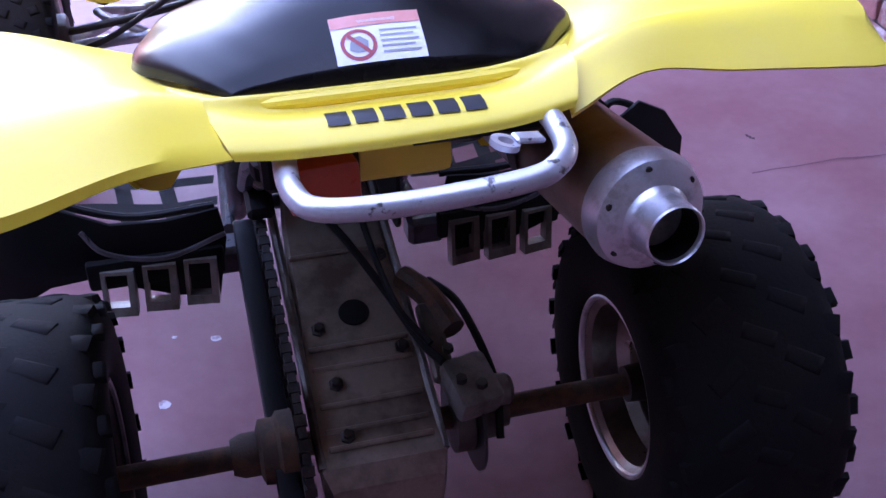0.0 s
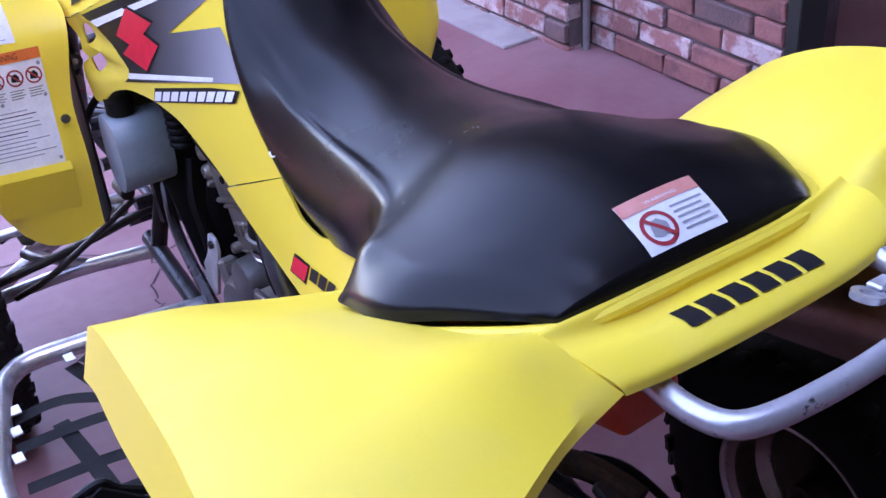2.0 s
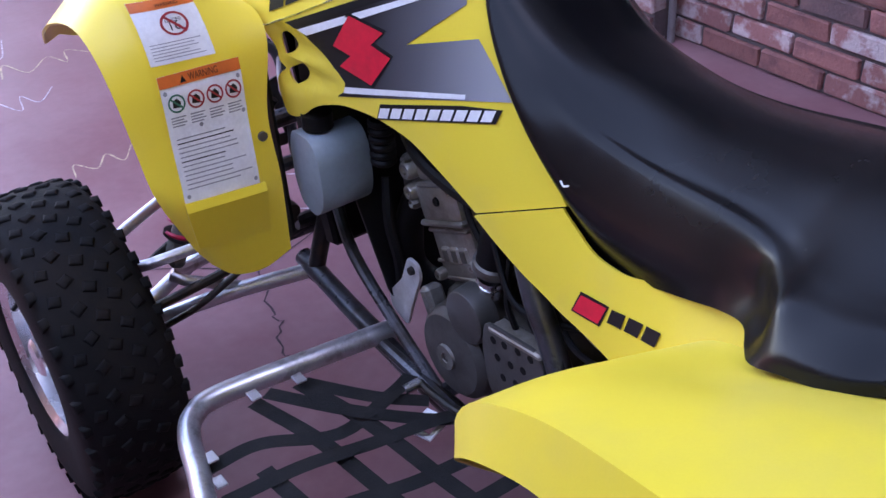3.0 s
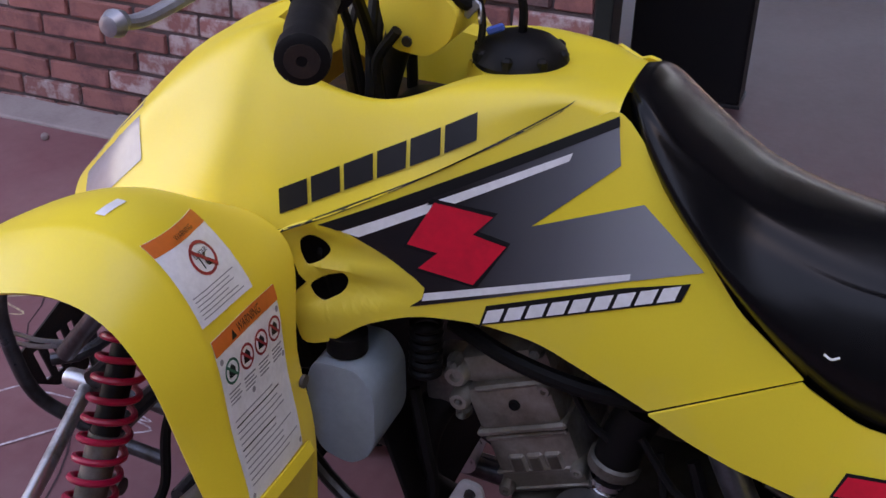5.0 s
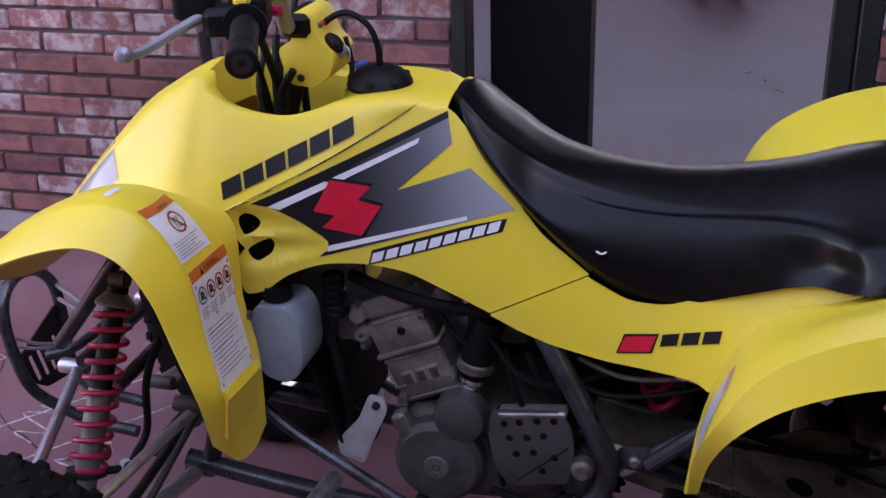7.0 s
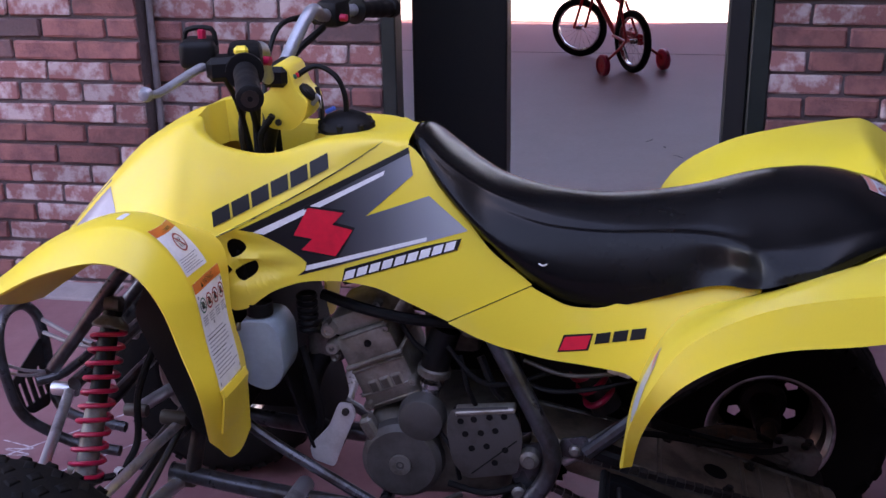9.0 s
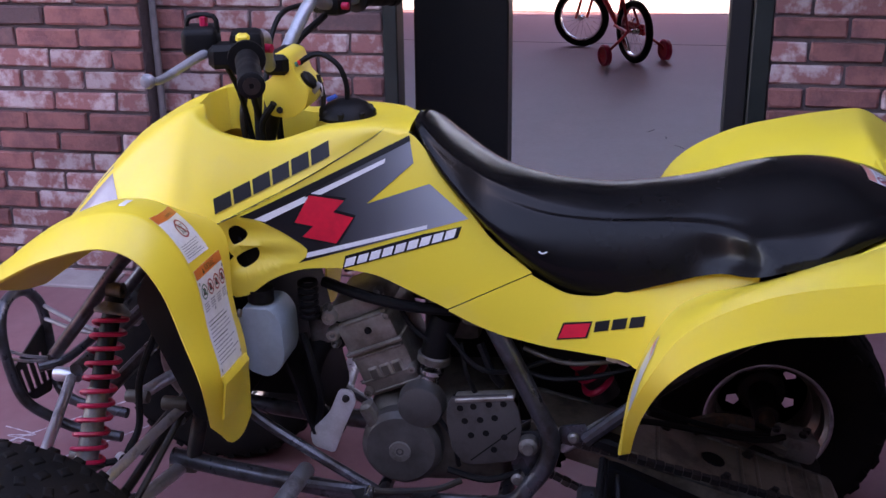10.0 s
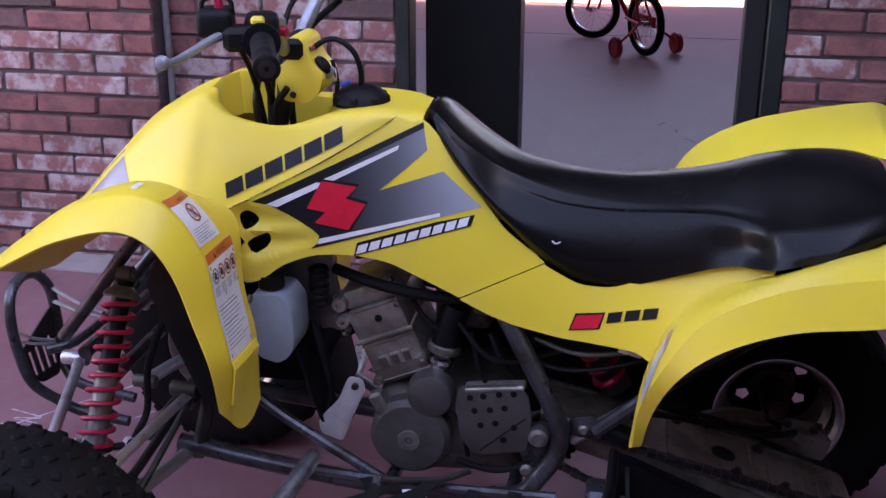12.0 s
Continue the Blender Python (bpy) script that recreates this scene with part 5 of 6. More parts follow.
# footpegs, heel guards, nerf bars
GUARD = [(0.165, 0.435), (0.158, 0.38), (0.178, 0.275), (0.24, 0.285), (0.31, 0.315), (0.36, 0.335), (0.42, 0.325), (0.47, 0.295), (0.515, 0.285), (0.535, 0.33), (0.53, 0.43), (0.495, 0.485), (0.45, 0.512), (0.40, 0.47), (0.32, 0.43), (0.24, 0.425)]
for s in (-1, 1):
    g = part("heel_guard", prism(GUARD, lambda u, v, w, s=s: Vector((s * u * (1.09 if s > 0 else 1.0), 0.318 + w + 0.10 * max(0, u - 0.30), v)), 0.007, 0.002), black_plastic, quad, "black plastic heel guard")
    part("guard_edge", tube([(s * 0.17, 0.328, 0.435), (s * 0.30, 0.331, 0.434), (s * 0.42, 0.343, 0.485), (s * 0.45, 0.343, 0.512), (s * 0.50, 0.348, 0.485), (s * 0.532, 0.351, 0.43), (s * 0.535, 0.351, 0.33)], 0.006, 8, 5), black_plastic, g)
    part("guard_rod", tube([(s * 0.16, 0.303, 0.40), (s * 0.25, 0.298, 0.375), (s * 0.33, 0.301, 0.395), (s * 0.36, 0.313, 0.43)], 0.004, 6, 5), frame_paint, g, "thin wire stay")
    peg = part("footpeg", block((0.20, 0.022, 0.050), pose(s * 0.265, 0.322, 0.345), 0.006, 2), black_plastic, quad, "dark steel footpeg")
    for k in range(3):
        ring = [(-0.024, -0.040), (0.024, -0.040), (0.026, 0.036), (-0.022, 0.036)]
        bm = cut_flat(ring, 1.0, ([(-0.018, -0.024), (0.014, -0.024), (0.016, 0.030), (-0.016, 0.030)],))
        bmesh.ops.solidify(bm, geom=bm.faces[:], thickness=0.020)
        bmesh.ops.transform(bm, matrix=pose(s * (0.205 + 0.060 * k), 0.298, 0.322, 90 - 10, 0, s * 8), verts=bm.verts[:])
        part("tooth", bm, cylinder_alloy, peg, "bent grey footpeg tooth", smooth=20)
    part("peg_mount", block((0.06, 0.05, 0.05), pose(s * 0.150, 0.345, 0.33), 0.008), frame_paint, quad)
    BAR = [(0.105, 0.868, 0.325), (0.25, 0.880, 0.33), (0.40, 0.893, 0.333), (0.448, 0.876, 0.333), (0.474, 0.835, 0.333), (0.495, 0.76, 0.333), (0.520, 0.68, 0.332), (0.532, 0.60, 0.33), (0.530, 0.50, 0.33), (0.524, 0.37, 0.33)]
    nerf = part("nerf_bar", tube([(s * x, y, z) for x, y, z in BAR], 0.0165, 14, 5), white_tube if s > 0 else silver, quad, "silver tubular nerf bar")
    part("inner_bar", tube([(s * 0.135, 0.86, 0.315), (s * 0.14, 0.62, 0.31), (s * 0.15, 0.42, 0.32)], 0.011, 10, 5), frame_paint, nerf)
    for x, y in ((0.49, 0.78), (0.502, 0.73), (0.516, 0.67), (0.36, 0.875), (0.29, 0.865)):
        part("strap_tab", block((0.016, 0.022, 0.004), pose(s * (x - 0.022 if x > 0.4 else x), y - (0.018 if x < 0.4 else 0), 0.336), 0.001), silver, nerf, "welded strap tab")
    webs = (
        [(0.36, 0.862), (0.33, 0.72), (0.31, 0.58), (0.30, 0.44)], [(0.29, 0.852), (0.26, 0.70), (0.24, 0.56), (0.23, 0.44)],
        [(0.34, 0.858), (0.27, 0.74), (0.19, 0.66), (0.15, 0.62)], [(0.28, 0.855), (0.22, 0.75), (0.16, 0.70)],
        [(0.475, 0.775), (0.40, 0.765), (0.30, 0.72), (0.20, 0.735), (0.15, 0.76)], [(0.49, 0.70), (0.38, 0.685), (0.28, 0.67), (0.19, 0.645), (0.15, 0.64)],
        [(0.50, 0.62), (0.38, 0.60), (0.27, 0.58), (0.16, 0.56)], [(0.51, 0.53), (0.38, 0.52), (0.25, 0.50), (0.16, 0.49)], [(0.42, 0.72), (0.41, 0.58), (0.40, 0.44)],
    )
    for k, w in enumerate(webs):
        pts = catmull([(s * x, y, 0.322 + 0.005 * (k % 3) + (0.004 if i % 2 else -0.004)) for i, (x, y) in enumerate(w)], 6)
        bm = bmesh.new()
        rows = []
        for i, p in enumerate(pts):
            t = (pts[min(i + 1, len(pts) - 1)] - pts[max(i - 1, 0)]).normalized()
            q = Vector((-t.y, t.x, 0)).normalized() * 0.0125
            rows.append((p - q, p + q))
        add_grid(bm, rows)
        bmesh.ops.solidify(bm, geom=bm.faces[:], thickness=0.002)
        part("web_strap", bm, black_mesh, nerf, "black nylon web strap")
    ring = [(-0.026, -0.020), (0.026, -0.020), (0.026, 0.020), (-0.026, 0.020)]
    bm = cut_flat(ring, 1.0, ([(u * 0.62, v * 0.62) for u, v in ring],))
    bmesh.ops.solidify(bm, geom=bm.faces[:], thickness=0.003)
    bmesh.ops.transform(bm, matrix=pose(s * 0.190, 0.660, 0.316, 4, 0, s * -20), verts=bm.verts[:])
    part("buckle", bm, paper, nerf, "pale square buckle", smooth=20)

# ---- frame ----
for s in (-1, 1):
    part("lower_rail", tube([(s * 0.12, 1.12, 0.34), (s * 0.125, 0.95, 0.318), (s * 0.13, 0.72, 0.298), (s * 0.13, 0.53, 0.300), (s * 0.13, 0.479, 0.313), (s * 0.13, 0.454, 0.346), (s * 0.13, 0.430, 0.382), (s * 0.13, 0.418, 0.422), (s * 0.13, 0.421, 0.455), (s * 0.13, 0.441, 0.497), (s * 0.13, 0.471, 0.559), (s * 0.13, 0.500, 0.615), (s * 0.11, 0.56, 0.72)], 0.0165, 12, 5), frame_paint, quad, "grey painted frame tube")
    part("diagonal_tube", tube([(s * 0.10, 1.02, 0.49), (s * 0.12, 0.944, 0.433), (s * 0.125, 0.83, 0.365), (s * 0.125, 0.722, 0.302)], 0.010, 10, 4), frame_paint, quad, "grey frame brace")
    part("down_tube", tube([(s * 0.05, 0.98, 0.80), (s * 0.07, 1.02, 0.62), (s * 0.10, 1.06, 0.44), (s * 0.12, 1.08, 0.335)], 0.015, 12, 5), dark_steel, quad)
    part("front_tube", tube([(s * 0.168, 1.12, 0.775), (s * 0.160, 1.165, 0.731), (s * 0.147, 1.24, 0.637), (s * 0.134, 1.32, 0.542)], 0.0125, 12, 4), frame_paint, quad, "grey front frame tube")
    part("top_tube", tube([(s * 0.05, 1.0, 0.82), (s * 0.085, 0.80, 0.80), (s * 0.10, 0.56, 0.72), (s * 0.115, 0.42, 0.66)], 0.014, 10, 5), dark_steel, quad)
    part("rear_link", tube([(s * 0.10, 0.402, 0.411), (s * 0.10, 0.359, 0.440), (s * 0.10, 0.295, 0.489)], 0.012, 12, 3), silver, quad, "bright link rod")
    part("pivot_plate", prism(soften([(0.480, 0.440), (0.420, 0.455), (0.410, 0.410), (0.430, 0.370), (0.470, 0.345), (0.490, 0.380)], 0.012), lambda u, v, w, s=s: Vector((s * 0.116 + w, u, v)), 0.006, 0.001), frame_paint, quad, "grey pivot plate")
    part("pivot_bracket", prism(soften([(0.405, 0.462), (0.360, 0.470), (0.352, 0.440), (0.385, 0.425), (0.408, 0.432)], 0.006), lambda u, v, w, s=s: Vector((s * 0.118 + w, u, v)), 0.005, 0.001), frame_paint, quad, "grey bolted bracket")
    part("pivot_bolt", lathe([(s * 0.112, 0.010), (s * 0.124, 0.010), (s * 0.127, 0.006), (s * 0.127, 0.0)], pose(0, 0.380, 0.443), 12), cast, quad)
    part("pivot_bolt", lathe([(s * 0.118, 0.012), (s * 0.132, 0.012), (s * 0.136, 0.007), (s * 0.136, 0.0)], pose(0, 0.475, 0.358), 12), cast, quad)
    part("pivot_bolt", lathe([(s * 0.122, 0.018), (s * 0.140, 0.017), (s * 0.144, 0.011), (s * 0.149, 0.010), (s * 0.149, 0.0)], pose(0, 0.456, 0.428), 16), cast, quad)
for y, z in ((1.09, 0.43), (1.17, 0.36), (1.26, 0.44), (0.72, 0.30), (0.50, 0.305), (1.28, 0.515)):
    part("cross_tube", tube([(-0.14, y, z), (0.14, y, z)], 0.013, 10, 1), frame_paint, quad)

# ---- engine ----
engine = part("engine_case", block((0.20, 0.25, 0.17), pose(0.0, 0.62, 0.40, -4), 0.03, 3), dirty_cast, quad, "dirty cast aluminium engine case")
CYL = Matrix.Translation((-0.012, 0.706, 0.511)) @ pose(0, 0, 0, -23)
part("cylinder", block((0.15, 0.105, 0.095), CYL @ pose(0, 0, 0.026), 0.010, 2), cylinder_alloy, engine, "cast cylinder")
for h in (-0.012, 0.012):
    part("fin", block((0.154, 0.109, 0.005), CYL @ pose(0, 0, h), 0.002), cylinder_alloy, engine)
for k in range(3):
    part("pocket", block((0.008, 0.021, 0.026), CYL @ pose(-0.0745, 0.0225 - 0.0225 * k, 0.0225), 0.003), cylinder_alloy, engine, "cast square boss")
    # Darker block, set proud, gives the shade inside a recessed pocket.
    part("pocket_shade", block((0.004, 0.014, 0.019), CYL @ pose(-0.0775, 0.0225 - 0.0225 * k, 0.0225), 0.0015), dirty_cast, engine)
part("cylinder_head", block((0.165, 0.104, 0.062), CYL @ pose(0, 0, 0.100), 0.012, 2), cylinder_alloy, engine, "cast cylinder head")
part("head_ridge", block((0.171, 0.110, 0.009), CYL @ pose(0, 0, 0.072), 0.003), cylinder_alloy, engine)
part("head_cover", block((0.150, 0.112, 0.040), CYL @ pose(0, -0.004, 0.148), 0.014, 2), cylinder_alloy, engine, "cast head cover")
for dy, dz, r in ((0.052, 0.150, 0.014), (0.060, 0.118, 0.012), (-0.045, 0.120, 0.008), (-0.048, 0.012, 0.008), (0.046, -0.006, 0.009)):
    part("boss", lathe([(-0.060, r * 1.15), (-0.084, r), (-0.088, r * 0.8), (-0.088, r * 0.45), (-0.082, r * 0.4), (-0.082, 0.0)], CYL @ pose(0, dy, dz), 14), cylinder_alloy, engine)
part("head_ledge", block((0.168, 0.090, 0.007), CYL @ pose(0, -0.006, 0.128), 0.003), cylinder_alloy, engine)
part("head_ledge", block((0.158, 0.100, 0.006), CYL @ pose(0, 0, 0.060), 0.002), cylinder_alloy, engine)
part("exhaust_flange", block((0.060, 0.020, 0.052), CYL @ pose(-0.035, 0.066, 0.108), 0.008, 2), dark_steel, engine)
part("head_plug", lathe([(-0.083, 0.0), (-0.086, 0.006), (-0.083, 0.007)], CYL @ pose(0, -0.004, 0.105), 12), black_plastic, engine)
for y, z in ((0.05, 0.165), (-0.05, 0.165), (0.062, 0.12), (0.064, 0.10)):
    part("bolt", lathe([(-0.078, 0.0), (-0.086, 0.006), (-0.080, 0.009), (-0.070, 0.009)], CYL @ pose(0, y, z), 8), cast, engine)
part("intake_flange", block((0.07, 0.05, 0.05), CYL @ pose(-0.03, 0.085, 0.125, 20), 0.010, 2), cast, engine)
part("alternator_cover", lathe([(-0.100, 0.0745), (-0.120, 0.072), (-0.130, 0.062), (-0.133, 0.030), (-0.135, 0.018), (-0.137, 0.017), (-0.138, 0.006), (-0.135, 0.0)], pose(0, 0.683, 0.398), 40), grey_cover, engine, "round grey alternator cover")
part("cover_hub", lathe([(-0.135, 0.020), (-0.1395, 0.019), (-0.1395, 0.008), (-0.137, 0.007), (-0.137, 0)], pose(0, 0.683, 0.398), 24), cast, engine)
part("cover_tab", block((0.03, 0.025, 0.055), pose(-0.112, 0.737, 0.452, -28), 0.006), cast, engine, "cast bright tab")
part("starter_gear_cover", lathe([(-0.100, 0.043), (-0.124, 0.0405), (-0.129, 0.0385), (-0.1305, 0.036), (-0.131, 0.0)], pose(0, 0.647, 0.4825), 32), grey_cover, engine, "round grey starter gear cover")
part("starter_motor", tube([(-0.088, 0.6275, 0.563), (-0.087, 0.620, 0.600), (-0.083, 0.606, 0.640)], 0.0255, 18, 3), black_plastic, engine, "black starter motor")
low, high = Vector((-0.090, 0.638, 0.512)), Vector((-0.088, 0.624, 0.582))
way = Matrix.Translation(low) @ (high - low).to_track_quat("X", "Z").to_matrix().to_4x4()
part("starter_nose", lathe([(0.0, 0.0), (0.0, 0.017), (0.016, 0.0175), (0.019, 0.014), (0.021, 0.014)], way, 22), polished, engine, "bright starter nose")
part("starter_band", lathe([(0.024, 0.014), (0.024, 0.0215), (0.031, 0.0215), (0.031, 0.014)], way, 22), polished, engine, "bright metal band")
part("starter_cap", lathe([(0.044, 0.022), (0.046, 0.0295), (0.058, 0.0295), (0.061, 0.026)], way, 22), cast, engine, "grey starter end cap")
SPK = soften([(0.600, 0.470), (0.594, 0.512), (0.490, 0.524), (0.474, 0.500), (0.468, 0.46), (0.476, 0.397), (0.566, 0.380), (0.590, 0.41)], 0.012)
spots = [(0.575, 0.492), (0.552, 0.497), (0.525, 0.503), (0.500, 0.506), (0.567, 0.468), (0.540, 0.472), (0.515, 0.478), (0.556, 0.441), (0.530, 0.447), (0.498, 0.442), (0.516, 0.416)]
spk = part("sprocket_cover", prism(SPK, lambda u, v, w: Vector((-0.135 + w, u, v)), 0.006, 0.0015), grey_cover, engine, "drilled grey sprocket cover")
# Black discs on the plate stand for the dark inside drilled holes.
for u, v in spots:
    part("hole", lathe([(-0.1345, 0.0060), (-0.1354, 0.0058), (-0.1354, 0.0)], pose(0, u, v), 12), black_plastic, spk)
part("cover_rim", block((0.03, 0.105, 0.010), pose(-0.122, 0.533, 0.512, -7), 0.003), cylinder_alloy, spk)
# Thin black tube laid on the plate for the shade of a groove.
part("groove_shade", tube([(-0.1352, 0.556, 0.392), (-0.1352, 0.478, 0.462)], 0.0012, 6, 1), black_plastic, spk)
part("cover_back", block((0.02, 0.115, 0.12), pose(-0.108, 0.535, 0.452), 0.01), black_plastic, spk)
part("oil_pipe", tube([(-0.12, 0.60, 0.36), (-0.13, 0.53, 0.352), (-0.125, 0.47, 0.37)], 0.006, 8, 5), black_plastic, engine)
part("right_cover", lathe([(0.10, 0.095), (0.125, 0.090), (0.135, 0.07), (0.137, 0.0)], pose(0, 0.60, 0.40), 32), grey_cover, engine)
part("header_pipe", tube([(-0.03, 0.765, 0.615), (-0.045, 0.81, 0.598), (-0.06, 0.848, 0.55), (-0.065, 0.865, 0.49), (-0.06, 0.862, 0.43), (-0.02, 0.83, 0.37)], 0.022, 14, 6), black_plastic, quad, "black exhaust header pipe")
part("shift_rod", tube([(-0.128, 0.575, 0.345), (-0.150, 0.62, 0.335), (-0.152, 0.70, 0.325), (-0.150, 0.735, 0.325)], 0.006, 8, 5), dark_steel, quad, "dark gear shift lever")
part("shift_toe", lathe([(-0.030, 0.0), (-0.030, 0.008), (-0.002, 0.009), (0.0, 0.0)], pose(-0.150, 0.735, 0.325), 12), polished, quad, "worn bright shift toe piece")
for k, pts in enumerate((
    [(-0.10, 0.56, 0.70), (-0.112, 0.50, 0.655), (-0.108, 0.44, 0.64), (-0.10, 0.36, 0.645), (-0.10, 0.28, 0.62)],
    [(-0.09, 0.78, 0.72), (-0.105, 0.73, 0.735), (-0.10, 0.66, 0.73), (-0.09, 0.60, 0.71)],
    [(-0.10, 0.86, 0.60), (-0.115, 0.84, 0.54), (-0.11, 0.83, 0.47), (-0.10, 0.85, 0.40)],
    [(-0.12, 0.47, 0.57), (-0.135, 0.44, 0.52), (-0.13, 0.43, 0.47)],
    [(-0.10, 0.545, 0.60), (-0.115, 0.52, 0.55), (-0.112, 0.505, 0.53)],
)):
    part("wire_loom", tube(pts, 0.0055 if k % 2 else 0.0075, 7, 6), black_plastic, quad)
part("coil_box", block((0.035, 0.045, 0.04), pose(-0.095, 0.55, 0.655, 10), 0.006, 2), dirty_cast, quad, "small grey electrical box")
part("connector", block((0.020, 0.022, 0.018), pose(-0.112, 0.30, 0.595, 15), 0.003), paper, quad, "pale plug connector")
part("engine_mount", prism(soften([(0.770, 0.500), (0.794, 0.503), (0.814, 0.455), (0.852, 0.412), (0.848, 0.385), (0.808, 0.372), (0.790, 0.420), (0.764, 0.480)], 0.008), lambda u, v, w: Vector((-0.118 + w, u, v)), 0.006, 0.0012), bright_alloy, quad, "bright aluminium engine mount plate")
part("mount_bolt", lathe([(-0.118, 0.007), (-0.124, 0.006), (-0.125, 0.0)], pose(0, 0.782, 0.486), 10), dark_steel, quad)
part("crossover_hose", tube([(-0.09, 0.82, 0.695), (-0.115, 0.75, 0.685), (-0.118, 0.68, 0.672), (-0.11, 0.62, 0.664), (-0.10, 0.56, 0.66)], 0.010, 10, 6), black_plastic, quad, "thick black hose")
for k, pts in enumerate((
    [(-0.11, 0.60, 0.62), (-0.125, 0.55, 0.57), (-0.12, 0.50, 0.56), (-0.10, 0.42, 0.58)], [(-0.10, 0.58, 0.60), (-0.118, 0.565, 0.55), (-0.115, 0.55, 0.51)],
    [(-0.105, 0.47, 0.60), (-0.12, 0.40, 0.585), (-0.118, 0.33, 0.59), (-0.11, 0.27, 0.60)], [(-0.10, 0.50, 0.57), (-0.122, 0.43, 0.555), (-0.12, 0.36, 0.56), (-0.11, 0.28, 0.58)],
    [(-0.09, 0.69, 0.66), (-0.10, 0.66, 0.62), (-0.105, 0.63, 0.60)], [(-0.11, 0.62, 0.46), (-0.128, 0.59, 0.43), (-0.12, 0.58, 0.37)],
)):
    part("cable", tube(pts, 0.0045, 7, 6), black_plastic if k != 2 else dirty_cast, quad)
part("carburettor", block((0.09, 0.10, 0.09), pose(-0.02, 0.60, 0.63), 0.015, 2), dirty_cast, quad, "cast carburettor")
part("bulb_holder", lathe([(0, 0.012), (0.02, 0.012), (0.03, 0.008), (0.03, 0)], pose(-0.12, 0.30, 0.605, 0, 0, 100), 12), paper, quad)

# coolant bottle, radiator
BOT = [(0.940, 0.690), (0.890, 0.690), (0.872, 0.665), (0.870, 0.605), (0.878, 0.581), (0.900, 0.564), (0.935, 0.574), (0.948, 0.610), (0.950, 0.665)]
bottle = part("coolant_bottle", prism(soften(BOT, 0.012), lambda u, v, w: Vector((-0.205 + w, u - 0.010, v - 0.003)), 0.085, 0.006), milky, quad, "milky plastic coolant bottle")
part("bottle_cap", lathe([(0, 0.0), (0, 0.022), (0.022, 0.022), (0.024, 0.0)], pose(-0.175, 0.905, 0.69, 0, -90), 18), black_plastic, bottle)
part("radiator", block((0.24, 0.035, 0.24), pose(0, 1.045, 0.53, -14), 0.006), black_plastic, quad, "black radiator")
part("fender_liner", prism(soften([(1.106, 0.700), (1.100, 0.672), (1.022, 0.486), (0.985, 0.470), (0.935, 0.520), (0.950, 0.790), (1.060, 0.800)], 0.008), lambda u, v, w: Vector((-0.222 + w, u, v)), 0.005, 0.001), black_plastic, quad, "black inner fender liner")
# Added black sheet: covers the bright far rim so the gap stays dark.
part("rim_screen", prism([(1.12, 0.68), (1.15, 0.60), (1.10, 0.34), (0.90, 0.34), (0.90, 0.62), (0.98, 0.70)], lambda u, v, w: Vector((0.15 + w, u, v)), 0.012, 0.004), black_plastic, quad, "black sheet added to hide the bright far rim")
# Black sheet added where there is only deep shade behind the bottle.
part("backdrop_panel", prism(soften([(-0.12, 0.40), (0.12, 0.40), (0.17, 0.80), (-0.17, 0.80)], 0.02), lambda u, v, w: Vector((u, 0.868 + w + 0.25 * (v - 0.52), v)), 0.006, 0.001), black_plastic, quad, "black panel added for the darkness ahead of the engine")
for k in range(6):
    part("hose_ring", lathe([(-0.005, 0.016), (-0.002, 0.019), (0.002, 0.019), (0.005, 0.016)], pose(-0.112, 0.842, 0.700 - 0.012 * k, 0, -90), 16), black_plastic, quad)
part("inner_guard", block((0.30, 0.02, 0.20), pose(0, 1.0, 0.72, -18), 0.006), black_plastic, quad, "black inner guard")
part("tank", block((0.16, 0.30, 0.14), pose(0, 0.80, 0.85, -8), 0.04, 3), black_plastic, quad, "black fuel tank under the cover")

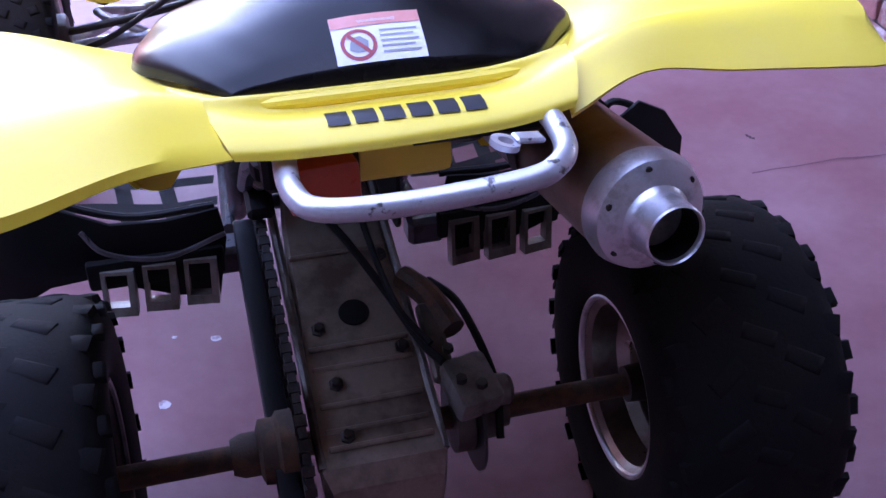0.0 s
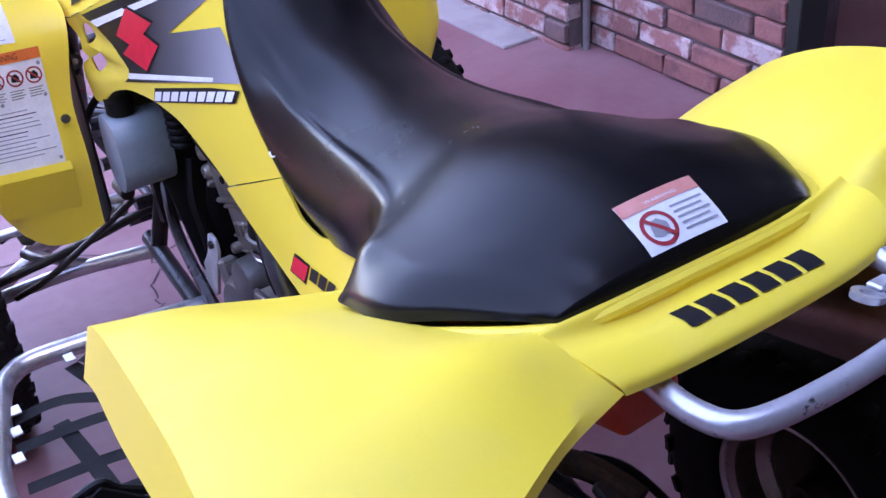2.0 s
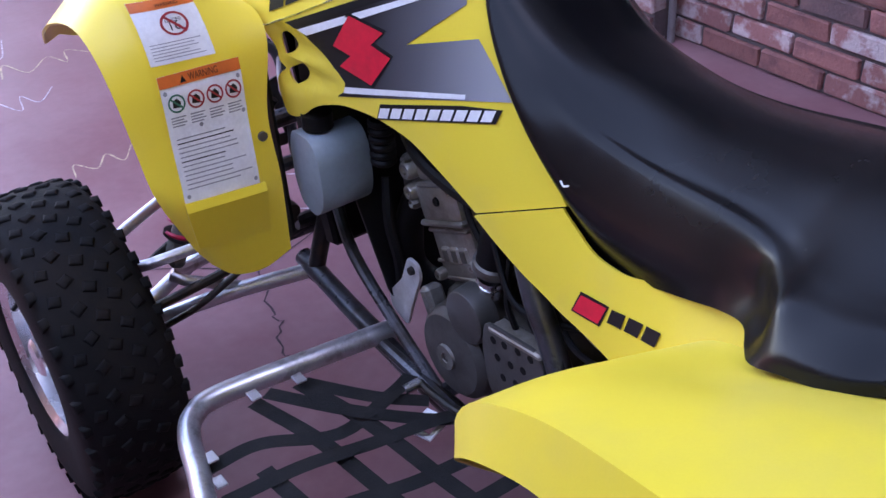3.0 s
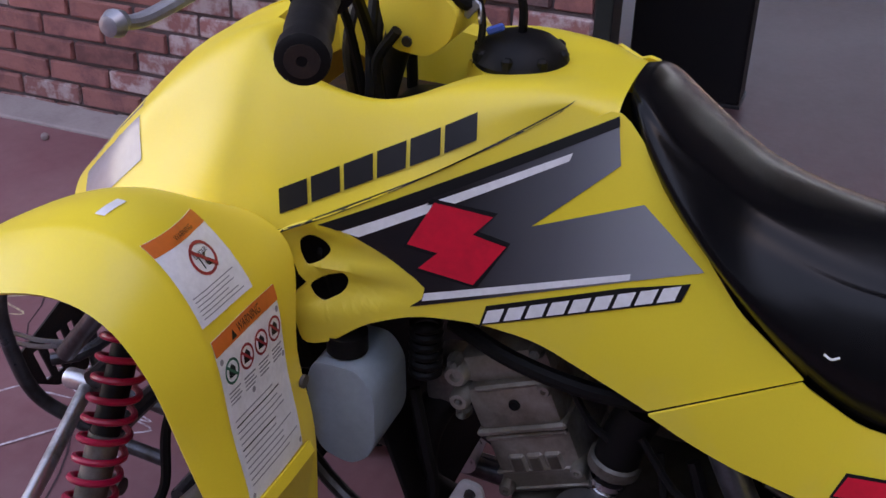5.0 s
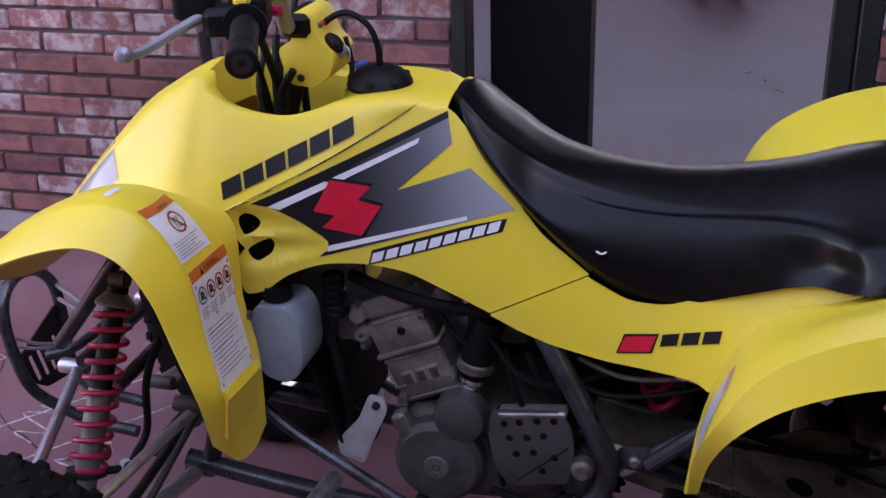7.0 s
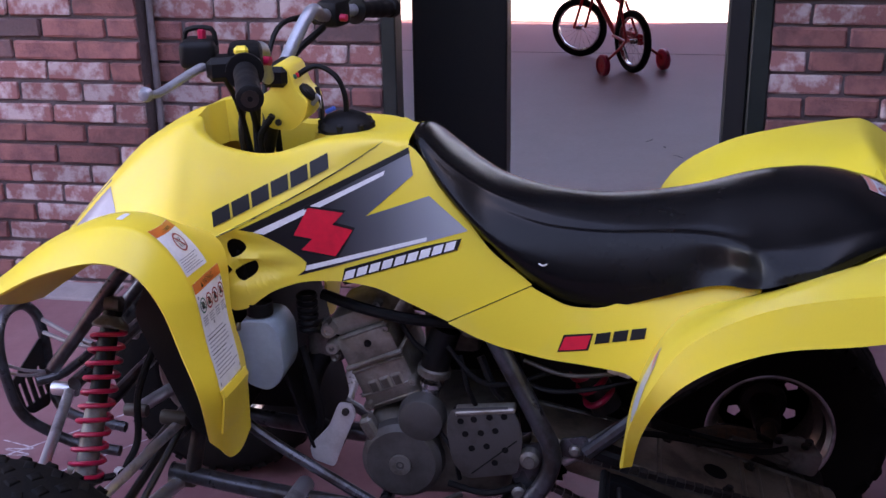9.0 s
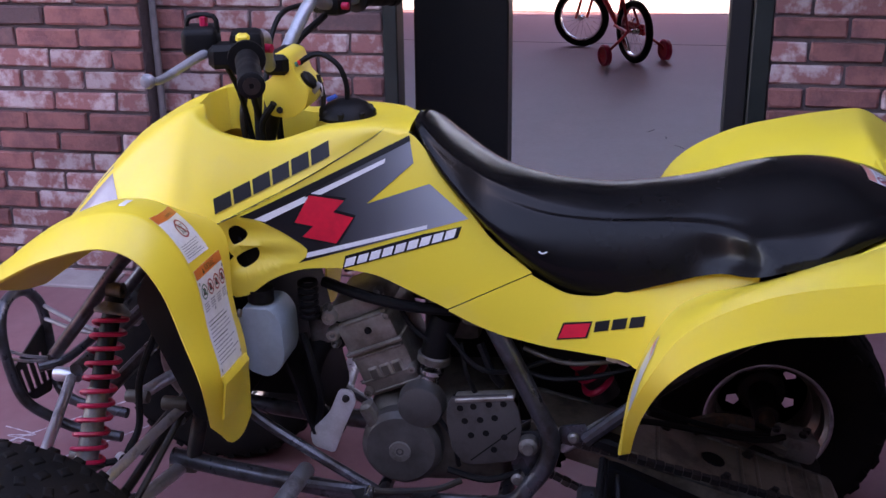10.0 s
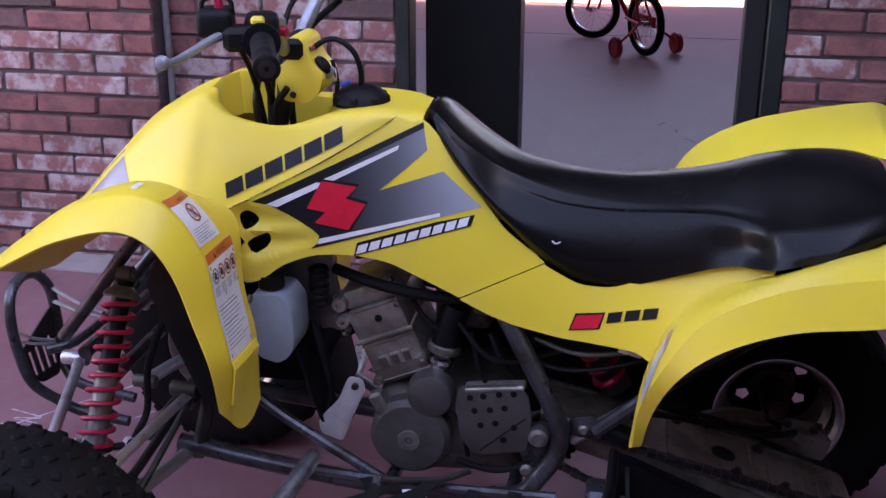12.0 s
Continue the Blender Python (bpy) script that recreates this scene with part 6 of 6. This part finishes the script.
# ---- front suspension, steering, bumper ----
for s in (-1, 1):
    top, bot = Vector((s * 0.183, 1.174, 0.650)), Vector((s * 0.297, 1.193, 0.424))
    axis = (bot - top).normalized()
    shock = part("front_shock", tube([top - axis * 0.030, bot], 0.0165, 16, 2), black_plastic, quad, "front shock absorber with a red spring")
    e1 = axis.cross(Vector((0, 1, 0))).normalized()
    e2 = axis.cross(e1)
    coil = [top + (bot - top) * (t / 88) + 0.0275 * (math.cos(t * 0.75) * e1 + math.sin(t * 0.75) * e2) for t in range(89)]
    part("spring", tube(coil, 0.0042, 8, 2), red_paint, shock, "red coil spring")
    along = axis.to_track_quat("X", "Z").to_matrix().to_4x4()
    part("spring_cap", lathe([(-0.024, 0.010), (-0.020, 0.018), (-0.008, 0.030), (-0.003, 0.0315), (0.0, 0.030), (0.0, 0.012)], Matrix.Translation(top) @ along, 24), cast, shock, "grey domed spring cap")
    part("spring_seat", lathe([(0.0, 0.012), (0.0, 0.0315), (0.005, 0.0315), (0.012, 0.020), (0.012, 0.0)], Matrix.Translation(bot) @ along, 24), dark_steel, shock)
    part("shock_body", tube([top.lerp(bot, 0.50), bot], 0.0188, 16, 2), cast, shock, "grey lower shock body")
    part("shock_eye", lathe([(-0.013, 0.006), (-0.013, 0.014), (0.013, 0.014), (0.013, 0.006)], Matrix.Translation(top - axis * 0.042) @ pose(0, 0, 0, 0, 0, 90), 16, closed=True), cast, shock)
    part("shock_clevis", block((0.028, 0.036, 0.050), Matrix.Translation(bot + axis * 0.032) @ pose(0, 0, 0, 0, s * -25), 0.006), cast, shock)
    arm_u = part("upper_arm", tube([(s * 0.150, 1.078, 0.460), (s * 0.26, 1.100, 0.450), (s * 0.38, 1.126, 0.437), (s * 0.425, 1.16, 0.425)], 0.0092, 12, 4), silver, quad, "silver suspension arm")
    part("arm_leg", tube([(s * 0.140, 1.292, 0.498), (s * 0.24, 1.268, 0.476), (s * 0.349, 1.243, 0.451), (s * 0.425, 1.225, 0.430)], 0.0096, 12, 4), silver, arm_u)
    part("arm_brace", tube([(s * 0.142, 1.080, 0.447), (s * 0.30, 1.125, 0.333), (s * 0.37, 1.16, 0.29)], 0.0062, 10, 3), dark_steel, quad, "thin dark brace")
    arm_l = part("lower_arm", tube([(s * 0.12, 1.10, 0.322), (s * 0.27, 1.15, 0.31), (s * 0.42, 1.235, 0.255)], 0.0135, 12, 4), silver, quad, "silver suspension arm")
    part("arm_leg", tube([(s * 0.12, 1.30, 0.325), (s * 0.27, 1.27, 0.31), (s * 0.42, 1.245, 0.255)], 0.0135, 12, 4), silver, arm_l)
    part("cross_member", tube([(s * 0.23, 1.14, 0.317), (s * 0.33, 1.18, 0.36), (s * 0.24, 1.26, 0.317)], 0.010, 10, 4), silver, arm_l)
    for x, y, z, tone in ((0.155, 1.086, 0.470, dirty_cast), (0.128, 1.305, 0.498, silver), (0.12, 1.10, 0.322, dirty_cast), (0.12, 1.30, 0.325, dirty_cast)):
        part("arm_bush", lathe([(-0.024, 0.0), (-0.024, 0.0125), (-0.021, 0.0135), (0.021, 0.0135), (0.024, 0.0125), (0.024, 0.0)], pose(s * x, y, z, 0, 0, 90), 16), tone, quad)
    part("tie_rod", tube([(s * 0.06, 1.13, 0.40), (s * 0.25, 1.14, 0.36), (s * 0.41, 1.16, 0.33)], 0.0085, 10, 3), dark_steel, quad)
    knuckle = part("knuckle", block((0.035, 0.05, 0.17), pose(s * 0.425, 1.235, 0.325, 4, 0, 0), 0.010, 2), cast, quad, "cast steering knuckle")
    part("front_brake_disc", lathe([(s * 0.430, 0.04), (s * 0.430, 0.085), (s * 0.434, 0.085), (s * 0.434, 0.04)], pose(0, 1.245, 0.27), 32, closed=True), dark_steel, knuckle)
    part("front_caliper", block((0.05, 0.05, 0.09), pose(s * 0.415, 1.175, 0.315, 10), 0.010, 2), cast, knuckle)
    part("stub_axle", tube([(s * 0.42, 1.245, 0.27), (s * 0.50, 1.245, 0.27)], 0.018, 14, 1), dark_steel, knuckle)
    part("front_brake_hose", tube([(s * 0.15, 1.08, 0.66), (s * 0.18, 1.103, 0.610), (s * 0.20, 1.128, 0.535), (s * 0.21, 1.133, 0.455), (s * 0.235, 1.142, 0.424), (s * 0.262, 1.150, 0.412), (s * 0.30, 1.205, 0.410), (s * 0.36, 1.215, 0.38)], 0.0065, 8, 6), black_plastic, quad, "black brake hose")
    part("hose_clip", lathe([(-0.006, 0.010), (0.006, 0.010)], pose(s * 0.259, 1.148, 0.414, 0, 0, 60), 12), paper, quad)

bumper = part("bumper_hoop", tube([(-0.060, 1.25, 0.335), (-0.062, 1.33, 0.345), (-0.072, 1.38, 0.371), (-0.096, 1.421, 0.421), (-0.112, 1.432, 0.500), (-0.117, 1.433, 0.570), (-0.095, 1.437, 0.606), (-0.05, 1.444, 0.615), (0.0, 1.449, 0.603), (0.030, 1.448, 0.580), (0.045, 1.444, 0.548), (0.050, 1.440, 0.480), (0.050, 1.440, 0.400), (0.035, 1.40, 0.355), (0.03, 1.28, 0.335)], 0.0105, 12, 5), frame_paint, quad, "grey tubular front bumper hoop")
outline = soften([(-0.104, 0.480), (0.040, 0.520), (0.048, 0.430), (0.040, 0.370), (-0.030, 0.385), (-0.090, 0.430)], 0.012)
slots = [[(-0.072 + 0.026 * k, 0.468), (-0.060 + 0.026 * k, 0.468), (-0.042 + 0.026 * k, 0.410 - 0.004 * k), (-0.054 + 0.026 * k, 0.410 - 0.004 * k)] for k in range(4)]
part("bumper_plate", panel(outline, lambda u, v: Vector((u, 1.434 + 0.06 * (u + 0.1), v)), 0.05, 0.003, slots), dark_steel, bumper, "dark slotted plate")
for dz in (0.0, -0.018):
    part("bumper_wire", tube([(-0.116, 1.436, 0.535 + dz), (-0.090, 1.405, 0.510 + dz * 0.6), (-0.058, 1.378, 0.494 + dz * 0.2)], 0.0032, 6, 4), silver, bumper, "thin wire stay")
    part("bumper_strut", tube([(0.045, 1.442, 0.556 + dz * 1.6), (0.0, 1.36, 0.548 + dz), (-0.02, 1.30, 0.540 + dz * 0.4)], 0.0045, 8, 3), conduit_paint, bumper, "grey bracket bar")
part("bumper_bolt", lathe([(-0.006, 0.0), (-0.006, 0.010), (0.006, 0.010), (0.006, 0.0)], pose(-0.058, 1.376, 0.493), 8), dark_steel, bumper)
part("bumper_cross", tube([(-0.10, 1.378, 0.493), (-0.06, 1.34, 0.497), (0.10, 1.33, 0.500)], 0.009, 10, 3), frame_paint, bumper)

# steering stem, handlebar, controls
part("steering_stem", tube([(0, 1.02, 0.62), (0, 0.93, 0.95), (0, 0.90, 1.05)], 0.016, 12, 3), dark_steel, quad, "dark steering stem")
bar = part("handlebar", tube([(-0.43, 0.803, 1.112), (-0.33, 0.845, 1.123), (-0.21, 0.880, 1.128), (-0.12, 0.890, 1.12), (-0.06, 0.905, 1.066), (0, 0.908, 1.058), (0.05, 0.912, 1.064), (0.12, 0.880, 1.145), (0.21, 0.880, 1.128), (0.33, 0.845, 1.123), (0.43, 0.803, 1.112)], 0.0118, 14, 6), lever_alloy, quad, "dull steel handlebar")
part("bar_clamp", block((0.11, 0.045, 0.035), pose(0, 0.897, 1.062), 0.008), black_plastic, bar)
for s in (-1, 1):
    g = []
    for t in np.linspace(0, 1, 15):
        g.append((t, 0.0172 if int(t * 14) % 2 else 0.0158))
    a, b = Vector((s * 0.315, 0.849, 1.1235)), Vector((s * 0.435, 0.801, 1.1115))
    d = b - a
    m = Matrix.Translation(a) @ d.to_track_quat("X", "Z").to_matrix().to_4x4()
    L = d.length
    grip = part("grip", lathe([(0, 0.0), (0, 0.027), (0.006, 0.027), (0.007, 0.018)] + [(0.007 + t * (L - 0.02), r) for t, r in g] + [(L - 0.010, 0.0185), (L + 0.004, 0.0185), (L + 0.006, 0.015), (L + 0.006, 0.0)], m, 22), black_plastic, bar, "ribbed black rubber grip")
    part("grip_end", lathe([(L + 0.006, 0.012), (L + 0.007, 0.012), (L + 0.007, 0.004), (L + 0.003, 0.003), (L + 0.003, 0)], m, 18), dark_steel, grip)
    perch = part("lever_perch", block((0.05, 0.05, 0.035), pose(s * 0.275, 0.895, 1.120, 0, 0, s * -20), 0.008), black_plastic, bar)
    part("lever", tube([(s * 0.265, 0.905, 1.125), (s * 0.29, 0.920, 1.124), (s * 0.33, 0.930, 1.118), (s * 0.40, 0.942, 1.108), (s * 0.428, 0.946, 1.111)], 0.0076, 10, 5, r_end=0.0052), lever_alloy if s < 0 else black_plastic, bar, "silver hand lever" if s < 0 else "black hand lever")
    part("lever_ball", lathe([(-0.011, 0), (-0.008, 0.0075), (0, 0.0105), (0.008, 0.0075), (0.011, 0)], pose(s * 0.432, 0.947, 1.112), 16), lever_alloy if s < 0 else black_plastic, bar)
    box = part("switch_box", block((0.055, 0.05, 0.05), pose(s * 0.245, 0.872, 1.128, 0, 0, s * -18), 0.012, 2), black_plastic, bar, "black switch box")
    part("switch_top", block((0.022, 0.020, 0.012), pose(s * 0.29, 0.862, 1.148, 0, 0, s * -18), 0.004), yellow if s < 0 else black_plastic, box)
    part("red_button", lathe([(0, 0.007), (0.012, 0.007), (0.014, 0.0)], pose(s * 0.225, 0.852, 1.122, 0, 0, -100), 12), red_paint, box, "red button")
    part("cable", tube([(s * 0.245, 0.915, 1.125), (s * 0.16, 0.955, 1.11), (s * 0.07, 0.955, 1.02), (s * 0.035, 0.945, 0.90)], 0.005, 8, 6), black_plastic, bar)
    part("cable", tube([(s * 0.22, 0.885, 1.105), (s * 0.12, 0.92, 1.06), (s * 0.055, 0.93, 0.98), (s * 0.04, 0.925, 0.90)], 0.0065, 8, 6), black_plastic, bar)
res = part("clutch_box", block((0.070, 0.052, 0.040), pose(-0.262, 0.936, 1.140, 0, 0, 15), 0.010, 3), black_plastic, bar, "black clutch switch housing")
part("box_arm", tube([(-0.262, 0.940, 1.128), (-0.272, 0.912, 1.126), (-0.285, 0.875, 1.124)], 0.012, 10, 3), black_plastic, res)
part("box_frame", tube([(-0.262, 0.958, 1.150), (-0.262, 0.952, 1.172), (-0.262, 0.915, 1.174), (-0.262, 0.910, 1.150)], 0.004, 8, 3), black_plastic, res)
part("red_lever", block((0.010, 0.012, 0.022), pose(-0.262, 0.930, 1.164), 0.003), red_paint, res, "small red lever")
for k, pts in enumerate(([(-0.03, 0.955, 1.03), (-0.05, 0.96, 0.97), (-0.04, 0.955, 0.90)], [(-0.02, 0.94, 1.04), (-0.045, 0.935, 0.99), (-0.06, 0.93, 0.92)], [(0.02, 0.95, 1.02), (0.0, 0.95, 0.95), (0.01, 0.945, 0.89)], [(-0.06, 0.90, 1.0), (-0.055, 0.925, 0.96), (-0.05, 0.92, 0.90)])):
    part("cable", tube(pts, 0.006, 8, 5), black_plastic if k % 2 else dark_steel, bar)
part("well_filler", block((0.15, 0.16, 0.05), pose(0, 0.945, 0.875), 0.01), rust, quad, "brown dirty bracket in the steering well")
part("well_shield", block((0.20, 0.20, 0.01), pose(0, 0.945, 0.845), 0.003), black_plastic, quad)
POD = soften([(0.929, 1.027), (0.904, 1.040), (0.907, 1.073), (0.895, 1.083), (0.874, 1.078), (0.862, 1.040), (0.841, 1.021), (0.850, 0.989), (0.874, 0.970), (0.914, 0.974), (0.922, 0.998)], 0.010)
pod = part("dash_pod", prism(POD, lambda u, v, w: Vector((-0.045 + w, u, v)), 0.090, 0.008), yellow, quad, "yellow plastic dash pod")
part("pod_bolt", lathe([(-0.050, 0.006), (-0.052, 0.005), (-0.052, 0)], pose(0.003, 0.895, 0.985), 12), dark_steel, pod)
part("ignition_switch", lathe([(0, 0.0), (0, 0.017), (0.006, 0.017), (0.009, 0.013), (0.009, 0.0)], pose(-0.022, 0.8505, 1.031, 0, -42, -90), 18), black_plastic, pod, "black ignition switch")
for k, tone in enumerate((green_ink, red_ink, green_ink)):
    part("warning_lamp", lathe([(0, 0.0), (0, 0.0045), (0.003, 0.004), (0.004, 0.0)], pose(-0.030 + 0.014 * k, 0.8675, 1.060, 0, -20, -90), 10), tone, pod)
key = part("key", block((0.003, 0.010, 0.022), pose(-0.022, 0.836, 1.020, 40), 0.0012), lever_alloy, pod, "key with a blue tag")
part("key_ring", tube([(-0.02 + 0.008 * math.cos(a), 0.828 + 0.004 * math.cos(a), 1.016 + 0.010 * math.sin(a)) for a in np.linspace(0, 5.5, 10)], 0.0012, 6, 3, closed=True), silver, key)
part("key_tag", block((0.005, 0.020, 0.008), pose(-0.022, 0.810, 1.003, -25), 0.002), blue_plastic, key, "blue key tag")
part("vent_rod", tube([(-0.012, 0.835, 1.04), (-0.010, 0.828, 1.0), (-0.008, 0.835, 0.955)], 0.004, 8, 4), dark_steel, pod)

# ---- the child's bicycle beyond the doorway ----
bike = thing("child_bicycle", "red child's bicycle with training wheels standing on the floor", "bicycle", (5.66, 0.36, 0))
bike.rotation_euler = (0, 0, radians(33))


def bike_wheel(x, turn=0):
    m = Matrix.Translation((x, 0, 0.205)) @ pose(0, 0, 0, 0, 0, turn)
    base = m @ pose(0, 0, 0, 0, 0, 90)
    tyre = part("wheel", lathe([(-0.012, 0.150), (-0.012, 0.163), (0.012, 0.163), (0.012, 0.150)], base, 40, closed=True), polished, bike, "bright spoked wheel")
    ringp = [(0.024 * math.cos(a), 0.181 + 0.024 * math.sin(a)) for a in np.linspace(0, 2 * math.pi, 13)[:-1]]
    part("tyre", lathe(ringp, base, 44, closed=True), rubber, tyre, "black tyre")
    part("hub", lathe([(-0.03, 0), (-0.03, 0.018), (0.03, 0.018), (0.03, 0)], base, 14), polished, tyre)
    bm = bmesh.new()
    for k in range(20):
        a = 2 * math.pi * k / 20
        join(bm, tube([base @ Vector((0.02 * (-1) ** k, 0.016 * math.cos(a + 0.5), 0.016 * math.sin(a + 0.5))), base @ Vector((0, 0.152 * math.cos(a), 0.152 * math.sin(a)))], 0.0012, 5, 1))
    part("spokes", bm, polished, tyre, "thin steel spokes")


bike_wheel(0.0)
bike_wheel(0.70, 40)
for pts, r in (
    ([(0.0, 0.05, 0.205), (0.20, 0.03, 0.22)], 0.010), ([(0.0, -0.05, 0.205), (0.20, -0.03, 0.22)], 0.010), ([(0.0, 0.05, 0.205), (0.14, 0.02, 0.45)], 0.009), ([(0.0, -0.05, 0.205), (0.14, -0.02, 0.45)], 0.009),
    ([(0.21, 0, 0.22), (0.13, 0, 0.52)], 0.015), ([(0.21, 0, 0.22), (0.55, 0, 0.50)], 0.017), ([(0.15, 0, 0.44), (0.55, 0, 0.53)], 0.015), ([(0.54, 0, 0.60), (0.58, 0, 0.45)], 0.018),
):
    part("frame_tube", tube(pts, r, 10, 1), bike_red, bike, "red frame tube")
for s in (-1, 1):
    part("fork", tube([(0.58, s * 0.04, 0.45), (0.66, s * 0.045, 0.28), (0.70, s * 0.045, 0.205)], 0.010, 10, 4), bike_red, bike, "red fork blade")
    part("stabiliser_arm", tube([(0.0, s * 0.06, 0.205), (-0.01, s * 0.10, 0.17), (-0.02, s * 0.20, 0.10), (-0.02, s * 0.215, 0.075)], 0.009, 8, 4), bike_red, bike, "red training wheel arm")
    w = part("training_wheel", lathe([(-0.014, 0.0), (-0.014, 0.045), (0.014, 0.045), (0.014, 0.0)], pose(-0.02, s * 0.23, 0.072, 0, 0, 90), 26), bike_red, bike, "red training wheel")
    part("tyre", lathe([(-0.018, 0.045), (-0.020, 0.058), (-0.012, 0.070), (0.012, 0.070), (0.020, 0.058), (0.018, 0.045)], pose(-0.02, s * 0.23, 0.072, 0, 0, 90), 28), red_paint, w)
part("chain_case", block((0.26, 0.016, 0.075), pose(0.11, -0.06, 0.212), 0.02, 2), bike_red, bike)
part("crank", block((0.16, 0.012, 0.022), pose(0.21, -0.085, 0.22, 0, 35, 0), 0.004), polished, bike)
part("pedal", block((0.07, 0.07, 0.022), pose(0.275, -0.13, 0.175), 0.005), black_plastic, bike)
part("saddle", block((0.20, 0.12, 0.05), pose(0.12, 0, 0.545), 0.02, 2), black_plastic, bike)
part("handlebar", tube([(0.50, -0.24, 0.72), (0.52, -0.12, 0.70), (0.54, 0, 0.64), (0.52, 0.12, 0.70), (0.50, 0.24, 0.72)], 0.010, 10, 5), polished, bike)
part("kickstand", tube([(0.18, -0.02, 0.21), (0.14, -0.05, 0.08), (0.12, -0.06, 0.02)], 0.006, 8, 3), polished, bike)

# ---- bricks ----
COURSE, LONG, HIGH, DEEP = 0.0677, 0.203, 0.056, 0.06
brick_meshes = {}
for key, mats in (("full", LONG), ("half", 0.098)):
    brick_meshes[key] = []
    for mat_i, mat in enumerate((brick_red, brick_red, brick_white, brick_white, brick_dark)):
        r = random.Random(mat_i + (7 if key == "full" else 40))
        bm = block((DEEP, mats, HIGH), Matrix(), 0.0045)
        for v in bm.verts:
            v.co += Vector((r.uniform(-0.002, 0.003), r.uniform(-0.003, 0.003), r.uniform(-0.002, 0.002)))
        me = bpy.data.meshes.new("brick")
        bm.to_mesh(me)
        bm.free()
        me.materials.append(mat)
        brick_meshes[key].append(me)
brnd = random.Random(11)


def lay(parent, face, y0, y1, towards, base, top, odd):
    """Courses from the end y0 to y1, full and half bricks by turns at the end y0."""
    k = 0
    while base + k * COURSE < top:
        z = base + k * COURSE + COURSE / 2
        y, first = y0, True
        while (y1 - y) * towards > 0.05:
            half = first and (k + odd) % 2 == 1
            length = 0.098 if half else LONG
            if (y1 - y) * towards < length:
                half, length = True, 0.098
                if (y1 - y) * towards < length:
                    break
            me = brnd.choices(brick_meshes["half" if half else "full"], (3, 3, 4, 3, 1))[0]
            ob = new("brick", me)
            ob.parent = parent
            ob.location = (face + DEEP / 2 + brnd.uniform(-0.004, 0.003), y + towards * length / 2, z + brnd.uniform(-0.0015, 0.0015))
            ob.rotation_euler = (math.pi * brnd.randrange(2), 0, radians(brnd.uniform(-0.8, 0.8)))
            y += towards * (length + 0.0107)
            first = False
        k += 1


lay(wall_east, WALL, DOOR[1] + 0.003, 1.836, 1, -0.027, 1.05, 1)
lay(wall_pier, PIER, 1.838, 3.35, 1, -0.01, 1.05, 0)
lay(wall_south, WALL, DOOR[0] - 0.003, -0.6, -1, 0.177, 1.20, 0)
